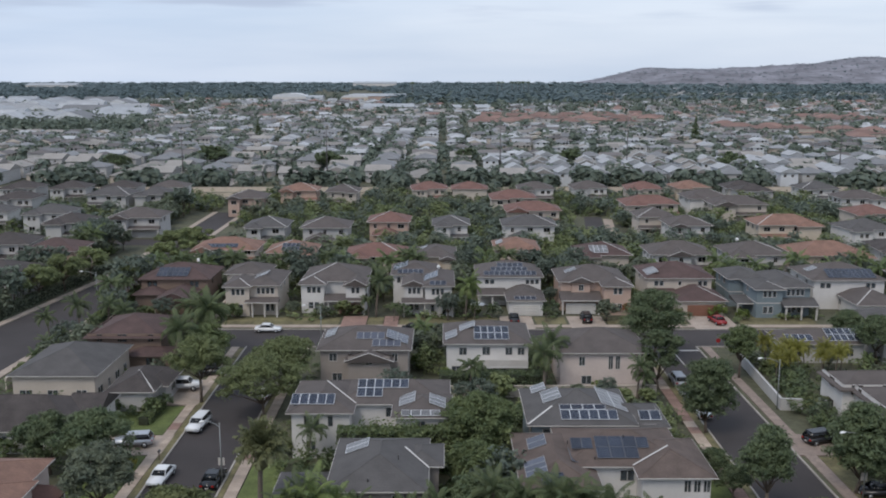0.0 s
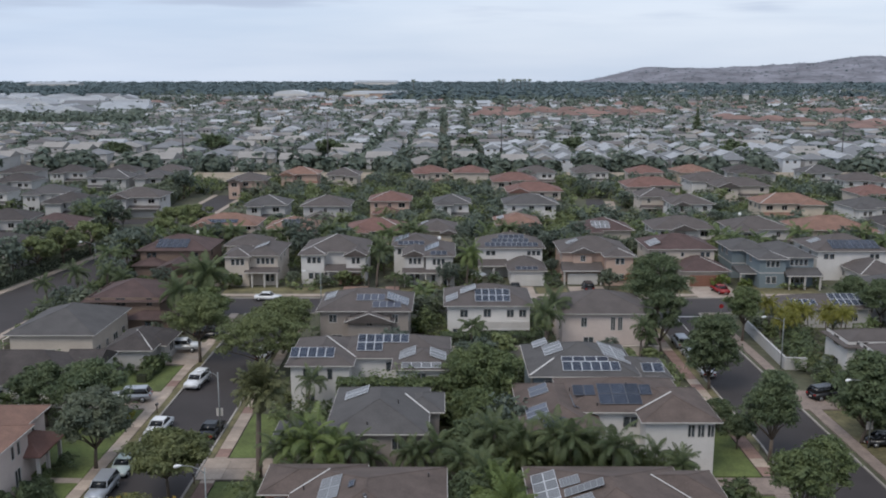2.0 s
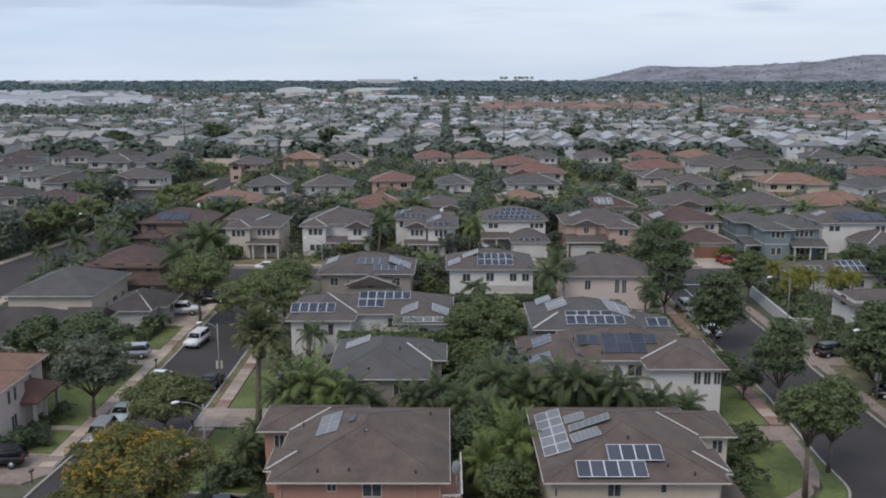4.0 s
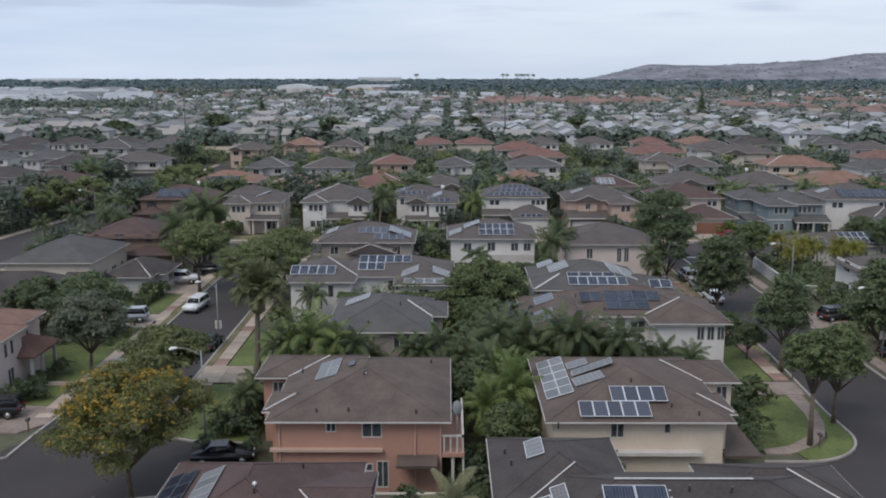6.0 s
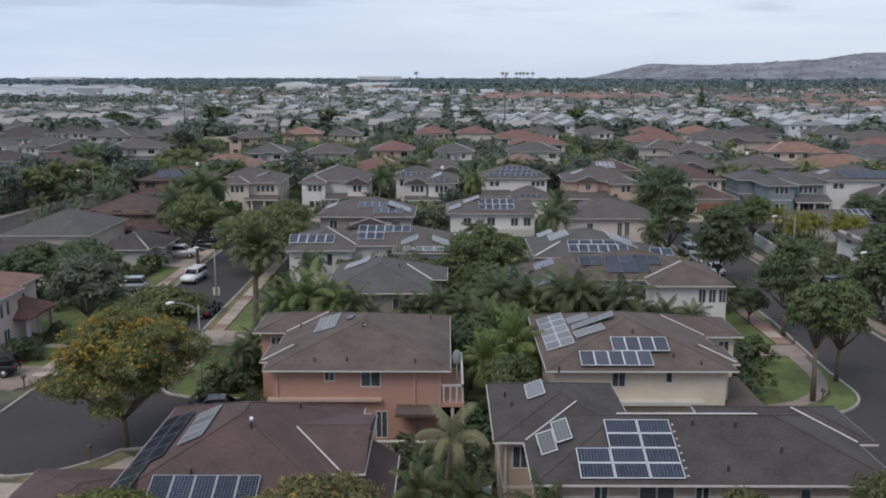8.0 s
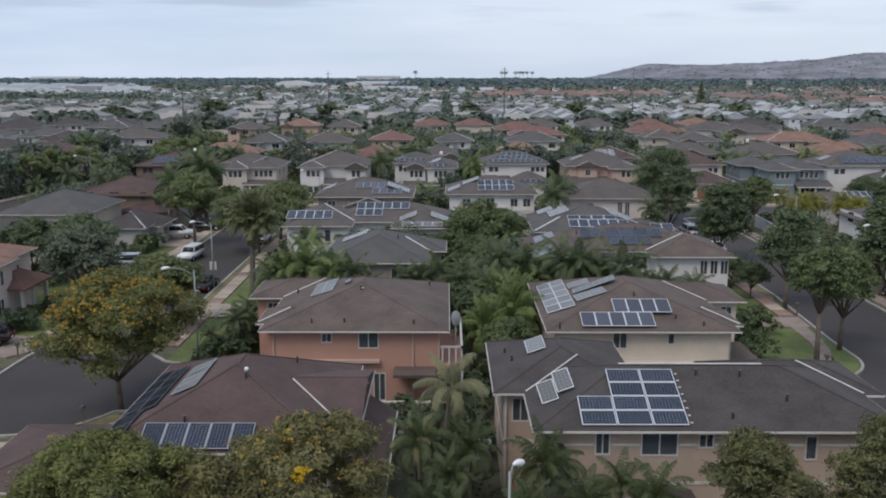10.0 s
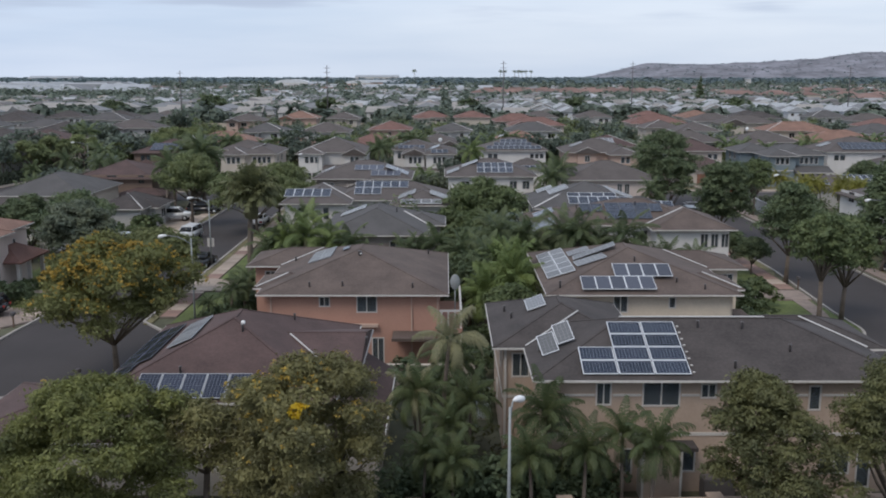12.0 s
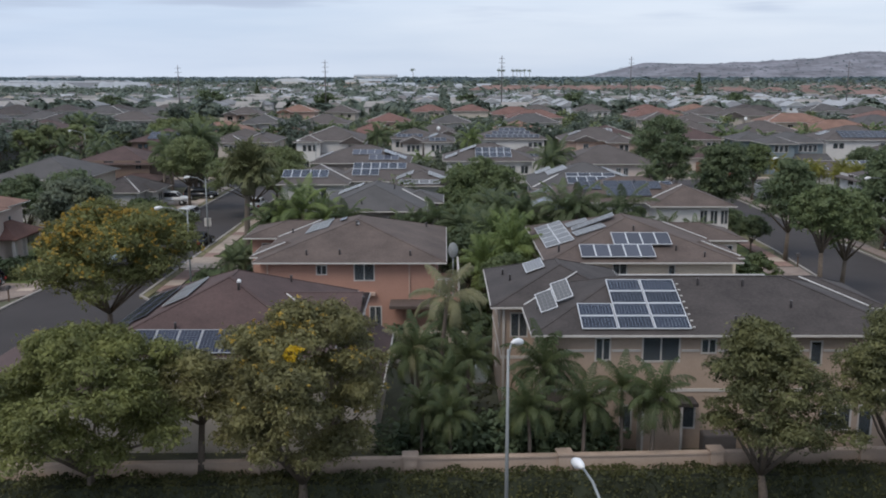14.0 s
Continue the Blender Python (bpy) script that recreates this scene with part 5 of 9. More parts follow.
# white, two bays under panelled roofs
b = [Block(-3.9, 2.2, 166.8, 181, holes={"s": sash(1.2, 0.7, 3, 4.0) + sash(1.0, 0.8, 1, 0.7, 1.5) + sash(3.2, 0.8, 1, 0.1, 2.0), "e": [(3, 4, 1.2, 1.2), (8, 4, 1.2, 1.2)]}), Block(-7.9, -3.2, 168.0, 176, eave=5.6, kind="gable_y", pitch=0.42, holes={"s": sash(0.75, 0.7, 3, 3.9) + sash(0.9, 0.9, 2, 0.8, 1.4), "w": [(2, 4, 1.2, 1.2)], "e": []}), Block(-10.4, -1.0, 177.0, 188, holes={"s": sash(0.7, 0.8, 2, 4.0), "w": [(3, 4, 1.2, 1.2)], "e": []})]
h = house("house", b, STUCCO["white"], SHINGLE["umber"], TRIM, "white bay-fronted house with panels over most of its roof", "house", ROW, 23)
panels(h, b[0], "s", 1.4, 0.3, 3, 1, 1.0, 1.5, CELL_DARK)
panels(h, b[0], "w", 5.2, 0.3, 5, 2, 1.0, 1.4, CELL_DARK)
panels(h, b[2], "s", 1.4, 0.4, 5, 1, 1.0, 1.5, CELL_DARK)
panels(h, b[2], "w", 3.0, 0.5, 5, 2, 1.0, 1.5, CELL_DARK)
pent_roof(h, -7.8, 2.2, 167.9, 1.8, 2.8, SHINGLE["umber"], TRIM, (-7.3, -3.4, -0.6, 1.8))

# white, broad array and a low garage with its own panels
b = [Block(6.4, 19.7, 175.0, 187, holes={"s": sash(1.2, 0.9, 2, 4.2, 1.0) + sash(9.2, 0.8, 3, 4.2, 1.0), "w": [(3, 4, 1.2, 1.2), (8, 4, 1.2, 1.2)], "e": [(3, 4, 1.2, 1.2)]}), Block(11.9, 19.3, 166.9, 178, eave=3.0, pitch=0.42, holes=LOW)]
h = house("house", b, STUCCO["white"], SHINGLE["umber"], TRIM, "white house with broad solar array and low panelled garage", "house", ROW, 24)
panels(h, b[0], "s", 1.6, 0.5, 10, 1, 1.0, 1.5, CELL_DARK)
panels(h, b[0], "s", 3.0, 2.05, 7, 1, 1.0, 1.5, CELL_DARK)
panels(h, b[0], "s", 4.3, 3.6, 5, 1, 1.0, 1.5, CELL_DARK)
panels(h, b[1], "s", 1.5, 0.3, 4, 1, 1.0, 1.0, CELL_DARK)
garage_door(h, 13.2, 18.0, 167.35, DOOR)
pent_roof(h, 6.6, 12.2, 175.5, 2.6, 2.7, SHINGLE["umber"], TRIM, (7.0, 9.6))

# pale pink, gabled bays and a wide garage
b = [Block(22.0, 35.5, 170.8, 183, holes={"s": [(3.2, 3.9, 0.9, 1.2, 0, 1)], "w": [(3, 4, 1.2, 1.2), (8, 4, 1.2, 1.2)], "e": []}), Block(29.7, 35.8, 167.2, 176, eave=5.65, holes={"s": sash(1.7, 0.8, 2, 4.0) + sash(1.5, 0.9, 2, 0.9, 1.4), "e": [(2, 4, 1.2, 1.2)], "w": []}), Block(24.0, 28.6, 170.2, 175, eave=5.75, base=3.3, kind="gable_y", pitch=0.42, holes={"s": [(1.3, 4.0, 1.0, 1.2)]})]
h = house("house", b, STUCCO["rose"], SHINGLE["umber"], TRIM, "pale pink house with gabled bays and a wide garage", "house", ROW, 25)
panels(h, b[0], "w", 5.4, 2.0, 2, 1, 1.2, 2.2, CELL_PALE)
pent_roof(h, 22.2, 30.0, 171.3, 3.4, 2.8, SHINGLE["umber"], TRIM, (22.6, 29.4))
garage_door(h, 23.2, 28.9, 168.6, DOOR)
flashing(h, (32.7, 170.2, 6.7), (35.7, 167.3, 5.68), wide=0.16)

# beige, maroon roof and a red door in the gabled garage
b = [Block(39.2, 52.8, 173.8, 186, holes={"s": sash(1.3, 0.9, 2, 4.1, 1.1) + sash(9.8, 0.9, 2, 4.1, 1.1) + [(6, 4.2, 0.7, 0.9, 0, 1)], "w": [(3, 4, 1.2, 1.2)], "e": []}), Block(44.0, 53.4, 166.6, 178, eave=3.0, pitch=0.38, holes=LOW)]
h = house("house", b, STUCCO["beige"], SHINGLE["maroon"], TRIM, "beige house with maroon roof and red garage door", "house", ROW, 26)
panels(h, b[0], "w", 6.0, 0.8, 4, 1, 1.2, 2.2, CELL_PALE)
garage_door(h, 45.8, 51.7, 167.0, RED_DOOR)
pent_roof(h, 39.4, 45.0, 174.3, 3.2, 2.7, SHINGLE["maroon"], TRIM, (39.9, 42.4))
flashing(h, (48.7, 171.3, 4.8), (53.2, 166.7, 3.05), wide=0.16)

# slate, white-trimmed, with a pillared porch and carport
b = [Block(61.0, 69.0, 166.2, 180, eave=5.7, holes={"s": sash(2.5, 0.75, 4, 4.0) + sash(2.6, 0.9, 3, 0.7, 1.6), "e": [(3, 4, 1.2, 1.2), (8, 4, 1.2, 1.2)]}), Block(57.6, 63.4, 164.9, 174, eave=5.6, holes={"s": sash(1.1, 0.75, 3, 4.0) + sash(1.2, 0.9, 2, 0.9, 1.4), "w": [(2, 4, 1.2, 1.2)], "e": []}), Block(55.2, 63.0, 174, 184, eave=5.6, holes={"s": [], "w": [(2, 4, 1.2, 1.2), (5, 4, 1.2, 1.2)], "e": []})]
h = house("house", b, STUCCO["slate"], SHINGLE["grey"], TRIM, "slate-blue two-storey house with white trim and pillared porch", "house", ROW, 27, band=True)
pent_roof(h, 62.6, 69.2, 166.7, 3.0, 2.75, SHINGLE["grey"], TRIM, (63.2, 66.0, 68.8))
pent_roof(h, 55.0, 58.2, 172.0, 5.0, 2.5, SHINGLE["grey"], TRIM, (55.3,), 0.12)
flashing(h, (60.5, 167.8, 6.6), (63.3, 165.0, 5.63), wide=0.16)

# white, blue array, low garage in front
b = [Block(70.8, 85.5, 171.8, 185, holes={"s": sash(1.2, 1.0, 2, 4.1, 1.1) + sash(10, 0.9, 2, 4.1, 1.1), "w": [(3, 4, 1.2, 1.2), (8, 4, 1.2, 1.2)], "e": []}), Block(75.8, 85.0, 163.4, 175, eave=3.0, pitch=0.42, holes=LOW)]
h = house("house", b, STUCCO["white"], SHINGLE["umber"], TRIM, "white house with blue array and low garage beside the slate one", "house", ROW, 28)
panels(h, b[0], "s", 3.4, 0.8, 9, 2, 1.0, 1.65, CELL_BLUE, rim=BLACK_RIM)
panels(h, b[0], "w", 5.0, 1.4, 2, 1, 1.2, 2.0, CELL_PALE)
garage_door(h, 78.2, 83.2, 163.9, DOOR)
flashing(h, (80.4, 168.0, 4.9), (75.9, 163.5, 3.05), wide=0.16)


def row_house(x0, x1, y0, depth, wall, roof, label, seed, eave=5.8, bay=None, garage=None, group="", trim=None, arrays=()):
    r = random.Random(seed * 7)
    blocks = [Block(x0, x1, y0, y0 + depth, eave=eave, over=0.75)]
    wide = x1 - x0
    if not bay and not garage:
        if r.random() < 0.5:
            bay = (x0 + 0.3, x0 + wide * 0.42, r.uniform(1.4, 2.6))
        else:
            bay = (x1 - wide * 0.42, x1 - 0.3, r.uniform(1.4, 2.6))
    if bay:
        blocks.append(Block(bay[0], bay[1], y0 - bay[2], y0 + depth * 0.45, eave=eave - 0.12, kind=rng_kind(seed), over=0.7, pitch=0.4))
    if garage:
        blocks.append(Block(garage[0], garage[1], y0 - garage[2], y0 + 3, eave=3.0, kind=rng_kind(seed + 1), pitch=0.42, holes={}))
    h = house("house", blocks, STUCCO[wall], SHINGLE[roof], trim or TRIM, label, "house", group, seed, plain=y0 > 185)
    for side, along, up, cols, rows, cell in arrays:
        panels(h, blocks[0], side, along, up, cols, rows, 1.0, 1.65, cell, rim=BLACK_RIM if cell is CELL_BLUE else None)
    if garage:
        gx = (garage[0] + garage[1]) / 2
        half = min(4.8, garage[1] - garage[0] - 1.6) / 2
        garage_door(h, gx - half, gx + half, y0 - garage[2] + 0.5, WOOD if wall in ("umber", "beige") else DOOR)
    elif eave > 5:
        a, b = (bay[1] - 0.6, x1 - 0.4) if bay[0] < (x0 + x1) / 2 - 2 else (x0 + 0.4, bay[0] + 0.6)
        pent_roof(h, a, b, y0 + 0.75, 1.9, 2.8, SHINGLE[roof], trim or TRIM, (a + 0.4, b - 0.4))
    if r.random() < 0.6:
        half = min(wide, depth) / 2
        c = x0 if r.random() < 0.5 else x1
        flashing(h, (c, y0, eave + 0.02), (c + (half if c == x0 else -half), y0 + half, eave + 0.36 * half + 0.02), wide=0.2)
    return h


row_house(89.0, 102.0, 170.0, 12, "beige", "brown", "beige house at the street's east end", 29, group=ROW)
ROW = "houses behind the cross street"
row_house(-58, -42.6, 206.5, 12, "beige", "terracotta", "house with terracotta tile roof and blue array", 30, eave=5.1, group=ROW, arrays=[("s", 3.5, 1.2, 7, 1, CELL_BLUE)])
row_house(-41.6, -29.5, 208.5, 12, "beige", "terracotta", "house with faded terracotta roof and panels", 31, eave=4.0, group=ROW, arrays=[("s", 4, 1.2, 4, 2, CELL_DARK)])
row_house(-22.0, -8.0, 199.5, 12, "beige", "redtile", "house with dull red tile roof", 32, eave=5.0, group=ROW)
row_house(-6.0, 3.0, 195.0, 12, "cream", "umber", "cream house with umber hipped roof", 33, group=ROW, arrays=[("w", 3, 1, 2, 1, CELL_PALE)])
row_house(11.5, 22.0, 203.5, 12, "beige", "terracotta", "house with terracotta roof and pale collectors", 34, group=ROW, arrays=[("w", 3, 0.8, 4, 1, CELL_PALE)])
row_house(30.5, 43.0, 204.0, 12, "beige", "maroon", "low house with maroon roof and panels", 35, eave=4.4, group=ROW, arrays=[("s", 3, 1, 4, 2, CELL_PALE)])
row_house(45.5, 60.0, 197.5, 12, "white", "umber", "long white house with umber roof", 36, group=ROW, bay=(49, 55, 1.5))
row_house(62.5, 76.0, 197.0, 12, "white", "umber", "white house with grey-brown hipped roof", 37, group=ROW)
row_house(77.0, 94.0, 196.0, 13, "cream", "terracotta", "large cream house with terracotta roof", 38, group=ROW)
ROW = "houses in the next street"
for k, (x0, x1, y0, wall, roof) in enumerate((
        (-52, -40.5, 235, "grey", "grey"), (-37, -24, 233.5, "grey", "umber"), (-20.5, -8.7, 243, "rose", "redtile"), (-3, 7.2, 238, "white", "grey"),
        (15.5, 30, 237, "white", "grey"), (59, 70.8, 237, "white", "umber"), (54, 64.8, 252, "beige", "umber"), (82.5, 100, 238, "cream", "terracotta"),
        (18, 34.6, 264, "beige", "redtile"), (15, 30.2, 292, "beige", "redtile"), (-40, -28.2, 308, "beige", "umber"), (-56, -42.5, 311, "rose", "terracotta"))):
    row_house(x0, x1, y0, 12, wall, roof, wall + " house with " + roof + " roof in a leafy street", 40 + k, group=ROW, garage=(x0 + 1.5, x0 + 9, 4.5) if k in (1, 2, 4) else None, bay=(x0 + 0.8, x0 + 5.5, 1.8) if k in (0, 3) else None)
for k, (x0, x1, y0, wall, roof) in enumerate((
        (-69.5, -57, 292, "rose", "umber"), (55, 72.7, 278, "beige", "redtile"), (78, 93, 293, "white", "umber"), (82, 99.5, 277, "beige", "umber"),
        (124, 138, 316, "white", "grey"), (127, 142, 291, "white", "umber"), (-93, -78, 251, "grey", "umber"), (-107, -95.3, 241.5, "grey", "dark"),
        (-95, -82, 201.5, "rose", "maroon"), (-98, -83.2, 176, "grey", "dark"), (-118, -103, 300, "grey", "grey"), (-102, -90, 300.5, "grey", "grey"))):
    row_house(x0, x1, y0, 12, wall, roof, wall + " house with " + roof + " roof beyond the cross street", 60 + k, group=ROW, bay=(x0 + 1, x0 + 6.5, 2.2) if k in (6, 7) else None)


# ---- plants ----
def leaf_cloud(name, centres, radii, count, size, material, rng, up=0.6, twigs=9):
    """A crown as one mesh of many separate small leaves, gathered in clumps over uneven lobes."""
    centres, radii = np.array(centres, float), np.array(radii, float)
    k = len(centres) * twigs
    d = rng.normal(size=(k, 3)) + np.array((0, 0, 0.25))
    d /= np.linalg.norm(d, axis=1)[:, None]
    lobe = np.repeat(np.arange(len(centres)), twigs)
    mid = centres[lobe] + d * radii[lobe] * (0.65 + 0.4 * rng.random(k))[:, None]
    wide = radii[lobe] * (0.28 + 0.3 * rng.random(k))[:, None] * np.array((1.1, 1.1, 0.8))
    weight = (wide ** 2).sum(1)
    pick = rng.choice(k, count, p=weight / weight.sum())
    e = rng.normal(size=(count, 3))
    e /= np.linalg.norm(e, axis=1)[:, None]
    p = mid[pick] + e * wide[pick] * (0.35 + 0.75 * rng.random(count) ** 0.7)[:, None]
    n = e * (1 - up) + d[pick] * 0.25 + rng.normal(size=(count, 3)) * 0.38 + np.array((0, 0, up))
    n /= np.linalg.norm(n, axis=1)[:, None]
    a = np.cross(n, rng.normal(size=(count, 3)))
    a /= np.linalg.norm(a, axis=1)[:, None] + 1e-9
    b = np.cross(n, a)
    s = size * (0.6 + 0.8 * rng.random(count))[:, None]
    droop = n * s * 0.18
    verts = np.stack([p - a * s * 0.6 - droop, p - b * s * 0.34, p + a * s * 0.6 - droop, p + b * s * 0.34], 1).reshape(-1, 3)
    return loose_quads(name, verts, material)


def pad_cloud(name, centres, radii, count, size, material, rng):
    """A crown of flattened leafy pads in tiers, lit above and hollow below."""
    centres, radii = np.array(centres, float), np.array(radii, float)
    k = len(centres)
    pick = rng.choice(k, count, p=radii[:, 0] ** 2 / (radii[:, 0] ** 2).sum())
    e = rng.normal(size=(count, 3))
    e /= np.linalg.norm(e, axis=1)[:, None]
    flip = rng.random(count) < 0.72
    e[flip, 2] = np.abs(e[flip, 2])
    ragged = 1 + 0.34 * np.sin(e[:, 0] * 5 + pick) * np.cos(e[:, 1] * 6 + pick * 1.7)
    stray = np.where(rng.random(count) < (0.3 if size > 0.2 else 0.1), 1.25, 1.0)
    p = centres[pick] + e * radii[pick] * (stray * ragged * (0.62 + 0.42 * rng.random(count) ** 0.6))[:, None]
    n = e * 0.55 + rng.normal(size=(count, 3)) * 0.45 + np.array((0, 0, 0.45))
    n /= np.linalg.norm(n, axis=1)[:, None]
    a = np.cross(n, rng.normal(size=(count, 3)))
    a /= np.linalg.norm(a, axis=1)[:, None] + 1e-9
    b = np.cross(n, a)
    s = size * (0.55 + 0.9 * rng.random(count))[:, None]
    verts = np.stack([p - a * s * 0.7 - n * s * 0.15, p - b * s * 0.26, p + a * s * 0.7 - n * s * 0.2, p + b * s * 0.26], 1).reshape(-1, 3)
    return loose_quads(name, verts, material)


def loose_quads(name, verts, material):
    n = len(verts) // 4
    me = bpy.data.meshes.new(name)
    me.vertices.add(4 * n)
    me.vertices.foreach_set("co", np.ascontiguousarray(verts, dtype=np.float32).ravel())
    me.loops.add(4 * n)
    me.loops.foreach_set("vertex_index", np.arange(4 * n, dtype=np.int32))
    me.polygons.add(n)
    me.polygons.foreach_set("loop_start", np.arange(0, 4 * n, 4, dtype=np.int32))
    me.update(calc_edges=True)
    me.materials.append(material)
    return me


def lobes(rng, n, rx, ry, rz, zc, low=-0.55, taper=0.0, lean=(0.0, 0.0)):
    """Lobe centres round a dome, with their radii: an uneven crown with gaps."""
    cs, rs = [], []
    for k in range(n):
        a = k * 2.399 + rng.random() * 1.1
        h = low + (1 - low) * (k + 0.5) / n
        flat = math.sqrt(max(0.05, 1 - h * h))
        out = (0.50 + 0.42 * rng.random()) * (1 + 0.17 * math.sin(2 * a + n) + 0.12 * math.sin(5 * a + n * 1.7 + 4 * h))
        flat *= 1 - taper * h
        cs.append((rx * flat * out * math.cos(a) + lean[0] * h, ry * flat * out * math.sin(a) + lean[1] * h, zc + rz * h * (0.6 + 0.2 * rng.random())))
        f = 0.24 + 0.22 * rng.random()
        rs.append((rx * f, ry * f, max(rz * f * 0.95, rx * f * 0.7)))
    return cs, rs


def tree_meshes(key, height, r, trunk, leaf, count, size, seed, n=22, fork=3, flowers=0, rz=None, taper=0.0, lean=(0.0, 0.0), low=-0.55, bloom_size=0.75, pads=0.0):
    """Trunk with limbs, crown and, where it blooms, flower clusters."""
    def make():
        rng = np.random.default_rng(seed)
        rz_ = rz or (height - trunk) / 2
        zc = height - rz_
        cs, rs = lobes(rng, n, r, r, rz_, zc, low, taper, lean)
        if pads:
            rs = [(q, q, q * 0.55) for q in (pads * (0.6 + 0.7 * rng.random()) for _ in cs)]
        bm = bmesh.new()
        girth = 0.035 * height ** 0.9 * 0.55 + 0.05
        top = (rng.normal() * 0.15, rng.normal() * 0.15, trunk)
        tube(bm, [(0, 0, -0.1), (top[0] * 0.4, top[1] * 0.4, trunk * 0.5), top], [girth * 1.25, girth, girth * 0.85], 8)
        for k in range(min(len(cs), 3 + fork * 2)):
            c = cs[(k * 2) % len(cs)]
            mid = ((top[0] + c[0]) / 2 + rng.normal() * 0.2, (top[1] + c[1]) / 2 + rng.normal() * 0.2, (trunk + c[2]) / 2 + 0.2)
            tube(bm, [top, mid, c], [girth * 0.6, girth * 0.35, girth * 0.12], 5)
        wood = to_mesh("trunk", bm, BARK)
        many, leaf_size = (int(count * 0.6), size * 1.2) if pads and size >= 0.2 else (int(count * 0.88), size * 1.05)
        crown = (pad_cloud if pads else leaf_cloud)("crown", cs, rs, many, leaf_size, LEAF[leaf], rng)
        bloom = None
        if flowers:
            fc, fr = [], []
            high = np.array([c[2] for c in cs])
            odds = np.clip(high - high.mean() + rz_ * 0.35, 0.05, None) * rng.random(len(cs))
            for k in range(flowers):
                i = rng.choice(len(cs), p=odds / odds.sum())
                d = rng.normal(size=3)
                d[2] = abs(d[2]) * 0.8
                d /= np.linalg.norm(d)
                fc.append(np.array(cs[i]) + d * np.array(rs[i]) * (1.2 if pads else 1.03))
                fr.append([0.10 + 0.16 * rng.random()] * 3)
            bloom = leaf_cloud("blossom", fc, fr, flowers * 9, size * bloom_size, BLOOM, rng, 0.5, 2)
        return wood, crown, bloom
    return shared(("tree", key), make)


def plant(name, meshes, x, y, label, category, turn=0.0, scale=1.0, group="", tilt=0.0, names=("trunk", "crown", "blossom")):
    ob = root(name, x, y, label, category, group)
    ob.matrix_basis = Matrix.Translation((x, y, 0)) @ Matrix.Rotation(radians(turn), 4, "Z") @ Matrix.Rotation(radians(tilt), 4, "X") @ Matrix.Scale(scale, 4)
    for n, me in zip(names, meshes):
        if me:
            link_mesh(n, me, ob)
    return ob


def palm_meshes(key, height, length, fronds, leaf, seed, droop=1.0, plume=0.0, bend=0.4, girth=0.14, lift=0.9, leaflets=38, skirt=0, hang=0.75, feather=0.2):
    """Palm trunk and a head of arching fronds made of separate leaflets."""
    def make():
        rng = np.random.default_rng(seed)
        bm = bmesh.new()
        pts = [(bend * (k / 6) ** 2, bend * 0.3 * (k / 6), height * k / 6 - 0.1) for k in range(7)]
        tube(bm, pts, [girth * (1.35 - 0.5 * k / 6) for k in range(7)], 8)
        wood = to_mesh("trunk", bm, PALM_BARK)
        head = np.array(pts[-1])
        blade = (0.6 if leaflets < 20 else 0.46) * length / leaflets
        quads = []

        def frond(a, rise, long, fall, width):
            side = np.array((-math.sin(a), math.cos(a), 0))
            out = np.array((math.cos(a), math.sin(a), 0))
            twist = rng.normal() * 0.25
            tilt = rise - 1.9 * fall * np.linspace(0, 1, leaflets + 1) ** 1.3
            steps = np.cos(tilt)[:, None] * out + np.sin(tilt)[:, None] * np.array((0, 0, 1))
            spine = head + np.cumsum(steps, 0) * long / leaflets
            for i in range(leaflets):
                p, q = spine[i], spine[i + 1]
                s = (i + 0.5) / leaflets
                quads.append([p - side * 0.022, q - side * 0.018, q + side * 0.018, p + side * 0.022])
                if s < 0.12:
                    continue
                wide = width * math.sin(math.pi * min(1, 0.16 + s * 0.78)) ** 0.7
                way = (q - p) / (np.linalg.norm(q - p) + 1e-9)
                for sign in (-1, 1):
                    swing = twist * sign + rng.normal() * plume
                    t = side * sign * math.cos(swing) + np.array((0, 0, 1)) * math.sin(swing)
                    long_ = wide * (0.8 + 0.4 * rng.random())
                    elbow = p + t * long_ * 0.5 + way * long_ * 0.3 - np.array((0, 0, hang * long_ * 0.12))
                    tip = p + t * long_ * 0.8 + way * long_ * 0.6 - np.array((0, 0, hang * long_ * 0.75))
                    quads.append([p - way * blade * 0.4, p + way * blade * 0.6, elbow + way * blade, elbow - way * blade])
                    quads.append([elbow - way * blade, elbow + way * blade, tip + way * blade * 0.2, tip - way * blade * 0.2])

        for k in range(fronds):
            u = (k + 0.5) / fronds
            frond(k * 2.399 + rng.normal() * 0.15, lift * (1.25 - 1.25 * u) + rng.normal() * 0.08, length * (0.8 + 0.25 * rng.random()), droop * (0.35 + 0.75 * u), length * feather)
        crown = loose_quads("fronds", np.array(quads).reshape(-1, 3), LEAF[leaf])
        dead = None
        if skirt:
            quads.clear()
            for k in range(skirt):
                frond(k * 2.399, -0.9 - 0.3 * rng.random(), length * 0.75, 0.5, length * 0.16)
            dead = loose_quads("dry_fronds", np.array(quads).reshape(-1, 3), LEAF["straw"])
        return wood, crown, dead
    return shared(("palm", key), make)


PALM_PARTS = ("trunk", "fronds", "dry_fronds")


def bush_mesh(key, rx, ry, rz, leaf, count, size, seed):
    def make():
        rng = np.random.default_rng(seed)
        cs, rs = lobes(rng, 9, rx, ry, rz, rz * 0.8, -0.2)
        return leaf_cloud("shrub", cs, rs, count, size, LEAF[leaf], rng)
    return shared(("bush", key), make)


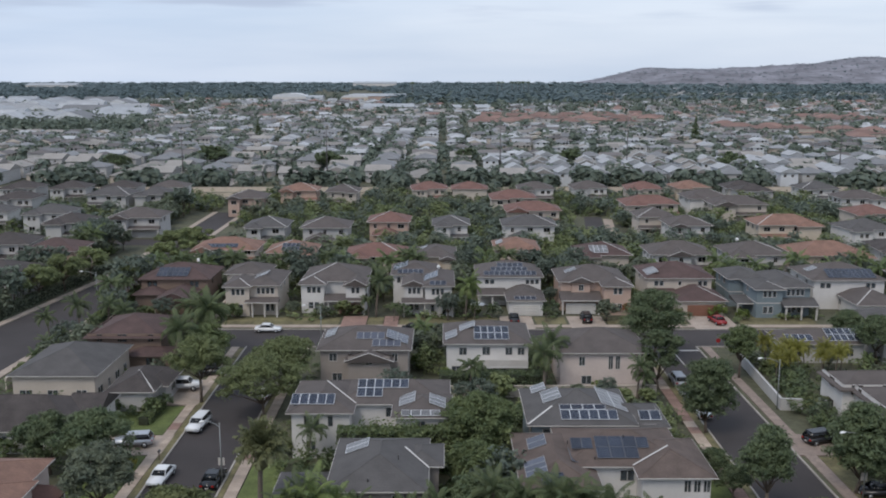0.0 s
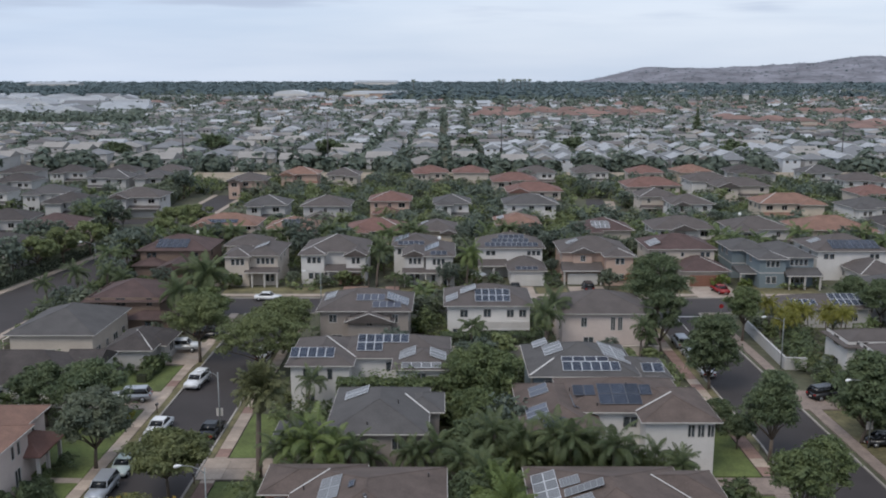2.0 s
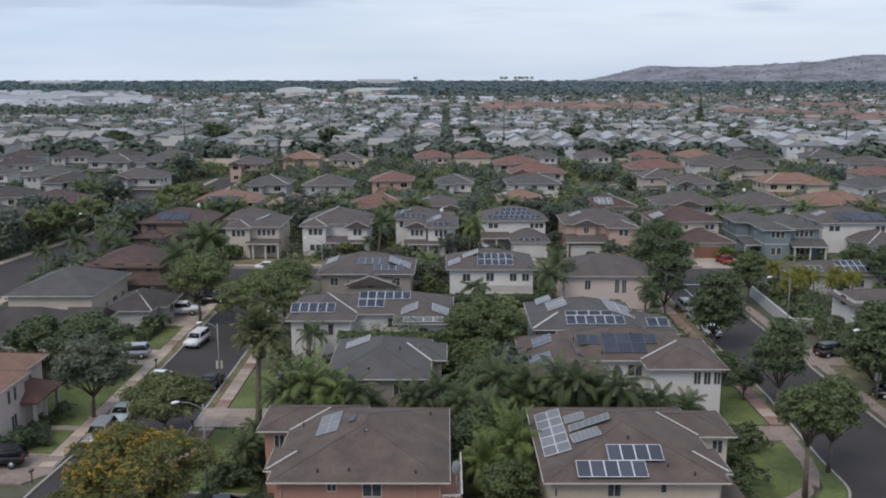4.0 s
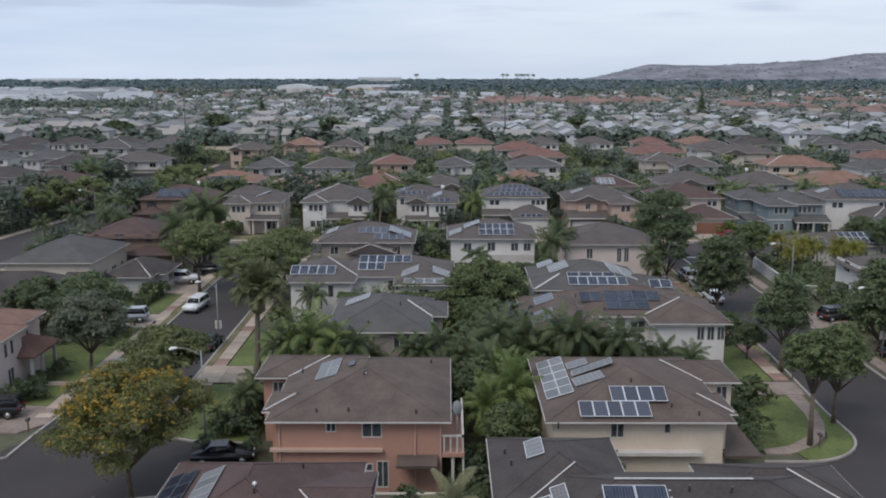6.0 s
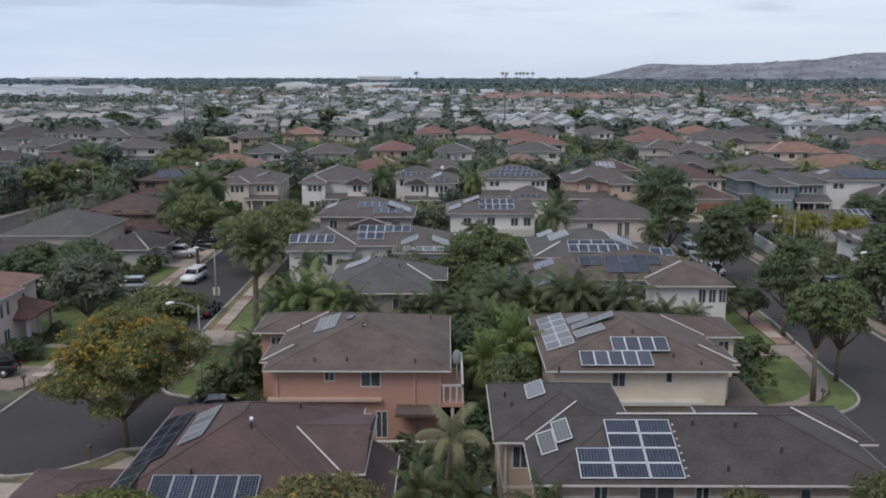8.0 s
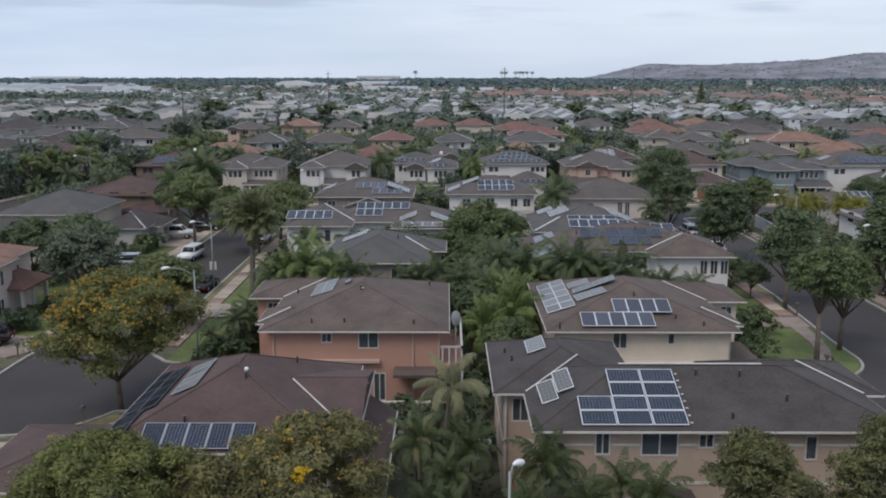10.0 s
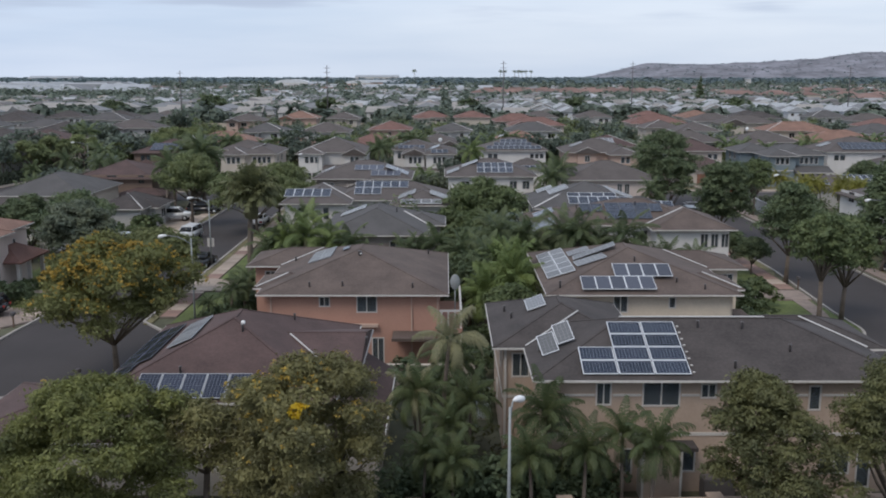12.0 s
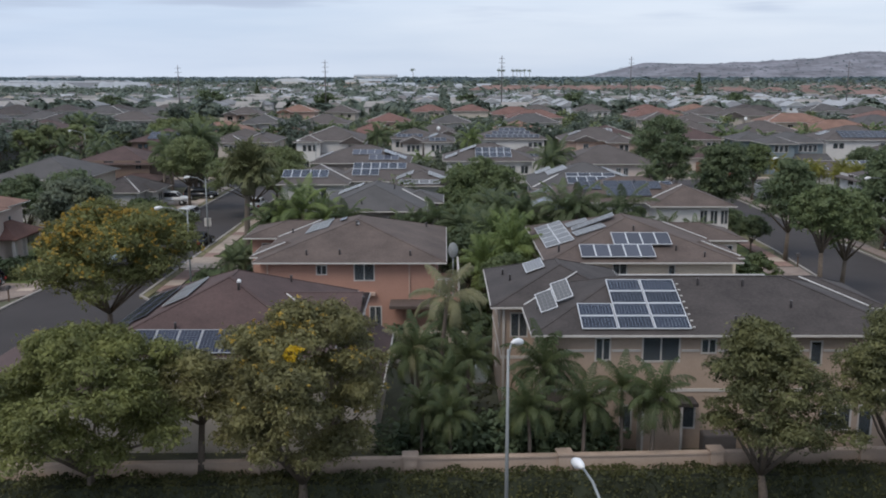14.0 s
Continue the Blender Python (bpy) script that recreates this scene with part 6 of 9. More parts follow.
def bush(x, y, key, leaf, rx, ry, rz, label, count=900, size=0.22, seed=1, turn=0, scale=1.0, group=""):
    ob = new("shrub", bush_mesh(key, rx, ry, rz, leaf, count, size, seed))
    ob.matrix_basis = Matrix.Translation((x, y, 0)) @ Matrix.Rotation(radians(turn), 4, "Z") @ Matrix.Scale(scale, 4)
    return tagged(ob, label, "shrub", group)


def hedge(x0, y0, x1, y1, wide, high, leaf, label, per=90, size=0.16, seed=1, z=0.0):
    """A clipped hedge: leaves all over a solid core, dark to stand for inner shade."""
    rng = np.random.default_rng(seed)
    a, b = np.array((x0, y0, 0.0)), np.array((x1, y1, 0.0))
    long = np.linalg.norm(b - a)
    way = (b - a) / long
    side = np.array((-way[1], way[0], 0))
    n = int(long * per)
    u = rng.random(n) * long
    face = rng.random(n)
    wob = 0.09 * np.sin(u * 1.9) + 0.07 * np.sin(u * 4.3 + 1) + 0.05 * rng.normal(size=n)
    top = face < 0.45
    v = np.where(top, rng.uniform(-wide / 2, wide / 2, n), np.where(rng.random(n) < 0.5, -1, 1) * (wide / 2 + wob))
    h = np.where(top, high + wob, rng.uniform(0.05, high, n))
    p = a + way * u[:, None] + side * v[:, None] + np.array((0, 0, 1)) * (h + z)[:, None]
    nn = rng.normal(size=(n, 3))
    nn /= np.linalg.norm(nn, axis=1)[:, None]
    t = np.cross(nn, rng.normal(size=(n, 3)))
    t /= np.linalg.norm(t, axis=1)[:, None]
    w = np.cross(nn, t)
    s = size * (0.6 + 0.8 * rng.random(n))[:, None]
    ob = root("hedge", *((a + b) / 2)[:2], label, "hedge")
    o = np.array(((a + b) / 2)[:3])
    verts = np.stack([p - t * s * 0.6, p - w * s * 0.36, p + t * s * 0.6, p + w * s * 0.36], 1).reshape(-1, 3) - o
    link_mesh("foliage", loose_quads("foliage", verts, LEAF[leaf]), ob)
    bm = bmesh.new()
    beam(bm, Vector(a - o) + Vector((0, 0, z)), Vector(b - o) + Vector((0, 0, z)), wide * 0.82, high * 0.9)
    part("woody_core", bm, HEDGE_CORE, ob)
    return ob


# Near-black green: shade between the leaves put into the core's colour.
HEDGE_CORE = surface("hedge_inner_shade", (0.034, 0.040, 0.022), 0.6, 1.4, 0.95, 6.0, 0.8, 0.3)

# trees along the avenue, outside the garden wall
plant("tree", tree_meshes("avenue_a", 8.3, 4.7, 1.6, "avenue", 72000, 0.13, 1, 54, 4, 5, 3.5, 0.12, (0.4, 0), -0.7, 0.75, 1.0), -14.2, 35.6, "broad dense green tree by the avenue wall", "tree")
blooming = plant("tree", tree_meshes("avenue_b", 9.7, 3.75, 1.2, "dusty", 66000, 0.125, 2, 60, 4, 150, 4.3, 0.15, (0.3, 0), -0.85, 0.75, 0.88), -5.6, 35.6, "spreading tree with yellow blossom by the wall", "tree", 0)
bunch = [(0.15, -2.95, 7.6), (0.4, -2.95, 7.7), (0.25, -3.0, 7.45)]
link_mesh("blossom", leaf_cloud("blossom", bunch, [(0.2, 0.2, 0.2)] * 3, 190, 0.13, GILT, np.random.default_rng(6), 0.4), blooming, "bright yellow bunch of flowers")
plant("tree", tree_meshes("avenue_slim", 6.4, 1.7, 3.2, "dusty", 9000, 0.13, 44, 26, 2, 0, 1.7, 0.1, (0, 0), -0.6, 0.75, 0.7), -10.1, 36.9, "slim tree with a dark straight trunk by the wall", "tree")
plant("tree", tree_meshes("avenue_c", 8.8, 2.6, 1.2, "umbra", 44000, 0.115, 3, 60, 3, 0, 3.7, 0.45, (-0.7, 0), -0.85, 0.75, 0.68), 13.4, 36.2, "leaning olive-leaved tree before the tan house", "tree")
plant("tree", tree_meshes("avenue_d", 8.8, 2.7, 1.6, "umbra", 34000, 0.12, 4, 46, 3, 0, 3.3, 0.2, (0, 0), -0.6, 0.75, 0.75), 19.0, 36.6, "olive-leaved street tree near the avenue", "tree", 70)
# flowering tree on the street corner
plant("tree", tree_meshes("corner_bloom", 9.9, 4.9, 2.2, "bloom", 56000, 0.16, 5, 62, 4, 1150, 3.8, 0.0, (0, 0), -0.7, 0.9, 1.1), -21.8, 59.3, "wide tree covered in yellow-orange blossom on the corner", "tree")
plant("tree", tree_meshes("round_olive", 6.8, 3.7, 2.0, "olive", 20535, 0.24, 6, 46, 3, 0, None, 0.08, (0.2, 0.1), -0.65, 0.75, 0.94), -25.5, 79.5, "round olive-green tree at the kerb", "tree")
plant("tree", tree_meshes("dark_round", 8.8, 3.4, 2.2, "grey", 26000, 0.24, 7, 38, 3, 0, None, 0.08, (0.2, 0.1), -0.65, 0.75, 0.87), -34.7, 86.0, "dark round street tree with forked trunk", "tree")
plant("tree", tree_meshes("street_a", 10.0, 3.6, 3.4, "light", 19000, 0.22, 8, 46, 3, 0, None, 0.1, (0.3, 0), -0.6, 0.75, 0.95), -33.3, 120.6, "rounded street tree beside a driveway", "tree")
plant("tree", tree_meshes("street_b", 8.8, 5.4, 2.0, "light", 27000, 0.22, 9, 76, 3, 0, None, 0.1, (0.3, 0), -0.6, 0.75, 0.95), -23.6, 114.8, "large light-green tree over the side street", "tree")
plant("tree", tree_meshes("street_c", 8.8, 4.8, 2.0, "light", 24000, 0.22, 10, 68, 3, 0, None, 0.1, (0.3, 0), -0.6, 0.75, 0.95), -22.6, 124.6, "spreading tree beside the third row of houses", "tree")
# trees of the east side street
EAST = "street trees of the east side street"
plant("tree", tree_meshes("east_a", 9.9, 2.2, 4.4, "mid", 12000, 0.2, 11, 29, 3, 0, None, 0.08, (0.2, 0.1), -0.65, 0.75, 0.77), 28.6, 68.6, "slender forked tree on the corner lawn", "tree", 0, 1, EAST)
plant("tree", tree_meshes("east_b", 9.3, 2.0, 2.8, "mid", 13000, 0.2, 12, 34, 3, 0, None, 0.15, (0.2, 0.1), -0.75, 0.75, 0.8), 32.4, 73.4, "bright green street tree at the kerb", "tree", 0, 1, EAST)
plant("tree", tree_meshes("east_c", 10.6, 2.0, 2.8, "deep", 19000, 0.2, 13, 46, 3, 0, None, 0.25, (0.2, 0.1), -0.8, 0.75, 0.85), 32.9, 87.2, "dark street tree beside the reddish pavement", "tree", 0, 1, EAST)
plant("tree", tree_meshes("east_d", 10.4, 3.0, 1.6, "deep", 24000, 0.24, 14, 58, 3, 0, None, 0.15, (0.2, 0.1), -0.85, 0.75, 1.04), 33.2, 109.7, "tall dark tree by parked cars", "tree", 0, 1, EAST)
plant("tree", tree_meshes("east_e", 10.8, 2.7, 1.6, "deep", 24000, 0.24, 15, 54, 3, 0, None, 0.25, (0.2, 0.1), -0.85, 0.75, 0.98), 44.6, 92.6, "dense dark tree beside the lamp post", "tree", 0, 1, EAST)
plant("tree", tree_meshes("east_f", 8.6, 2.6, 2.6, "mid", 10147, 0.24, 16, 30, 3, 0, None, 0.08, (0.2, 0.1), -0.65, 0.75, 0.78), 37.9 + 6.2, 131.0, "leafy tree at the cross street corner", "tree", 0, 1, EAST)
plant("tree", tree_meshes("east_g", 12.5, 5.2, 2.4, "deep", 24000, 0.24, 17, 75, 3, 0, None, 0.08, (0.2, 0.1), -0.65, 0.75, 1.15), 33.0, 139.0, "tall dark broad tree near the cross street", "tree", 0, 1, EAST)
plant("tree", tree_meshes("east_h", 9.5, 2.9, 1.2, "deep", 12085, 0.24, 18, 34, 3, 0, None, 0.08, (0.2, 0.1), -0.65, 0.75, 0.83), 31.0, 126.5, "columnar dark tree beside the cream house", "tree", 0, 1, EAST)
# the planting between the two columns of houses
plant("tree", tree_meshes("mid_a", 9.2, 4.6, 1.6, "mid", 24000, 0.24, 19, 62, 3, 0, None, 0.08, (0.2, 0.1), -0.65, 0.75, 1.06), 4.2, 99.5, "dense dark green tree between two houses", "tree")
plant("tree", tree_meshes("mid_b", 7.0, 3.4, 1.4, "mid", 17339, 0.24, 20, 41, 3, 0, None, 0.08, (0.2, 0.1), -0.65, 0.75, 0.9), 3.5, 90.5, "leafy garden tree between two houses", "tree")
plant("tree", tree_meshes("mid_c", 6.6, 2.8, 1.4, "deep", 11425, 0.24, 21, 33, 3, 0, None, 0.08, (0.2, 0.1), -0.65, 0.75, 0.81), 3.2, 83.0, "dark garden tree behind palms", "tree")
plant("tree", tree_meshes("mid_d", 6.0, 3.2, 1.2, "mid", 15360, 0.24, 22, 38, 3, 0, None, 0.08, (0.2, 0.1), -0.65, 0.75, 0.87), 4.5, 108.0, "rounded dark garden tree", "tree", 20)
plant("tree", tree_meshes("mid_e", 6.2, 2.6, 1.4, "deep", 10147, 0.2, 23, 30, 3, 0, None, 0.08, (0.2, 0.1), -0.65, 0.75, 0.78), 2.0, 71.5, "dark garden tree beside the salmon house", "tree", 10)
plant("tree", tree_meshes("mid_f", 5.6, 2.3, 1.2, "mid", 8340, 0.2, 24, 27, 3, 0, None, 0.08, (0.2, 0.1), -0.65, 0.75, 0.74), 4.6, 63.5, "leafy tree between two houses", "tree", 50)
plant("tree", tree_meshes("mid_d", 6.0, 3.2, 1.2, "mid", 15360, 0.24, 22, 38, 3, 0, None, 0.08, (0.2, 0.1), -0.65, 0.75, 0.87), -3.5, 97.8, "rounded dark tree before a white house", "tree", 140, 0.9)
plant("tree", tree_meshes("west_a", 8.0, 3.6, 2.2, "deep", 19440, 0.24, 25, 44, 3, 0, None, 0.08, (0.2, 0.1), -0.65, 0.75, 0.92), -39.5, 97.0, "dark leafy tree beside a low house", "tree", 0)
plant("tree", tree_meshes("west_b", 7.5, 3.4, 2.2, "mid", 17339, 0.24, 26, 41, 3, 0, None, 0.08, (0.2, 0.1), -0.65, 0.75, 0.9), -36.2, 135.5, "green tree by the corner drive", "tree", 0)
plant("tree", tree_meshes("east_i", 9.5, 4.2, 2.4, "deep", 24000, 0.24, 27, 54, 3, 0, None, 0.08, (0.2, 0.1), -0.65, 0.75, 1.01), 54.0, 96.0, "large dark tree beside a white house", "tree", 0)
plant("tree", tree_meshes("east_j", 9.0, 3.8, 2.4, "mid", 21660, 0.24, 28, 47, 3, 0, None, 0.08, (0.2, 0.1), -0.65, 0.75, 0.95), 47.5, 82.0, "broad green tree east of the street", "tree", 0)
for x, y, k in ((68.0, 138.2, 0.85), (67.2, 147.0, 0.70)):
    plant("tree", tree_meshes("east_i", 9.5, 4.2, 2.4, "deep", 24000, 0.24, 27, 54, 3, 0, None, 0.08, (0.2, 0.1), -0.65, 0.75, 1.01), x, y, "dark garden tree before a white house", "tree", x * 7, k)
plant("tree", tree_meshes("east_l", 6.5, 2.8, 1.8, "deep", 11425, 0.24, 30, 33, 3, 0, None, 0.08, (0.2, 0.1), -0.65, 0.75, 0.81), 30.8, 91.0, "small dark tree beside the pavement", "tree", 0, 0.6)
plant("tree", tree_meshes("east_l", 6.5, 2.8, 1.8, "deep", 11425, 0.24, 30, 33, 3, 0, None, 0.08, (0.2, 0.1), -0.65, 0.75, 0.81), 30.2, 95.6, "small dark tree before a white wall", "tree", 140, 0.62)
plant("tree", tree_meshes("west_d", 7.6, 3.6, 1.4, "deep", 20000, 0.24, 42, 40, 3, 0, None, 0.0, (0, 0), -0.6, 0.75, 0.85), -44.5, 97.5, "grey-green tree before a charcoal roof", "tree", 0)
FAN = palm_meshes("fan", 9.2, 2.9, 72, "palmdry", 31, 0.6, 0.5, 0.3, 0.24, 1.3, 16, 44, 0.5, 0.26)
plant("fan_palm", FAN, -17.9, 83.6, "tall fan palm with a skirt of dry fronds", "palm", 0, 1, "", 0, PALM_PARTS)
COCO = palm_meshes("coco", 5.2, 2.9, 18, "palmdeep", 32, 1.3, 0.1, 0.6, 0.14, 1.2, 36, 0, 0.9, 0.18)
COCO_LIGHT = palm_meshes("coco_light", 4.8, 3.0, 17, "palmlight", 33, 1.4, 0.1, 0.5, 0.13, 1.3, 38, 0, 0.9, 0.18)
ARECA = palm_meshes("areca", 3.6, 3.0, 36, "palmlight", 38, 1.15, 0.3, 0.3, 0.12, 1.5, 34, 0, 1.0, 0.19)
PALE = palm_meshes("pale", 6.2, 2.5, 12, "straw", 34, 1.35, 0.1, 0.4, 0.1, 1.3, 50, 0, 1.1, 0.18)
MANILA = palm_meshes("manila", 3.75, 2.0, 24, "manila", 35, 1.35, 0.15, 0.2, 0.085, 1.25, 36, 0, 1.0, 0.2)
MANILA_DEEP = palm_meshes("manila_deep", 4.0, 2.0, 20, "manila", 36, 1.35, 0.15, 0.25, 0.08, 1.25, 34, 0, 1.0, 0.2)
GOLD = palm_meshes("gold", 4.4, 2.0, 30, "gold", 37, 1.15, 0.6, 0.4, 0.09, 1.15, 30)
GP = "palms beside the avenue wall"
for x, y, s, t, m in ((9.1, 38.2, 1.05, 0, MANILA), (6.2, 38.3, 0.95, 60, MANILA), (4.85, 40.4, 1.2, 130, MANILA), (3.9, 38.3, 0.92, 200, MANILA), (0.4, 38.4, 0.85, 250, MANILA), (-0.9, 39.2, 0.8, 300, MANILA_DEEP), (8.1, 39.5, 0.95, 80, MANILA_DEEP)):
    plant("palm", m, x, y, "short green feather palm beside the avenue wall", "palm", t, s, GP, 0, PALM_PARTS)
GP = "palms in the side gardens"
plant("palm", PALE, -0.1, 45.4, "tall palm with pale straw-coloured arching fronds", "palm", 0, 1.06, GP, 0, PALM_PARTS)
plant("palm", PALE, -1.3, 43.4, "palm with pale drooping fronds in a side garden", "palm", 110, 0.72, GP, 0, PALM_PARTS)
for x, y, s, t, m in ((-1.0, 43.2, 1.1, 120, MANILA_DEEP), (1.3, 43.4, 1.0, 60, MANILA_DEEP), (0.9, 48.4, 1.15, 200, MANILA_DEEP), (0.1, 41.4, 0.9, 300, MANILA_DEEP)):
    plant("palm", m, x, y, "dark green arching palm in a side garden", "palm", t, s, GP, 0, PALM_PARTS)
for x, y, s, t, m in ((5.0, 68.6, 1.22, 0, ARECA), (3.2, 67.0, 0.95, 100, ARECA), (4.5, 71.6, 1.15, 220, ARECA), (3.2, 73.5, 1.0, 40, COCO), (2.2, 76.0, 1.0, 160, COCO)):
    plant("palm", m, x, y, "bushy light green palm between two roofs", "palm", t, s, GP, 0, PALM_PARTS)
GP = "palms before the blue-grey roof"
for x, y, s, t, m in ((-14.2, 79.0, 1.05, 0, COCO_LIGHT), (-12.0, 78.2, 1.25, 70, COCO_LIGHT), (-9.6, 78.6, 1.1, 140, COCO_LIGHT), (-13.0, 80.5, 1.1, 210, COCO), (-15.6, 80.0, 0.95, 300, COCO), (-10.6, 76.8, 0.85, 30, COCO_LIGHT), (-12.6, 77.2, 0.8, 190, COCO), (-8.2, 79.2, 1.0, 250, COCO), (-3.6, 79.2, 0.85, 30, COCO), (-6.6, 79.4, 0.75, 90, COCO), (-1.6, 78.8, 0.9, 160, COCO), (-0.2, 79.8, 1.0, 220, COCO), (-4.8, 77.6, 0.6, 10, COCO)):
    plant("palm", m, x, y, "feather palm with arching fronds before a house", "palm", t, s, GP, 0, PALM_PARTS)
GP = "palms along the back fence"
rngp = random.Random(8)
for k in range(30):
    plant("palm", (COCO, MANILA_DEEP, MANILA_DEEP)[k % 3], 4.6 + k * 0.6 + rngp.uniform(-0.3, 0.3), 78.6 + rngp.uniform(-1.4, 1.8), "dark green palm in a dense row along a fence", "palm", rngp.uniform(0, 360), rngp.uniform(0.8, 1.05) if k > 19 else rngp.uniform(0.95, 1.2), GP, 0, PALM_PARTS)
GP = "yellowing palms by the side street"
for x, y, s, t in ((51.8, 133.7, 1.0, 0), (53.1, 131.6, 1.0, 90), (54.6, 133.2, 0.9, 180), (48.6, 128.2, 0.85, 40), (51.0, 128.8, 0.9, 130), (57.3, 132.8, 1.0, 250), (58.2, 130.6, 0.95, 300), (59.8, 132.4, 0.9, 20), (50.0, 131.6, 0.9, 10), (56.0, 130.2, 0.85, 60), (49.2, 134.6, 1.1, 200)):
    plant("palm", GOLD, x, y, "golden-yellow palm beside the east street", "palm", t, s, GP, 0, PALM_PARTS)
GP = "garden palms"
for x, y, s, t, m in ((-15.5, 98.9, 0.9, 0, COCO), (11.5, 94.6, 0.75, 50, COCO), (17.8, 94.4, 0.75, 170, COCO), (-38.0, 141.0, 1.5, 0, COCO), (-36.4, 139.0, 1.6, 100, COCO), (-39.5, 144.0, 1.5, 200, COCO), (14.8, 126.5, 1.3, 0, COCO), (14.2, 122.4, 1.2, 80, COCO), (27.0, 121.5, 0.9, 30, COCO), (-12.5, 166.5, 1.3, 0, COCO), (-54.5, 150.0, 1.0, 0, COCO), (-58.0, 154.0, 1.0, 60, COCO), (-62.0, 152.0, 1.1, 120, COCO), (-66.0, 149.0, 0.9, 190, COCO), (4.2, 165.0, 1.3, 10, COCO_LIGHT), (-16.2, 74.8, 0.6, 90, COCO), (10.2, 56.9, 0.62, 0, COCO)):
    plant("palm", m, x, y, "green feather palm in a garden", "palm", t, s, GP, 0, PALM_PARTS)
# shrubs
for k in range(13):
    bush(-1.6 + k * 0.72, 39.6 + 0.8 * (k % 3), ("garden", "deep"), "deep", 1.3, 1.2, 1.1, "dark shrub behind the avenue wall", 1500, 0.17, 50, k * 61, 1.0 + 0.16 * (k % 4), "shrubs behind the wall")
for k, (x, y, s, leaf) in enumerate(((-2.6, 57.0, 1.1, "deep"), (-0.6, 56.0, 1.0, "deep"), (1.4, 57.5, 1.3, "mid"), (23.2, 68.4, 1.3, "deep"), (24.0, 70.6, 1.5, "mid"), (23.4, 72.6, 1.3, "mid"), (26.8, 78.2, 1.45, "mid"), (25.6, 77.2, 1.2, "deep"), (-37.8, 80.2, 1.0, "deep"), (-18.6, 67.6, 0.8, "deep"), (-14.9, 66.9, 0.75, "deep"), (-37.6, 86.2, 0.9, "deep"), (-38.1, 78.4, 1.2, "deep"),  (-38.5, 83.0, 0.8, "mid"), (-36.9, 79.0, 0.8, "deep"), (-40.0, 76.5, 1.2, "deep"), (-41.2, 72.5, 1.3, "mid"), (11.5, 58.2, 0.6, "mid"), (8.0, 57.6, 0.9, "deep"), (1.6, 62.0, 1.3, "deep"), (2.4, 64.0, 1.2, "mid"), (1.5, 54.0, 1.2, "deep"), (0.0, 52.5, 0.9, "mid"), (-2.0, 55.0, 1.0, "deep"), (3.6, 58.5, 1.2, "deep"), (-37.6, 118.0, 1.2, "deep"), (-39.0, 116.8, 1.0, "deep"))):
    bush(x, y, ("garden", leaf), leaf, 1.3, 1.2, 1.1, "leafy " + ("dark" if leaf == "deep" else "green") + " garden shrub beside a wall", 1500, 0.17, 50, k * 47, s, "garden shrubs")
hedge(-17.5, 114.6, 0.5, 113.9, 1.6, 2.6, "deep", "tall dark hedge behind a white house", 260, 0.26, 3)
hedge(-12.0, 98.4, 3.0, 98.6, 2.2, 5.0, "mid", "tall dense hedge before a white house", 460, 0.24, 4)
hedge(9.5, 112.2, 26, 112.4, 1.6, 2.6, "deep", "dark clipped back garden hedge", 220, 0.26, 5)
hedge(-0.5, 124.4, 14, 124.8, 2.4, 3.0, "deep", "bushy hedge under a white balcony", 260, 0.26, 6)
hedge(-38.6, 112.0, -38.2, 118.6, 1.4, 1.2, "mid", "low green garden hedge by a drive", 200, 0.2, 7)
hedge(-20.0, 35.55, 24.0, 37.4, 1.1, 1.25, "hedge", "clipped dark hedge along the avenue wall", 520, 0.12, 8)

# planting beside the salmon house and details of the gardens
for k, (x, y, sc) in enumerate(((-18.9, 70.3, 0.8), (-17.5, 70.3, 1.1), (-16.3, 70.6, 1.1), (-17.2, 74.8, 1.2), (-18.4, 71.6, 0.9), (-15.9, 73.6, 1.2), (-16.4, 72.2, 1.2), (-16.2, 76.4, 1.0))):
    bush(x, y, ("garden", "deep"), "deep", 1.3, 1.2, 1.1, "dark shrub on the lawn beside the salmon house", 1500, 0.17, 50, k * 77, sc, "shrubs beside the salmon house")
for k, (x, y, sc) in enumerate(((-16.9, 70.9, 0.62), (-15.8, 71.6, 0.62), (-18.2, 70.4, 0.42))):
    plant("palm", COCO, x, y, "short dark palm beside the salmon house", "palm", k * 100, sc, "palms beside the salmon house", 0, PALM_PARTS)
bush(34.3, 168.0, "rust", "rust", 1.3, 1.2, 1.2, "orange-brown shrub before the pink house", 700, 0.25, 91, 0, 1.2)
bush(6.9, 40.6, "rust", "rust", 1.3, 1.2, 1.2, "reddish shrub behind the avenue wall", 700, 0.25, 91, 70, 0.7)
bush(-36.0, 99.0, "gilt", "gold", 1.3, 1.2, 0.8, "yellow-green clipped shrub at the lawn's end", 900, 0.2, 92, 0, 0.8)
for x, y, sc, t in ((-40.3, 132.6, 1.35, 0), (-39.6, 134.8, 1.25, 130), (-60.5, 130, 0.7, 40), (-61.0, 136, 0.75, 90), (-60.4, 142, 0.7, 200), (-59.8, 150, 0.7, 20)):
    plant("palm", COCO, x, y, "feather palm beside a low dark house", "palm", t, sc, "palms by the low houses", 0, PALM_PARTS)
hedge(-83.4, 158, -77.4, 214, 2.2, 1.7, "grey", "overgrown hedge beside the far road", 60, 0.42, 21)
hedge(-63.0, 161, -63.0, 238, 1.6, 1.5, "mid", "rough hedge between the far road and gardens", 60, 0.42, 22)


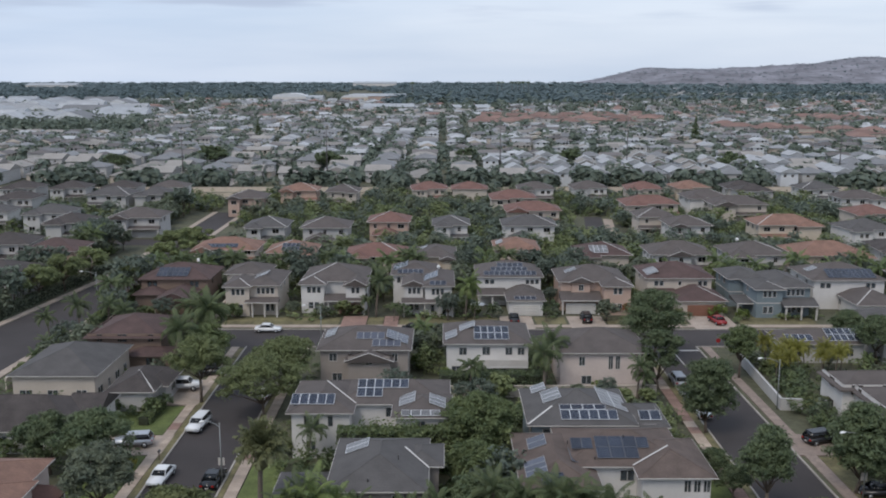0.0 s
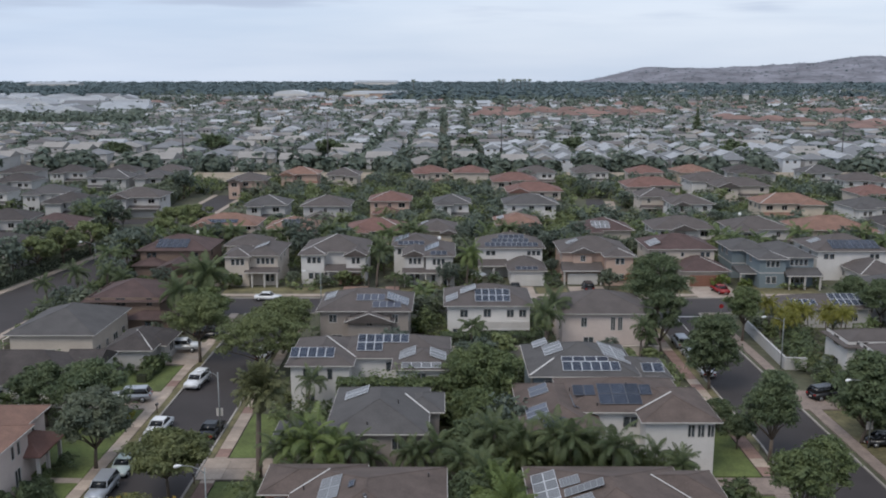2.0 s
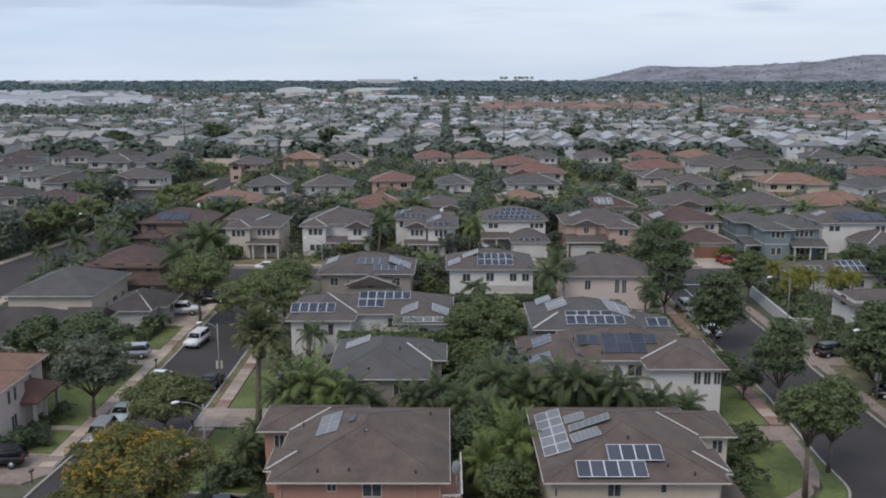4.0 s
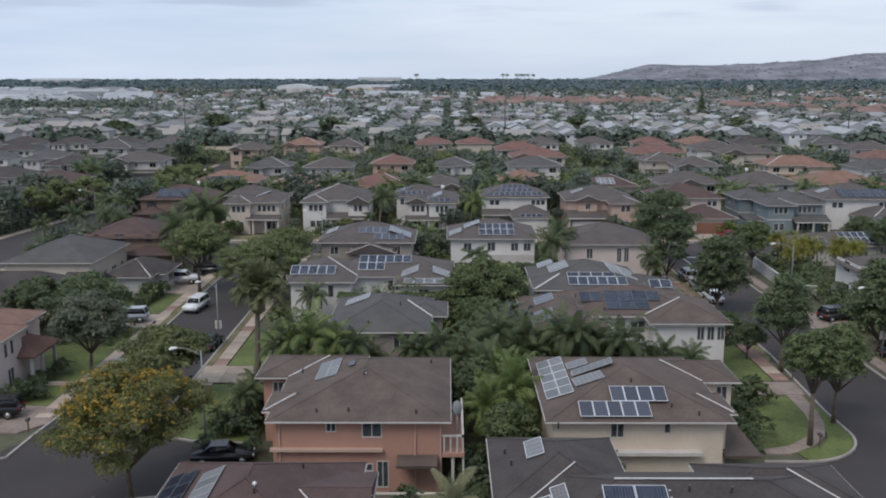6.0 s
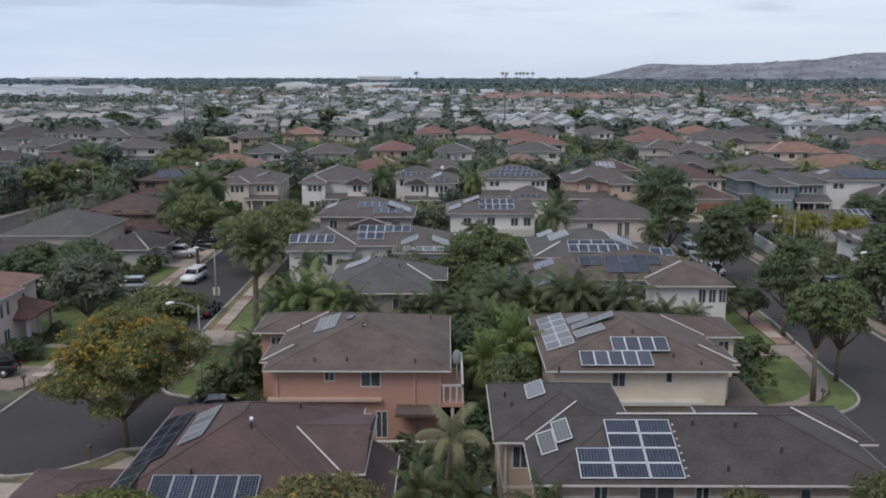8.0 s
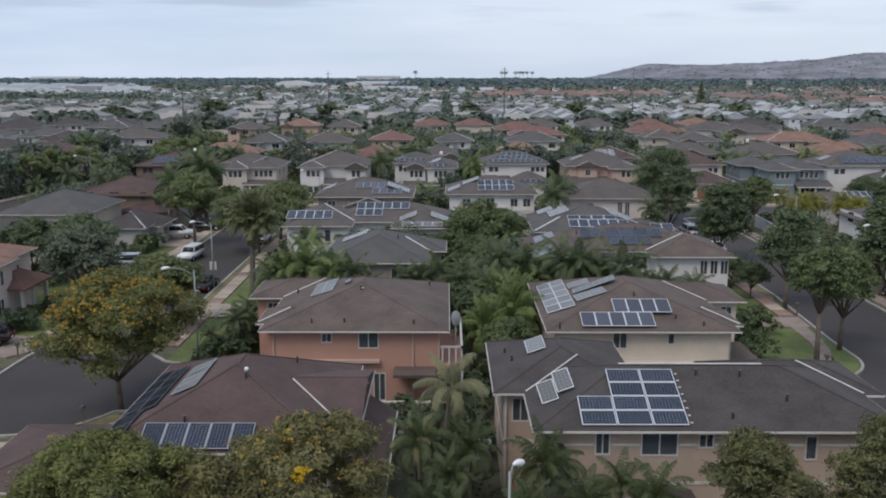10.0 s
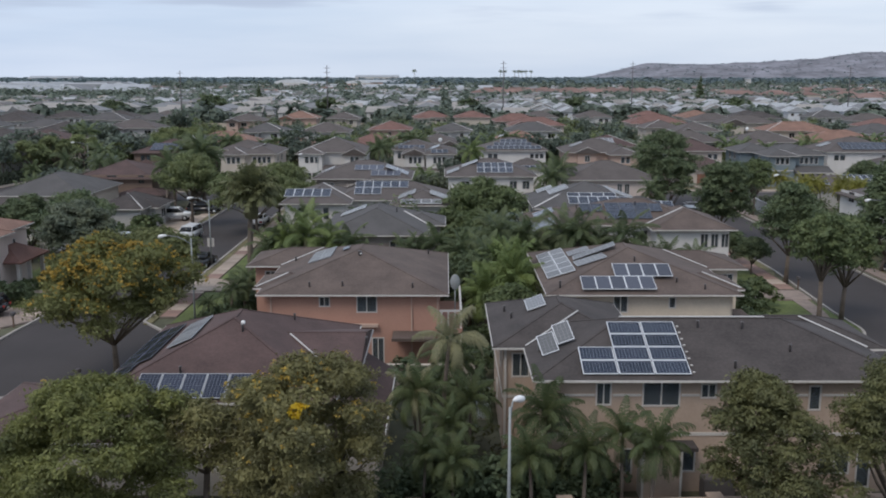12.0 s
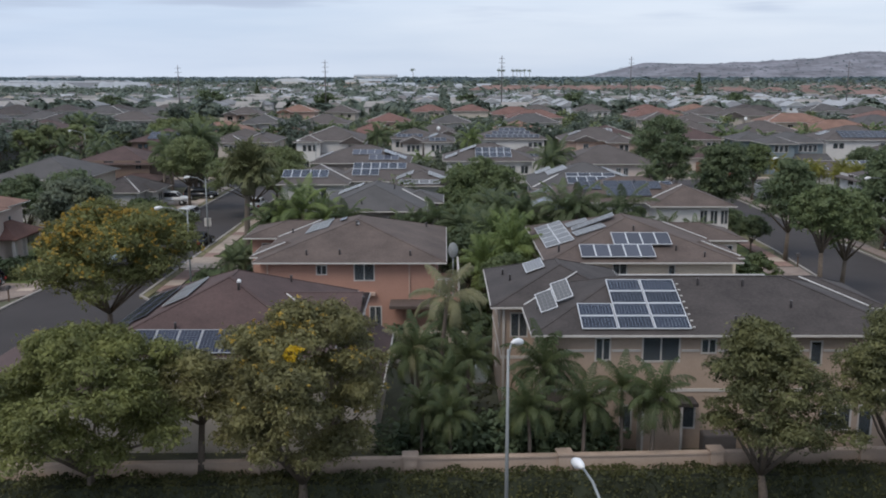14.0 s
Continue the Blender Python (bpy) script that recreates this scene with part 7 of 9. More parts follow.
# ---- walls, lamps, vehicles, poles ----
def garden_wall(x0, y0, x1, y1, high, label, piers=True, mat=None):
    """A rendered wall with a coping and square piers."""
    mat = mat or STUCCO["beige"]
    ob = root("garden_wall", (x0 + x1) / 2, (y0 + y1) / 2, label, "wall")
    long = math.hypot(x1 - x0, y1 - y0)
    ob.matrix_basis = ob.matrix_basis @ Matrix.Rotation(math.atan2(y1 - y0, x1 - x0), 4, "Z")
    part("wall", bm_box(-long / 2, long / 2, -0.1, 0.1, 0, high), mat, ob)
    part("coping", bm_box(-long / 2, long / 2, -0.17, 0.17, high, high + 0.1, bevel=0.02), mat, ob)
    if piers:
        n = int(long // 6)
        for k in range(n + 1):
            u = -long / 2 + long * k / n
            p = part("pier", bm_box(u - 0.28, u + 0.28, -0.28, 0.28, 0, high + 0.12), mat, ob)
            part("pier_cap", bm_box(u - 0.35, u + 0.35, -0.35, 0.35, high + 0.12, high + 0.24, bevel=0.02), mat, p)
    return ob


garden_wall(-21.0, 36.45, 25.0, 38.65, 1.5, "tan rendered garden wall with piers behind a hedge", True, STUCCO["tan"])
garden_wall(45.6, 117.8, 46.6, 138.0, 1.6, "pale garden wall beside the east street", False, STUCCO["grey"])
garden_wall(45.6, 117.8, 48.4, 117.6, 1.6, "pale return of the garden wall", False, STUCCO["grey"])
garden_wall(-20, 122.6, 30, 123.2, 1.6, "beige wall behind the fourth row of houses", False)
garden_wall(-6, 56.9, 2.0, 56.9, 1.5, "beige wall between two back gardens", False)
garden_wall(26.2, 97.8, 26.2, 104.0, 1.8, "pale yard wall beside the pavement", False, STUCCO["cream"])
garden_wall(-42.0, 164.0, -42.0, 182.0, 1.7, "pale wall between two front gardens", False, STUCCO["cream"])
garden_wall(-62.8, 126.0, -61.0, 148.0, 1.6, "rough pale wall behind low houses", False)
garden_wall(-300, 336.0, 330, 336.0, 1.9, "long pale wall along the arterial road", False, STUCCO["cream"])
garden_wall(-300, 354.0, 330, 354.0, 1.9, "pale wall on the far side of the arterial", False, STUCCO["cream"])


def street_lamp(x, y, turn, high, label, sign=False, arm=2.4):
    """A tapered steel pole with a curved arm and a drop-shaped head."""
    ob = root("street_lamp", x, y, label, "street lamp", "street lamps", 0.0, turn)

    def pole():
        bm = bmesh.new()
        tube(bm, [(0, 0, 0), (0, 0, high * 0.5), (0, 0, high)], [0.085, 0.07, 0.05], 10)
        return to_mesh("pole", bm, GALV)

    def arm_mesh():
        bm = bmesh.new()
        pts = [(0, 0, high - 0.55), (arm * 0.25, 0, high - 0.15), (arm * 0.6, 0, high + 0.12), (arm, 0, high + 0.2)]
        tube(bm, pts, [0.045, 0.04, 0.035, 0.03], 8)
        return to_mesh("arm", bm, GALV)

    def head():
        bm = bmesh.new()
        tube(bm, [(arm - 0.05, 0, high + 0.2), (arm + 0.12, 0, high + 0.2), (arm + 0.35, 0, high + 0.15), (arm + 0.56, 0, high + 0.1), (arm + 0.62, 0, high + 0.08)], [0.04, 0.10, 0.145, 0.11, 0.03], 10)
        return to_mesh("lamp_head", bm, LAMP_WHITE)

    link_mesh("pole", shared(("pole", high), pole), ob)
    link_mesh("arm", shared(("arm", high, arm), arm_mesh), ob)
    link_mesh("lamp_head", shared(("head", high, arm), head), ob)
    if sign:
        part("parking_sign", bm_box(-0.35, 0.35, -0.13, -0.11, 2.1, 3.0), TRIM, ob, "small white street sign")
    return ob


street_lamp(-19.3, 69.6, 184, 7.55, "grey street lamp with a curved arm over a lawn", False, 1.85)
street_lamp(-24.45, 95.1, 182, 7.1, "grey street lamp with a white sign at the kerb", True, 1.6)
street_lamp(44.7, 91.2, 180, 7.4, "grey street lamp with a white sign under trees", True)
street_lamp(45.2, 118.2, 180, 7.0, "grey street lamp beside a garden wall")
street_lamp(-20.0, 145.5, 180, 7.4, "grey street lamp at the corner of the cross street")
street_lamp(2.45, 32.4, 50, 7.85, "tall steel avenue lamp before the garden wall", False, 0.25)
street_lamp(3.9, 20.2, 102, 7.85, "avenue lamp with a white drop-shaped head", False, 1.7)
street_lamp(-66.5, 172.0, 180, 7.4, "grey street lamp beside the far road")

PAINT = {
    "white": surface("white_car_paint", (0.70, 0.71, 0.72), 0.97, 1.03, 0.25, 3.0, 0.5, 0.0),
    "silver": surface("silver_car_paint", (0.42, 0.44, 0.47), 0.97, 1.03, 0.3, 3.0, 0.5, 0.0, metal=0.4),
    "black": surface("black_car_paint", (0.018, 0.019, 0.022), 0.97, 1.03, 0.2, 3.0, 0.5, 0.0),
    "red": surface("red_car_paint", (0.26, 0.022, 0.024), 0.97, 1.03, 0.25, 3.0, 0.5, 0.0),
    "grey": surface("grey_car_paint", (0.10, 0.105, 0.115), 0.97, 1.03, 0.25, 3.0, 0.5, 0.0, metal=0.3),
    "pale": surface("pale_green_car_paint", (0.45, 0.52, 0.50), 0.97, 1.03, 0.25, 3.0, 0.5, 0.0),
    "blue": surface("blue_car_paint", (0.02, 0.08, 0.22), 0.97, 1.03, 0.25, 3.0, 0.5, 0.0),
}
TYRE = surface("tyre_rubber", (0.02, 0.02, 0.02), 0.8, 1.2, 0.9, 8.0, 1.0, 0.1)
RIM = surface("wheel_rim", (0.40, 0.41, 0.42), 0.9, 1.1, 0.35, 8.0, 1.0, 0.0, metal=0.7)
LIGHT_CLEAR = surface("headlight_lens", (0.6, 0.62, 0.62), 0.95, 1.05, 0.15, 3.0, 0.5, 0.0)
LIGHT_RED = surface("tail_lens", (0.28, 0.015, 0.012), 0.95, 1.05, 0.2, 3.0, 0.5, 0.0)

# side outlines of bodies and cabins, nose towards +x
BODY = {
    "sedan": ([(2.3, 0.35), (2.32, 0.62), (2.15, 0.78), (1.0, 0.95), (-1.5, 0.98), (-2.25, 0.92), (-2.32, 0.55), (-2.25, 0.33)], [(1.0, 0.94), (0.35, 1.40), (-0.85, 1.44), (-1.55, 0.98)]),
    "suv": ([(2.35, 0.42), (2.38, 0.8), (2.2, 1.0), (1.15, 1.12), (-2.3, 1.12), (-2.4, 0.8), (-2.36, 0.42)], [(1.12, 1.1), (0.6, 1.66), (-1.9, 1.74), (-2.3, 1.12)]),
    "pickup": ([(2.75, 0.5), (2.78, 0.9), (2.6, 1.1), (1.5, 1.18), (-2.7, 1.18), (-2.78, 0.85), (-2.74, 0.5)], [(1.5, 1.16), (0.95, 1.78), (-0.75, 1.80), (-0.95, 1.18)]),
}


def hull(outline, half, tuck, top_tuck):
    """A body shell from a side outline, drawn in a little towards the sills and the top."""
    bm = bmesh.new()
    hi = max(z for _, z in outline)
    lo = min(z for _, z in outline)
    sides = []
    for s in (-1, 1):
        ring = []
        for x, z in outline:
            f = (z - lo) / (hi - lo)
            y = half - (tuck * (1 - min(1, f * 2)) + top_tuck * max(0.0, f * 2 - 1))
            ring.append(bm.verts.new((x, s * y, z)))
        sides.append(ring)
    n = len(outline)
    bm.faces.new(sides[0])
    bm.faces.new(list(reversed(sides[1])))
    for i in range(n):
        bm.faces.new((sides[0][i], sides[1][i], sides[1][(i + 1) % n], sides[0][(i + 1) % n]))
    bmesh.ops.recalc_face_normals(bm, faces=bm.faces)
    edges = [e for e in bm.edges if e.calc_face_angle(0) > 0.5]
    bmesh.ops.bevel(bm, geom=edges, offset=0.06, segments=2, affect="EDGES")
    for f in bm.faces:
        f.smooth = True
    return bm


def car(kind, paint, x, y, turn, label, z=0.03):
    ob = root("car" if kind != "pickup" else "pickup_truck", x, y, label, "car" if kind != "pickup" else "pickup truck", "parked vehicles", z, turn)
    body, cabin = BODY[kind]
    half = 0.9 if kind != "pickup" else 0.97
    b = link_mesh("body", shared(("body", kind, paint), lambda: to_mesh("body", hull(body, half, 0.05, 0.06), PAINT[paint])), ob)
    link_mesh("cabin_glass", shared(("cabin", kind), lambda: to_mesh("cabin_glass", hull(cabin, half - 0.07, 0.0, 0.16), CAR_GLASS)), ob, "dark tinted glass")
    (x0, z0), (x1, z1) = cabin[1], cabin[2]
    link_mesh("car_roof", shared(("roof", kind, paint), lambda: to_mesh("car_roof", bm_box(x1 - 0.06, x0 + 0.08, -half + 0.24, half - 0.24, min(z0, z1) - 0.04, max(z0, z1) + 0.03, bevel=0.03), PAINT[paint])), ob)

    def side_frame(s):
        bm = bmesh.new()
        (ax, az), (bx_, bz), (cx_, cz), (dx_, dz) = cabin
        tube(bm, [(ax, s * (half - 0.08), az), (bx_, s * (half - 0.22), bz), (cx_, s * (half - 0.22), cz), (dx_, s * (half - 0.08), dz)], [0.045, 0.045, 0.045, 0.05], 6)
        return to_mesh("side_frame", bm, PAINT[paint])

    for s in (-1, 1):
        link_mesh("side_frame", shared(("side_frame", kind, paint, s), lambda: side_frame(s)), ob)
    wr = 0.33 if kind == "sedan" else 0.38
    wx = body[0][0] * 0.64

    def wheel():
        bm = bmesh.new()
        tube(bm, [(0, -0.11, 0), (0, -0.08, 0), (0, 0.08, 0), (0, 0.11, 0)], [wr * 0.9, wr, wr, wr * 0.9], 16)
        return to_mesh("wheel", bm, TYRE)

    def rim():
        bm = bmesh.new()
        tube(bm, [(0, -0.12, 0), (0, 0.12, 0)], [wr * 0.6, wr * 0.6], 12)
        return to_mesh("rim", bm, RIM)

    for sx in (wx, -wx):
        for sy in (-1, 1):
            w = link_mesh("wheel", shared(("wheel", kind), wheel), ob, "", pose(sx, sy * (half - 0.1), wr))
            link_mesh("rim", shared(("rim", kind), rim), w, "pale alloy rim")
    fx, bx = body[1][0], body[-2][0]
    for sy in (-1, 1):
        link_mesh("headlight", shared(("hl", kind), lambda: to_mesh("headlight", bm_box(fx - 0.16, fx + 0.012, -0.2, 0.2, body[1][1] - 0.06, body[1][1] + 0.08, bevel=0.02), LIGHT_CLEAR)), ob, "", pose(0, sy * (half - 0.3), 0))
        link_mesh("tail_light", shared(("tl", kind), lambda: to_mesh("tail_light", bm_box(bx - 0.02, bx + 0.12, -0.16, 0.16, body[-2][1] - 0.02, body[-2][1] + 0.2, bevel=0.02), LIGHT_RED)), ob, "", pose(0, sy * (half - 0.25), 0))
    link_mesh("number_plate", shared(("np", kind), lambda: to_mesh("number_plate", bm_box(bx - 0.03, bx - 0.015, -0.2, 0.2, body[-2][1] - 0.22, body[-2][1] - 0.08), TRIM)), ob)
    if kind == "pickup":
        link_mesh("load_bed", shared(("bed",), lambda: to_mesh("load_bed", bm_box(-2.62, -1.1, -0.78, 0.78, 1.17, 1.2), TYRE)), ob, "open dark load bed")
    return b


car("suv", "white", -31.2, 111.2, 262, "white estate car parked at the kerb")
car("sedan", "white", -31.4, 95.9, 265, "white saloon car parked by the pavement")
car("sedan", "pale", -31.7, 85.7, 268, "pale silver car parked in line")
car("suv", "silver", -31.9, 80.3, 270, "silver people carrier parked in line")
car("suv", "silver", -37.6, 105.2, 185, "silver estate car on a driveway", 0.155)
car("sedan", "black", -25.4, 95.2, 85, "black car parked under a street lamp")
car("pickup", "white", -37.4, 125.6, 5, "white pickup truck on a concrete driveway", 0.155)
car("suv", "black", -34.9, 132.5, 10, "black car on the next driveway", 0.03)
car("sedan", "white", -24.9, 123.0, 88, "white car under the big tree")
car("sedan", "white", -30.8, 156.3, 0, "white saloon car on the cross street")
car("sedan", "black", -5.0, 156.3, 0, "black car parked on the cross street")
car("sedan", "red", 49.8, 161.6, 100, "red car on a driveway", 0.16)
car("sedan", "black", 13.0, 163.0, 90, "dark car on a concrete drive", 0.16)
car("suv", "black", 26.2, 163.0, 90, "black people carrier before a garage", 0.16)
car("sedan", "white", 34.4, 116.0, 90, "white car parked under trees")
car("sedan", "silver", 34.3, 122.5, 90, "silver car parked beside the pavement")
car("suv", "silver", 34.3, 128.5, 90, "silver car near the cross street")
car("sedan", "black", 47.0, 92.0, 0, "dark car beside the lamp post", 0.03)
car("suv", "black", 46.5, 106.5, 20, "dark car in a drive", 0.03)
car("sedan", "black", -16.9, 65.6, 8, "dark car beside the salmon house", 0.03)
car("suv", "black", -38.6, 74.4, 184, "dark car on the corner driveway", 0.155)
car("sedan", "white", 108, 286, 0, "white car in a far street", 0.03)
car("sedan", "silver", 118, 262, 20, "pale car in a far street", 0.03)


def mailbox(x, y):
    ob = root("mailbox", x, y, "dark mailbox on a short post by the kerb", "mailbox")
    part("post", bm_box(-0.05, 0.05, -0.05, 0.05, 0, 1.0), WOOD, ob)
    part("box", bm_box(-0.14, 0.14, -0.25, 0.25, 1.0, 1.28, bevel=0.05), PIPE, ob)


for x, y in ((-23.4, 56.9), (-34.2, 71.2), (-33.3, 101.4), (33.1, 84.6), (29.2, 68.2), (-23.9, 82.4)):
    mailbox(x, y)

# satellite dish at the corner of the salmon house
dish = root("satellite_dish", 0.75, 60.9, "pale satellite dish on a mast by the balcony", "satellite dish")
bm = bmesh.new()
tube(bm, [(0, 0, 3.0), (0, 0, 6.1)], [0.04, 0.04], 8)
part("mast", bm, GALV, dish)
bm = bmesh.new()
rings = []
for k in range(5):
    r = 0.52 * k / 4
    rings.append([bm.verts.new((r * 0.62 * math.cos(a * math.tau / 20), 0.1 * (r / 0.52) ** 2 - 0.2, 6.1 + r * math.sin(a * math.tau / 20))) for a in range(20)])
for a, b in zip(rings, rings[1:]):
    for i in range(20):
        bm.faces.new((a[i], a[(i + 1) % 20], b[(i + 1) % 20], b[i]))
bmesh.ops.remove_doubles(bm, verts=bm.verts, dist=0.001)
bmesh.ops.solidify(bm, geom=bm.faces[:], thickness=0.02)
part("reflector", bm, GALV, dish)

# small white dishes on the roofs, a white parasol and roof vents
def roof_dish(x, y, z, turn=0):
    ob = root("satellite_dish", x, y, "small white satellite dish on a roof", "satellite dish", "dishes on the roofs", z, turn)

    def reflector():
        bm = bmesh.new()
        rings = [[bm.verts.new((0.34 * k / 4 * math.cos(a * math.tau / 16), 0.12 * (k / 4) ** 2 - 0.3, 0.6 + 0.38 * k / 4 * math.sin(a * math.tau / 16))) for a in range(16)] for k in range(5)]
        for a, b in zip(rings, rings[1:]):
            for i in range(16):
                bm.faces.new((a[i], a[(i + 1) % 16], b[(i + 1) % 16], b[i]))
        bmesh.ops.remove_doubles(bm, verts=bm.verts, dist=0.001)
        bmesh.ops.solidify(bm, geom=bm.faces[:], thickness=0.03)
        return to_mesh("reflector", bm, LAMP_WHITE)

    def mast():
        bm = bmesh.new()
        tube(bm, [(0, 0, -0.6), (0, 0, 0.42), (0, -0.28, 0.6)], [0.035, 0.035, 0.03], 6)
        return to_mesh("mast", bm, GALV)

    link_mesh("reflector", shared("reflector", reflector), ob)
    link_mesh("mast", shared("mast", mast), ob)


for x, y, z, turn in ((-0.9, 175.2, 7.2, 10), (-49.2, 181.5, 7.3, 340), (66, 203, 7.7, 350)):
    roof_dish(x, y, z, turn)

sign = root("stop_sign", 44.6, 143.5, "red octagonal road sign on a grey post", "road sign")
bm = bmesh.new()
tube(bm, [(0, 0, 0), (0, 0, 2.5)], [0.03, 0.03], 8)
part("post", bm, GALV, sign)
bm = bmesh.new()
front, back = [[bm.verts.new((0.38 * math.cos((k + 0.5) * math.tau / 8), y, 2.2 + 0.38 * math.sin((k + 0.5) * math.tau / 8))) for k in range(8)] for y in (-0.07, -0.045)]
bm.faces.new(front)
bm.faces.new(back[::-1])
for k in range(8):
    bm.faces.new((front[k - 1], back[k - 1], back[k], front[k]))
bmesh.ops.recalc_face_normals(bm, faces=bm.faces[:])
part("plate", bm, PAINT["red"], sign, "plain red octagonal plate")

umbrella = root("patio_umbrella", 6.5, 167.0, "white patio umbrella in a front garden", "umbrella")
bm = bmesh.new()
top = bm.verts.new((0, 0, 2.9))
edge = [bm.verts.new((1.5 * math.cos(k * math.tau / 8), 1.5 * math.sin(k * math.tau / 8), 2.35)) for k in range(8)]
for k in range(8):
    bm.faces.new((edge[k], edge[(k + 1) % 8], top))
bmesh.ops.solidify(bm, geom=bm.faces[:], thickness=0.02)
part("canopy", bm, LAMP_WHITE, umbrella)
bm = bmesh.new()
tube(bm, [(0, 0, 0), (0, 0, 2.88)], [0.03, 0.03], 8)
part("pole", bm, GALV, umbrella)
for h_, block, x, y in ((pink_house, pink_main, -6.0, 65.1), (brown_house, brown_wing, -10.3, 46.3)):
    z = block.eave + block.pitch * (y - block.y0)
    o = h_.matrix_basis.translation
    bm = bmesh.new()
    tube(bm, [(0, 0, -0.15), (0, 0, 0.06), (0.04, -0.06, 0.12), (0.05, -0.14, 0.08)], [0.09, 0.09, 0.12, 0.08], 10)
    part("roof_vent", bm, LAMP_WHITE, h_, "white capped roof vent", Matrix.Translation((x - o.x, y - o.y, min(z, 8.0))))
for k, (x, y, r) in enumerate(((-2.9, 57.9, 0.45), (-3.5, 58.3, 0.4), (-2.4, 58.4, 0.35), (-3.2, 54.6, 0.3), (-2.7, 55.2, 0.26))):
    bm = bmesh.new()
    bmesh.ops.create_icosphere(bm, subdivisions=2, radius=r)
    for v in bm.verts:
        v.co *= 0.8 + 0.5 * noise.noise(v.co * 2.2 + Vector((k * 3.0, 0, 0)))
        v.co.z = max(-r * 0.5, v.co.z * 0.7)
    rock = new("garden_rock", to_mesh("garden_rock", bm, KERB))
    rock.matrix_basis = pose(x, y, r * 0.5)
    tagged(rock, "rough grey-brown rock in a side yard", "rock", "rocks in the side yard")

# tall steel transmission poles along the arterial
for x, y, h in ((-112, 395, 22), (-48, 380, 24), (25, 402, 26), (84, 420, 26), (175, 405, 24)):
    pole_ob = root("utility_pole", x, y, "tall thin grey transmission pole behind the arterial", "utility pole", "transmission poles")
    bm = bmesh.new()
    tube(bm, [(0, 0, 0), (0, 0, h)], [0.28, 0.14], 8)
    part("pole", bm, PIPE, pole_ob)
    for k in range(3):
        part("cross_arm", bm_box(-1.3, 1.3, -0.06, 0.06, h - 1.2 - k * 1.8, h - 1.05 - k * 1.8), PIPE, pole_ob)


# ---- the plain beyond: small houses, trees, sheds, hills ----
TAKEN = [(b[0], b[1], b[2], b[3]) for b in (
    (-66, 140, 145, 162), (-35, -20, 55, 150), (31, 46, 56, 150), (-82, -64, 100, 300), (-112, -76, 239, 250), (39, 53, 246, 290), (-67, -55, 204, 250), (-63, -56, 250, 270), (-500, 600, 336, 356))]


def blocked(x, y, rects, pad):
    return any(a - pad < x < b + pad and c - pad < y < d + pad for a, b, c, d in rects)


HOUSE_RECTS = []
for ob in list(bpy.data.objects):
    if ob.get("category") == "house":
        pts = [ob.matrix_basis @ Vector(c) for ch in ob.children if ch.name.startswith("roof") for c in ch.bound_box]
        HOUSE_RECTS.append((min(p.x for p in pts), max(p.x for p in pts), min(p.y for p in pts), max(p.y for p in pts)))

# garden trees that fill the yards of the middle distance
rng = random.Random(21)
VAR = [tree_meshes(("yard", k), h, r, tr, leaf, 1000, 0.62, 70 + k, 16, 2) for k, (h, r, tr, leaf) in enumerate((
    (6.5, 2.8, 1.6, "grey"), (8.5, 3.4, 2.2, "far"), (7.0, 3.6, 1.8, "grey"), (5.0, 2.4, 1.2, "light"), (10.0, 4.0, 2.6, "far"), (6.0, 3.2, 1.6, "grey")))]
placed = []


JOINED = []
YARD_PALMS = [palm_meshes("yard_coco", 5.4, 2.9, 20, "palmdeep", 32, 1.0, 0.25, 0.6, 0.14, 0.9, 13), palm_meshes("yard_light", 5.0, 3.1, 18, "palm", 33, 1.0, 0.3, 0.5, 0.14, 0.9, 13), palm_meshes("yard_short", 4.3, 2.0, 20, "palmdeep", 36, 0.9, 0.5, 0.3, 0.11, 0.95, 11)]


def yard_plants(x0, x1, y0, y1, count, low=0.7, high=1.15, palm=0.3, joined=False):
    made = 0
    for _ in range(count * 12):
        if made >= count:
            break
        x, y = rng.uniform(x0, x1), rng.uniform(y0, y1)
        s = rng.uniform(low, high)
        if blocked(x, y, HOUSE_RECTS, 1.0) or blocked(x, y, TAKEN, 0.5) or any((x - a) ** 2 + (y - b) ** 2 < 5.5 for a, b in placed):
            continue
        placed.append((x, y))
        made += 1
        if joined:
            JOINED.append((x, y, s))
        elif rng.random() < palm:
            plant("palm", rng.choice(YARD_PALMS), x, y, "green garden palm between houses", "palm", rng.uniform(0, 360), s * 1.15, "yard palms", 0, PALM_PARTS)
        else:
            plant("tree", rng.choice(VAR), x, y, "leafy garden tree between houses", "tree", rng.uniform(0, 360), s * 0.95, "yard trees")


yard_plants(-62, 100, 182, 195, 95, 0.75, 1.1, 0.5)
yard_plants(-62, 100, 208, 236, 115, 0.6, 1.1, joined=True)
yard_plants(-62, 130, 248, 335, 230, 0.6, 1.1, joined=True)
yard_plants(-62, 100, 161, 182, 26, 0.4, 0.7)
yard_plants(-64, -57.5, 160, 196, 9, 0.7, 1.0, 0.2)
yard_plants(-92, -76, 165, 300, 46, 0.8, 1.2, 0.1)
yard_plants(-20, 30, 113, 122, 16, 0.35, 0.6)
yard_plants(-19, 3, 138, 146, 8, 0.5, 0.8)
yard_plants(-66, -55, 80, 146, 16, 0.6, 1.0)
yard_plants(-47, -37, 140, 146, 3, 0.5, 0.7)
yard_plants(-66, -46, 66, 78, 8, 0.6, 0.9)
yard_plants(66, 112, 70, 146, 46, 0.6, 1.1)
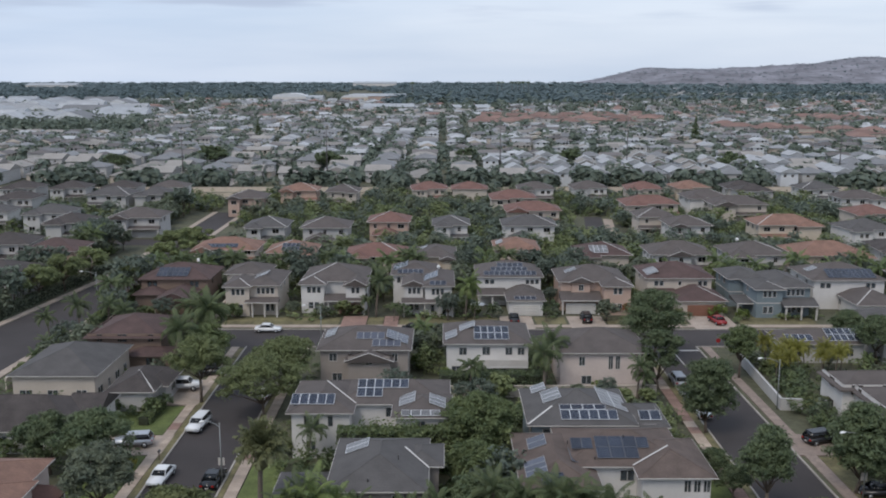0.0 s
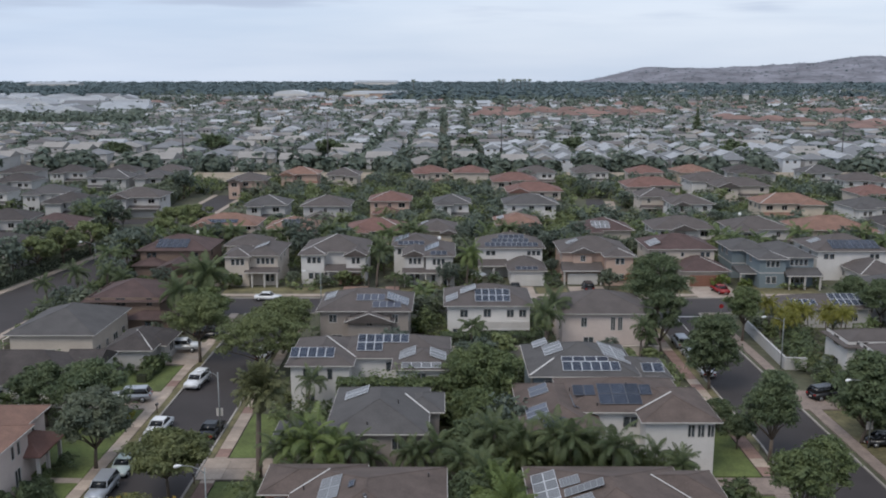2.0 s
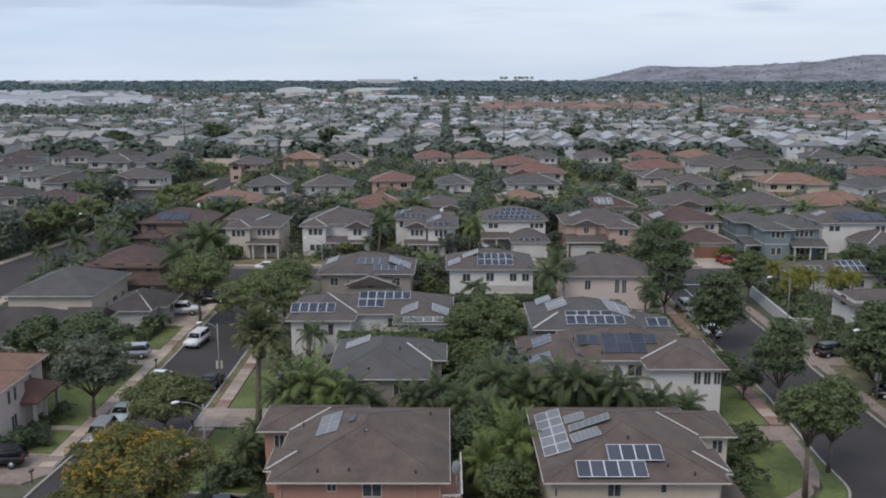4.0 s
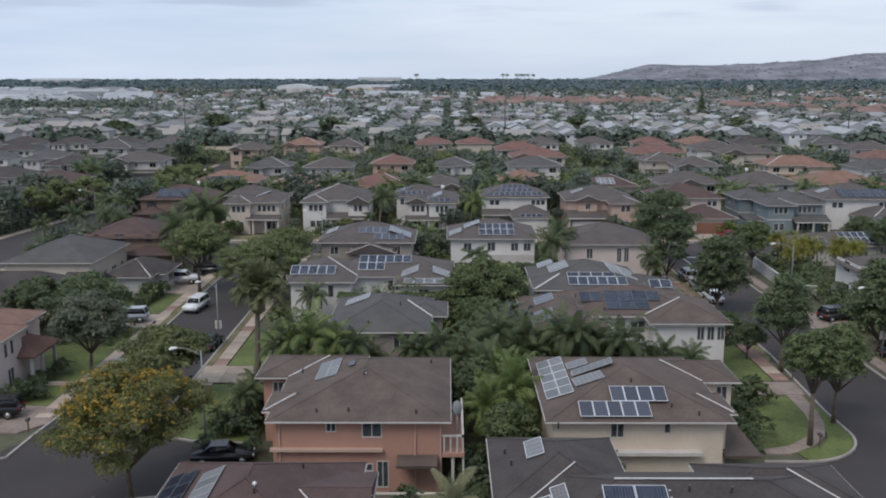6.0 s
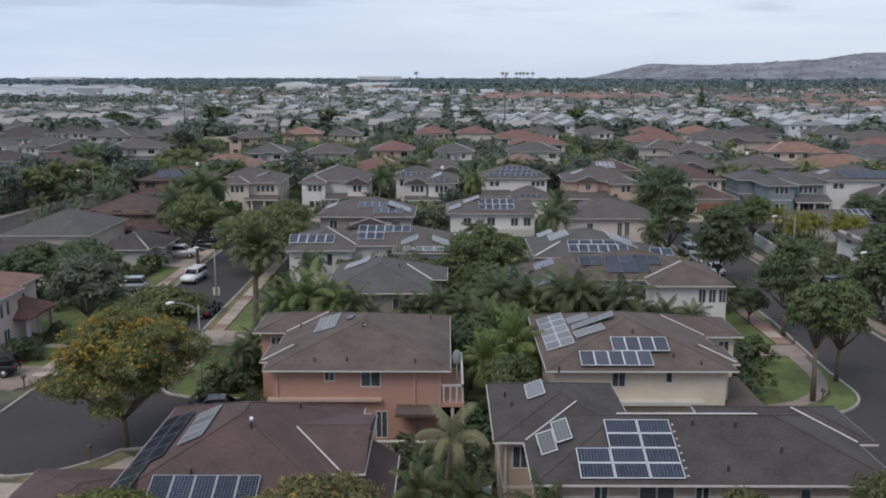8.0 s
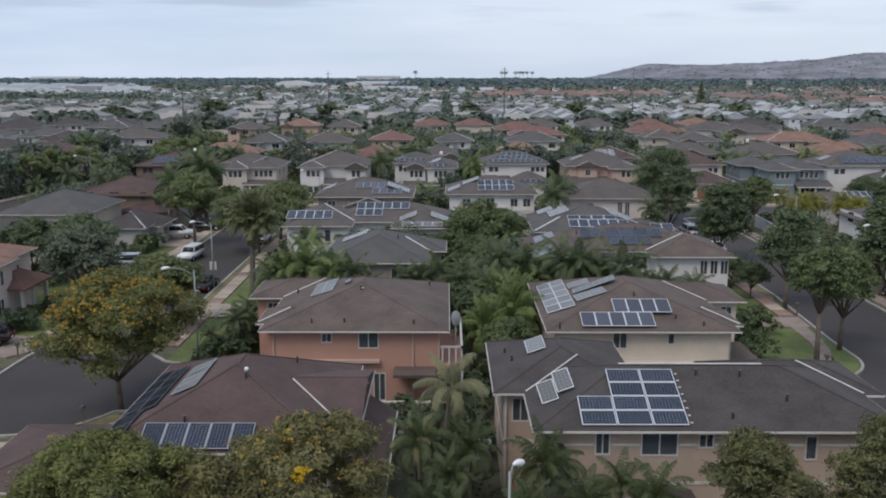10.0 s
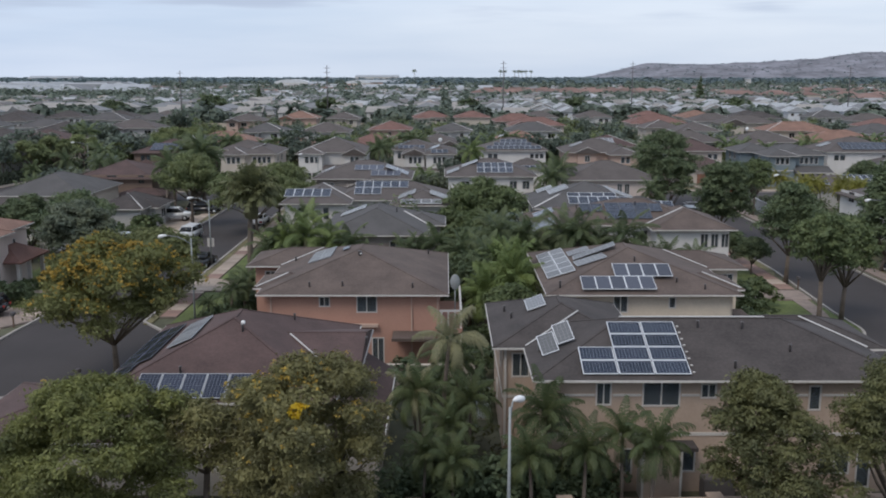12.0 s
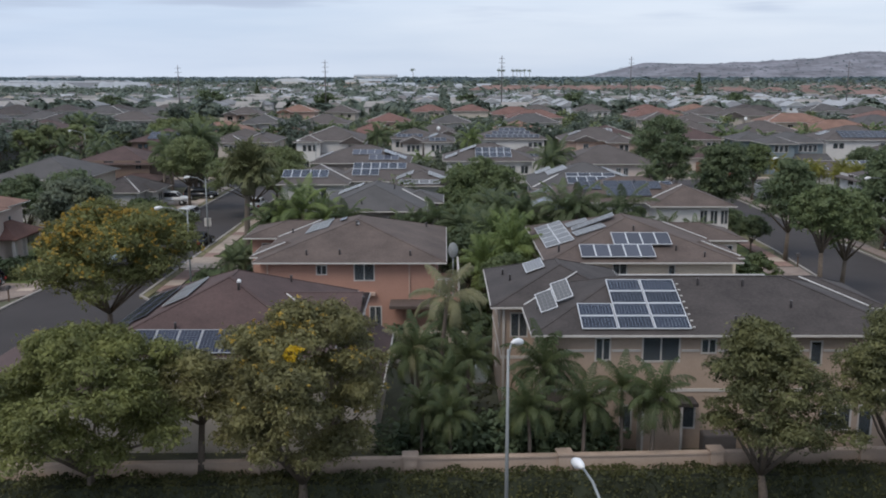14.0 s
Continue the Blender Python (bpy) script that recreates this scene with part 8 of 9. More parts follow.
yard_plants(46, 66, 70, 104, 14, 0.5, 0.9)
yard_plants(46, 66, 134, 146, 5, 0.35, 0.5)
yard_plants(-150, -92, 120, 335, 100, 0.6, 1.0, joined=True)
yard_plants(102, 190, 120, 335, 110, 0.6, 1.0, joined=True)
yard_plants(2.5, 8, 76, 125, 12, 0.5, 0.9)

def full_lobes(r, n, w, h, zc):
    """Broad overlapping lobes: a full, low crown."""
    cs, rs = [], []
    for k in range(n):
        a = r.uniform(0, math.tau)
        out = w * 0.62 * math.sqrt(r.random())
        cs.append((out * math.cos(a), out * math.sin(a), zc + h * r.uniform(-0.75, 0.55)))
        f = r.uniform(0.42, 0.7)
        rs.append((w * f, w * f, h * f * 1.1))
    return cs, rs


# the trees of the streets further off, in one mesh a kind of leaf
# Far and grey leaves carry haze in their base colour.
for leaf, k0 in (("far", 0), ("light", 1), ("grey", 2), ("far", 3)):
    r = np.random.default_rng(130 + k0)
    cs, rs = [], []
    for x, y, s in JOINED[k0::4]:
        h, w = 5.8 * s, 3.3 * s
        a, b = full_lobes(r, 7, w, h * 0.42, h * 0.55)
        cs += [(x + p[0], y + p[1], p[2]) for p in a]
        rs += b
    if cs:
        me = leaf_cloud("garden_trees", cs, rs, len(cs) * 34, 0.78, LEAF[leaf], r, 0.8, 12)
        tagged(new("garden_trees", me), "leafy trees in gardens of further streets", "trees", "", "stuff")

# close planting along the fences and between the houses
OPEN = [(-18.8, -13.8, 157, 169), (-11, -8, 157, 170), (10.3, 17, 157, 168), (22.8, 30, 157, 170), (45, 53, 157, 168), (76, 85, 157, 165), (-36, -31, 157, 168)]


def thicket(areas, seed, per=28, size=0.56, kinds=("grey", "light", "mid", "grey")):
    """Shrubs grown together over stretches of the plan: (x0, x1, y0, y1, share covered, lowest, highest)."""
    made = {k: ([], []) for k in sorted(set(kinds))}
    r = np.random.default_rng(seed)
    for x0, x1, y0, y1, share, low, high in areas:
        for _ in range(int((x1 - x0) * (y1 - y0) * share / 2.6)):
            x, y = r.uniform(x0, x1), r.uniform(y0, y1)
            if noise.noise((x * 0.09, y * 0.12, seed)) < -0.32 + 0.1 * share:
                continue
            if blocked(x, y, HOUSE_RECTS, 0.2) or blocked(x, y, TAKEN, 0.8) or blocked(x, y, OPEN, 0.3):
                continue
            kind = kinds[int(2.2 + 3.2 * noise.noise((x * 0.07, y * 0.07, 9)) + r.uniform(-0.8, 0.8)) % 4]
            h = r.uniform(low, high) * (1 + 0.4 * noise.noise((x * 0.15, y * 0.15, 4)))
            w = r.uniform(0.8, 1.5)
            made[kind][0].append((x, y, h * 0.5))
            made[kind][1].append((w, w, h * 0.5))
    for leaf, (cs, rs) in made.items():
        if cs:
            me = leaf_cloud("planting", cs, rs, len(cs) * per, size, LEAF[leaf], r, 0.9, 5)
            tagged(new("planting", me), "dense shrubs grown together between garden fences", "shrubs", "", "stuff")


# Pale leaf kinds stand for haze over the further gardens.
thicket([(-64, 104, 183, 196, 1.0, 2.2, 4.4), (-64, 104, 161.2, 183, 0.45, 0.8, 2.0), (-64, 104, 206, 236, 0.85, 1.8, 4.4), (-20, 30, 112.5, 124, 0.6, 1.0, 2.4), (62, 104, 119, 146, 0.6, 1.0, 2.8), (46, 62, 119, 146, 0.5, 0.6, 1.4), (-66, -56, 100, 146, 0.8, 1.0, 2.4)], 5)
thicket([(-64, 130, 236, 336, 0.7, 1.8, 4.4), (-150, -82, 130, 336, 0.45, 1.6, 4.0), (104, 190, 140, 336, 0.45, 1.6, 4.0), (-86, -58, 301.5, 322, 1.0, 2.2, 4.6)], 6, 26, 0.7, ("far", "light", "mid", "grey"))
thicket([(-11, 4, 96.4, 99.9, 1.0, 4.8, 6.2), (-20, -11, 94.8, 99.6, 1.0, 2.0, 4.0), (-88, -82.5, 165, 236, 1.0, 3.0, 5.5), (-65.4, -60, 196, 236, 1.0, 2.0, 3.8), (46, 52, 96, 117, 1.0, 1.6, 3.6), (1.6, 8.6, 75, 112, 1.0, 2.4, 5.4), (1.6, 9.4, 121.6, 128, 1.0, 2.0, 3.6), (9, 29, 110.8, 122, 0.9, 1.4, 3.4), (-20, 2, 114.5, 124, 0.9, 1.4, 3.2), (27.2, 31, 97, 146, 0.9, 1.0, 2.8), (-21.8, -18.5, 101.5, 146, 0.9, 1.4, 3.4), (13.3, 16, 122, 146, 0.9, 1.8, 4.2), (-4.4, 0, 124, 146, 0.9, 1.8, 4.0), (-60, -36, 94.5, 102.4, 0.7, 1.4, 3.4), (-19, -11.5, 75.5, 83, 0.8, 0.8, 1.9), (46.5, 66, 74, 102, 0.7, 1.4, 3.8)], 9, 74, 0.36, ("mid", "light", "mid", "deep"))
thicket([(-1.8, 7.6, 38.7, 42.2, 1.0, 1.6, 3.0), (-1.8, 2.6, 42.2, 47.5, 1.0, 1.4, 3.4), (-4.9, -1.8, 37.8, 41.2, 1.0, 2.4, 4.2)], 12, 90, 0.23, ("deep", "manila", "deep", "hedge"))
thicket([(4.0, 16.5, 79.6, 82.6, 1.0, 3.2, 5.4), (-60, -47.8, 115.4, 118.6, 1.0, 1.8, 3.0)], 14, 80, 0.32, ("deep", "mid", "deep", "deep"))
thicket([(48.0, 65, 121, 131.5, 1.0, 2.0, 3.8), (46.8, 50, 119.5, 129, 0.9, 1.4, 2.6)], 7, 60, 0.4, ("deep", "mid", "deep", "deep"))

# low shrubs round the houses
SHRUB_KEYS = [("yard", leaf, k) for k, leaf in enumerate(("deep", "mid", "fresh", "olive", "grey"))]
for (x0, x1, y0, y1) in HOUSE_RECTS:
    if y0 < 60 or y0 > 200:
        continue
    for k in range(3):
        side = rng.choice("sssew")
        x = rng.uniform(x0, x1) if side == "s" else (x1 + 0.9 if side == "e" else x0 - 0.9)
        y = y0 - rng.uniform(0.3, 1.6) if side == "s" else rng.uniform(y0, y1)
        if blocked(x, y, TAKEN, 0.0):
            continue
        key = rng.choice(SHRUB_KEYS)
        bush(x, y, key, key[1], 1.3, 1.2, 1.2, "leafy green shrub against a house wall", 260, 0.38, 60 + key[2], rng.uniform(0, 360), rng.uniform(0.7, 1.4), "shrubs round the houses")

# further houses of the same kind, copied with all their parts, out to the arterial
KINDS = []
for k, (wall, roof) in enumerate((("grey", "grey"), ("white", "umber"), ("beige", "redtile"), ("grey", "dark"), ("cream", "terracotta"), ("white", "grey"))):
    a = Block(-6.5, 6.5, 0, 11.5)
    b = Block(-6.2, -0.5, -2.0, 5, eave=5.6)
    a.holes = {"s": [(7.5, 3.9, 1.4, 1.2), (9.6, 3.9, 1.2, 1.2), (8, 1, 1.5, 1.2)]}
    b.holes = {"s": [(1.2, 3.8, 0.9, 1.2), (2.6, 3.8, 0.9, 1.2), (1.4, 1.0, 1.8, 1.2)]}
    h = house("house", [a, b], STUCCO[wall], SHINGLE[roof], TRIM, wall + " two-storey house with " + roof + " roof in the suburb", "house", "suburban houses", 90 + k, plain=True)
    pent_roof(h, -0.8, 6.2, 0.55, 1.9, 2.8, SHINGLE[roof], TRIM, (0.0, 5.8))
    garage_door(h, 1.0, 5.4, 0.5, DOOR)
    KINDS.append(h)
spots = []
for x0, x1, ys in ((103, 215, (150, 176, 205, 235, 262, 318)), (-190, -84, (215, 262, 292, 322)), (-60, 150, (322,)), (-190, -100, (140, 170, 190))):
    for j, y in enumerate(ys):
        x = x0 + (j % 2) * 5
        while x < x1:
            if not blocked(x, y + 5, HOUSE_RECTS, 8) and not blocked(x, y + 5, TAKEN, 7):
                spots.append((x, y + rng.uniform(-2, 2)))
            x += rng.uniform(16, 20)
for i, (x, y) in enumerate(spots):
    src = KINDS[rng.choice((0, 0, 1, 1, 2, 3, 4, 5) if x > -60 else (0, 0, 1, 3, 3, 5))]
    if i < 6:
        KINDS[i].matrix_basis = pose(x, y, 0)
    else:
        copy_thing(src, pose(x, y, 0, 0, 0, rng.choice((0, 0, 180, 4, -5))))


def quads_mesh(name, verts, faces, mats, index):
    me = bpy.data.meshes.new(name)
    me.from_pydata(verts, [], faces)
    for m in mats:
        me.materials.append(m)
    me.polygons.foreach_set("material_index", index)
    me.update()
    return me


def far_houses(name, cells_, walls, roofs, label, seed, gable=0.5):
    """A quarter of small houses, too far to pick apart: walls and pitched roofs in one mesh."""
    r = random.Random(seed)
    V, F, I = [], [], []
    for x, y, w, d, h, turn in cells_:
        ca, sa = math.cos(turn), math.sin(turn)

        def put(px, py, pz):
            V.append((x + px * ca - py * sa, y + px * sa + py * ca, pz))
            return len(V) - 1

        o = 0.5
        c = [(-w / 2, -d / 2), (w / 2, -d / 2), (w / 2, d / 2), (-w / 2, d / 2)]
        lo = [put(*p, 0) for p in c]
        hi = [put(*p, h) for p in c]
        wi = r.randrange(len(walls))
        for i in range(4):
            F.append((lo[i], lo[(i + 1) % 4], hi[(i + 1) % 4], hi[i]))
            I.append(wi)
        for wx in (-w * 0.28, w * 0.1, w * 0.32):
            for z in ((0.9, 3.6) if h > 4 else (0.9,)):
                a = [put(wx - 0.6, -d / 2 - 0.03, z), put(wx + 0.6, -d / 2 - 0.03, z), put(wx + 0.6, -d / 2 - 0.03, z + 1.2), put(wx - 0.6, -d / 2 - 0.03, z + 1.2)]
                F.append(tuple(a))
                I.append(len(walls) + len(roofs))
        e = [put(px * (1 + 2 * o / w), py * (1 + 2 * o / d), h) for px, py in c]
        top = h + 0.36 * min(w, d) / 2
        ri = len(walls) + r.randrange(len(roofs))
        run = 0 if r.random() < gable else min(w, d) / 2
        if w >= d:
            a, b = put(-w / 2 + run - o, 0, top), put(w / 2 - run + o, 0, top)
            fs = [(e[0], e[1], b, a), (e[1], e[2], b), (e[2], e[3], a, b), (e[3], e[0], a)]
        else:
            a, b = put(0, -d / 2 + run - o, top), put(0, d / 2 - run + o, top)
            fs = [(e[0], e[1], a), (e[1], e[2], b, a), (e[2], e[3], b), (e[3], e[0], a, b)]
        for i, f in enumerate(fs):
            F.append(f)
            I.append(wi if run == 0 and len(f) == 3 else ri)
    ob = new(name, quads_mesh(name, V, F, [*walls, *roofs, CAR_GLASS], I))
    return tagged(ob, label, "houses", "", "stuff")


FAR_WHITE = surface("far_white_paint", (0.60, 0.615, 0.64), 0.92, 1.06, 0.9, 3.0, 0.3, 0.1)
FAR_WALLS = [FAR_WHITE, FAR_WHITE, STUCCO["grey"], STUCCO["beige"]]
FAR_ROOFS = [surface("pale_grey_roofing", (0.34, 0.35, 0.365), 0.85, 1.15, 0.85, 2.0, 0.1, 0.1, island=0.25), surface("mid_grey_roofing", (0.18, 0.184, 0.192), 0.85, 1.15, 0.85, 2.0, 0.1, 0.1, island=0.3), surface("buff_roofing", (0.245, 0.23, 0.215), 0.85, 1.15, 0.85, 2.0, 0.1, 0.1, island=0.25), surface("brown_roofing", (0.13, 0.12, 0.118), 0.85, 1.15, 0.85, 2.0, 0.1, 0.1, island=0.3)]
RED_ROOFS = [surface("far_red_tiles", (0.20, 0.125, 0.105), 0.85, 1.15, 0.85, 2.0, 0.1, 0.1, island=0.25)]
WHITE_ROOFS = [surface("white_sheet_roofing", (0.31, 0.325, 0.345), 0.85, 1.15, 0.7, 2.0, 0.1, 0.1, island=0.12)]


def grid(x0, x1, y0, y1, dx, dy, w, d, h, turn, seed, keep=0.93, jitter=1.5):
    r = random.Random(seed)
    out = []
    y = y0
    row = 0
    while y < y1:
        x = x0 + r.uniform(0, dx)
        while x < x1:
            if r.random() < keep:
                px, py = x + r.uniform(-jitter, jitter), y + r.uniform(-jitter, jitter)
                big = r.uniform(0.85, 1.15)
                out.append((px, py, w * big, d * r.uniform(0.9, 1.1), h if r.random() < 0.7 else 3.0, turn + r.choice((0, 0, math.pi / 2))))
            x += dx
        y += dy if row % 2 else dy * 0.72
        row += 1
    return out


def columns(x0, x1, y0, y1, street, dy, w, d, h, seed):
    """Houses in pairs of columns between streets that run straight away."""
    r = random.Random(seed)
    out = []
    x = x0
    while x < x1:
        for side in (-1, 1):
            y = y0 + r.uniform(0, dy)
            while y < y1:
                if r.random() < 0.94:
                    out.append((x + side * street * 0.25 + r.uniform(-0.8, 0.8), y, w * r.uniform(0.85, 1.15), d * r.uniform(0.85, 1.05), h if r.random() < 0.6 else 3.2, r.choice((0, 0, math.pi / 2))))
                y += dy
        x += street
    return out


def wedge(cells_, left, right):
    """Keeps what lies between two bearings from the viewpoint, in metres across per metre ahead."""
    return [c for c in cells_ if left * c[1] < c[0] < right * c[1]]




def small_house(w, d, h, wall, roof, kind, label):
    """A small house of the quarter beyond the arterial: walls, roof and three windows."""
    ob = root("house", 0, 0, label, "house", "small houses beyond the arterial")
    bm = bmesh.new()
    for p, q, holes in (((-w / 2, -d / 2), (w / 2, -d / 2), [(w * 0.16, h - 1.8, 1.2, 1.1), (w * 0.6, h - 1.8, 1.2, 1.1)]), ((w / 2, -d / 2), (w / 2, d / 2), []), ((w / 2, d / 2), (-w / 2, d / 2), []), ((-w / 2, d / 2), (-w / 2, -d / 2), [])):
        wall_face(bm, p, q, 0, h, holes)
        for hole in holes:
            add_window(ob, p, q, hole, TRIM, plain=True)
    if kind == "gable_y":
        bm.faces.new([bm.verts.new(p) for p in ((-w / 2, -d / 2, h), (w / 2, -d / 2, h), (0, -d / 2, h + 0.45 * w / 2))])
    part("wall", bm, wall, ob)
    bm = bmesh.new()
    roof_mesh(bm, -w / 2 - 0.5, w / 2 + 0.5, -d / 2 - 0.5, d / 2 + 0.5, h, 0.45 if kind == "gable_y" else 0.36, kind)
    if kind == "gable_y":
        peak = h + 0.45 * (w / 2 + 0.5)
        for x in (-w / 2 - 0.5, w / 2 + 0.5):
            beam(bm, (x, -d / 2 - 0.55, h - 0.1), (0, -d / 2 - 0.55, peak - 0.1), 0.14, 0.32)
        bm.faces.ensure_lookup_table()
        for f in bm.faces[-12:]:
            f.material_index = 1
    link_mesh("roof", to_mesh("roof", bm, roof, FAR_WHITE), ob)
    return ob


SMALL = [small_house(7.0, 11.0, 5.6, FAR_WHITE, FAR_ROOFS[0], "gable_y", "narrow white gabled house with pale grey roof"),
         small_house(6.8, 10.5, 5.4, FAR_WHITE, FAR_ROOFS[2], "gable_y", "narrow white gabled house with buff roof"),
         small_house(10.5, 10.5, 5.2, STUCCO["grey"], FAR_ROOFS[1], "hip", "grey two-storey house with grey hipped roof"),
         small_house(11.0, 10.0, 3.2, STUCCO["beige"], FAR_ROOFS[2], "hip", "low beige house with buff hipped roof"),
         small_house(10.0, 11.0, 5.0, STUCCO["grey"], FAR_ROOFS[2], "gable_x", "grey house with buff pitched roof")]
count, REST = 0, []
for (x, y, w, d, h, turn) in sorted(wedge(columns(-288, 20, 380, 500, 36, 13.5, 11, 9.5, 5.2, 1), -0.52, 0.56) + wedge(grid(20, 290, 378, 500, 11.2, 24, 7, 11, 5.2, 0.0, 6), -0.56, 0.52), key=lambda c: c[1]):
    if count >= 150:
        REST.append((x, y, w, d, h, turn))
        continue
    src = rng.choice(SMALL[2:]) if x < 20 else rng.choice((SMALL[0], SMALL[0], SMALL[1], SMALL[2]) if x < 150 else (SMALL[0], SMALL[2], SMALL[3], SMALL[4], SMALL[4]))
    if count < 5:
        src = SMALL[count]
        src.matrix_basis = pose(x, y, 0)
    else:
        copy_thing(src, pose(x, y, 0, 0, 0, rng.uniform(-4, 4) + (90 if x < 20 and rng.random() < 0.3 else 0)))
    count += 1
bm = bmesh.new()
x = -288 + 18
while x < 10:
    box(bm, x - 3.2, x + 3.2, 372, 960, 0.0, 0.035)
    x += 36
tagged(new("road_quarter", to_mesh("road_quarter", bm, KERB)), "pale straight streets between rows of far houses", "road", "", "structure")
def shed_land(x, y):
    """The district of long pale sheds to the west with its trees, the sports ground and the woods."""
    return (690 < y and x < -0.32 * y) or (1600 < y and x < -0.14 * y) or (1330 < y and -0.06 * y < x < 0.17 * y) or (1560 < y < 1720 and -300 < x < -60)


RED_AREAS = [(28, 156, 790, 960), (160, 214, 850, 940), (222, 268, 690, 750), (262, 345, 600, 700), (330, 480, 830, 900)]
far_houses("near_quarter", REST, FAR_WALLS, FAR_ROOFS, "close rows of small pale-roofed houses", 1, 0.8)
far_houses("middle_quarter", [c for c in wedge(columns(-504, 40, 512, 940, 36, 14, 11, 9.5, 4.6, 2), -0.56, 0.03) if not shed_land(c[0], c[1])] + [c for c in wedge(grid(0, 480, 520, 900, 13.5, 24, 9.5, 10, 4.6, 0.05, 2), 0.03, 0.56) if not blocked(c[0], c[1], RED_AREAS, 9)], FAR_WALLS, FAR_ROOFS, "wide quarter of grey-roofed houses in rows", 2, 0.5)
far_houses("red_quarter", [c for x0, x1, y0, y1 in RED_AREAS for c in grid(x0, x1, y0, y1, 25, 34, 21, 15, 6.0, 0.0, int(x0), 0.9)], FAR_WALLS[2:], RED_ROOFS, "red-roofed apartment rows in the distance", 3, 0.1)


far_houses("outer_quarter", [c for c in wedge(grid(-800, 900, 905, 1750, 22, 40, 14, 12, 4.6, 0.08, 4, 0.9), -0.56, 0.56) if not shed_land(c[0], c[1]) and not blocked(c[0], c[1], RED_AREAS, 8)], FAR_WALLS, FAR_ROOFS + RED_ROOFS[:1], "distant spread of small grey houses", 4, 0.5)
far_houses("eastern_suburb", wedge(grid(260, 1500, 1760, 3000, 34, 90, 20, 14, 5.0, 0.05, 8, 0.8), 0.17, 0.56), FAR_WALLS, FAR_ROOFS[:3], "pale specks of houses below the hills", 8, 0.4)
far_houses("warehouses", wedge(grid(-880, -260, 870, 1560, 62, 64, 50, 34, 5.0, 0.1, 5, 0.9, 8.0), -0.55, -0.33) + wedge(grid(-560, -250, 1400, 1600, 50, 60, 34, 20, 4.0, 0.1, 6, 0.6, 8.0), -0.33, -0.18), FAR_WALLS[:2], WHITE_ROOFS + FAR_ROOFS[:2], "long white-roofed sheds in the distance", 5, 0.9)


def far_trees(name, places, leaf, label, seed, per=70, clump=1.0, calm=0.0):
    """Distant trees as one mesh of leaf clumps."""
    r = np.random.default_rng(seed)
    P = np.array(places)
    n = len(P)
    base = P[:, 4] if P.shape[1] > 4 else np.zeros(n)
    who = np.repeat(np.arange(n), per)
    d = r.normal(size=(n * per, 3)) + np.array((0, 0, 0.35))
    d /= np.linalg.norm(d, axis=1)[:, None]
    rad = P[who, 2]
    lump = 1 + 0.28 * np.sin(d[:, 0] * 4 + who) * np.cos(d[:, 1] * 5 + who * 1.7)
    p = np.stack([P[who, 0] + d[:, 0] * rad * lump, P[who, 1] + d[:, 1] * rad * lump, base[who] + P[who, 3] * 0.5 + d[:, 2] * P[who, 3] * 0.45 * lump], 1)
    up = (d * 0.7 + r.normal(size=(n * per, 3)) * 0.35) * (1 - calm) + np.array((0, 0, 0.55))
    up /= np.linalg.norm(up, axis=1)[:, None]
    a = np.cross(up, r.normal(size=(n * per, 3)))
    a /= np.linalg.norm(a, axis=1)[:, None] + 1e-9
    b = np.cross(up, a)
    s = (rad * clump * r.uniform(0.25, 0.5, n * per))[:, None]
    verts = np.stack([p - a * s, p - b * s * 0.7, p + a * s, p + b * s * 0.7], 1).reshape(-1, 3)
    return tagged(new(name, loose_quads(name, verts, LEAF[leaf])), label, "trees", "", "stuff")


def scatter(x0, x1, y0, y1, n, r0, r1, seed, left=-0.56, right=0.56, flat=1.0):
    r = random.Random(seed)
    out = []
    while len(out) < n:
        x, y = r.uniform(x0, x1), r.uniform(y0, y1)
        if left * y < x < right * y:
            rad = r.uniform(r0, r1)
            out.append((x, y, rad, rad * r.uniform(1.5, 2.1) * flat))
    return out


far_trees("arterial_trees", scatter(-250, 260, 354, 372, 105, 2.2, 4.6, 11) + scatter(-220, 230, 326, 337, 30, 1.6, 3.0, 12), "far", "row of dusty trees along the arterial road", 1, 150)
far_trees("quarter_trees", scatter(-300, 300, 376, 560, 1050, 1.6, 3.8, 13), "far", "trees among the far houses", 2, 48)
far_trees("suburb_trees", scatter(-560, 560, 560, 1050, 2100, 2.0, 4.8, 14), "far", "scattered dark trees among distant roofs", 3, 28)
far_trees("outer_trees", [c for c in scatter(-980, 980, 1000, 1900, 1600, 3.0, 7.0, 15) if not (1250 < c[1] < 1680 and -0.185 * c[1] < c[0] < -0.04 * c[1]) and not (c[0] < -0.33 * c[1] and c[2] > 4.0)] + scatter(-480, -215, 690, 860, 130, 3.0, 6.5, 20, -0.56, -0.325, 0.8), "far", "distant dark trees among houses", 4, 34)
# These woods use the leaf colour with haze painted in.
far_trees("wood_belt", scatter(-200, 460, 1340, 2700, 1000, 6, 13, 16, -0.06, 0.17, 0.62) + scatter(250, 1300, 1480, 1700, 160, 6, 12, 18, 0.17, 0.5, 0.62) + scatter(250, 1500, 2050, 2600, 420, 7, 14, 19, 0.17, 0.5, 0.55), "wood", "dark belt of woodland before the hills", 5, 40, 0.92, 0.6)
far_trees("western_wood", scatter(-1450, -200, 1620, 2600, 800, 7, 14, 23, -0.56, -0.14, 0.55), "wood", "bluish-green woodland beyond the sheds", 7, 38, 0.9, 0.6)
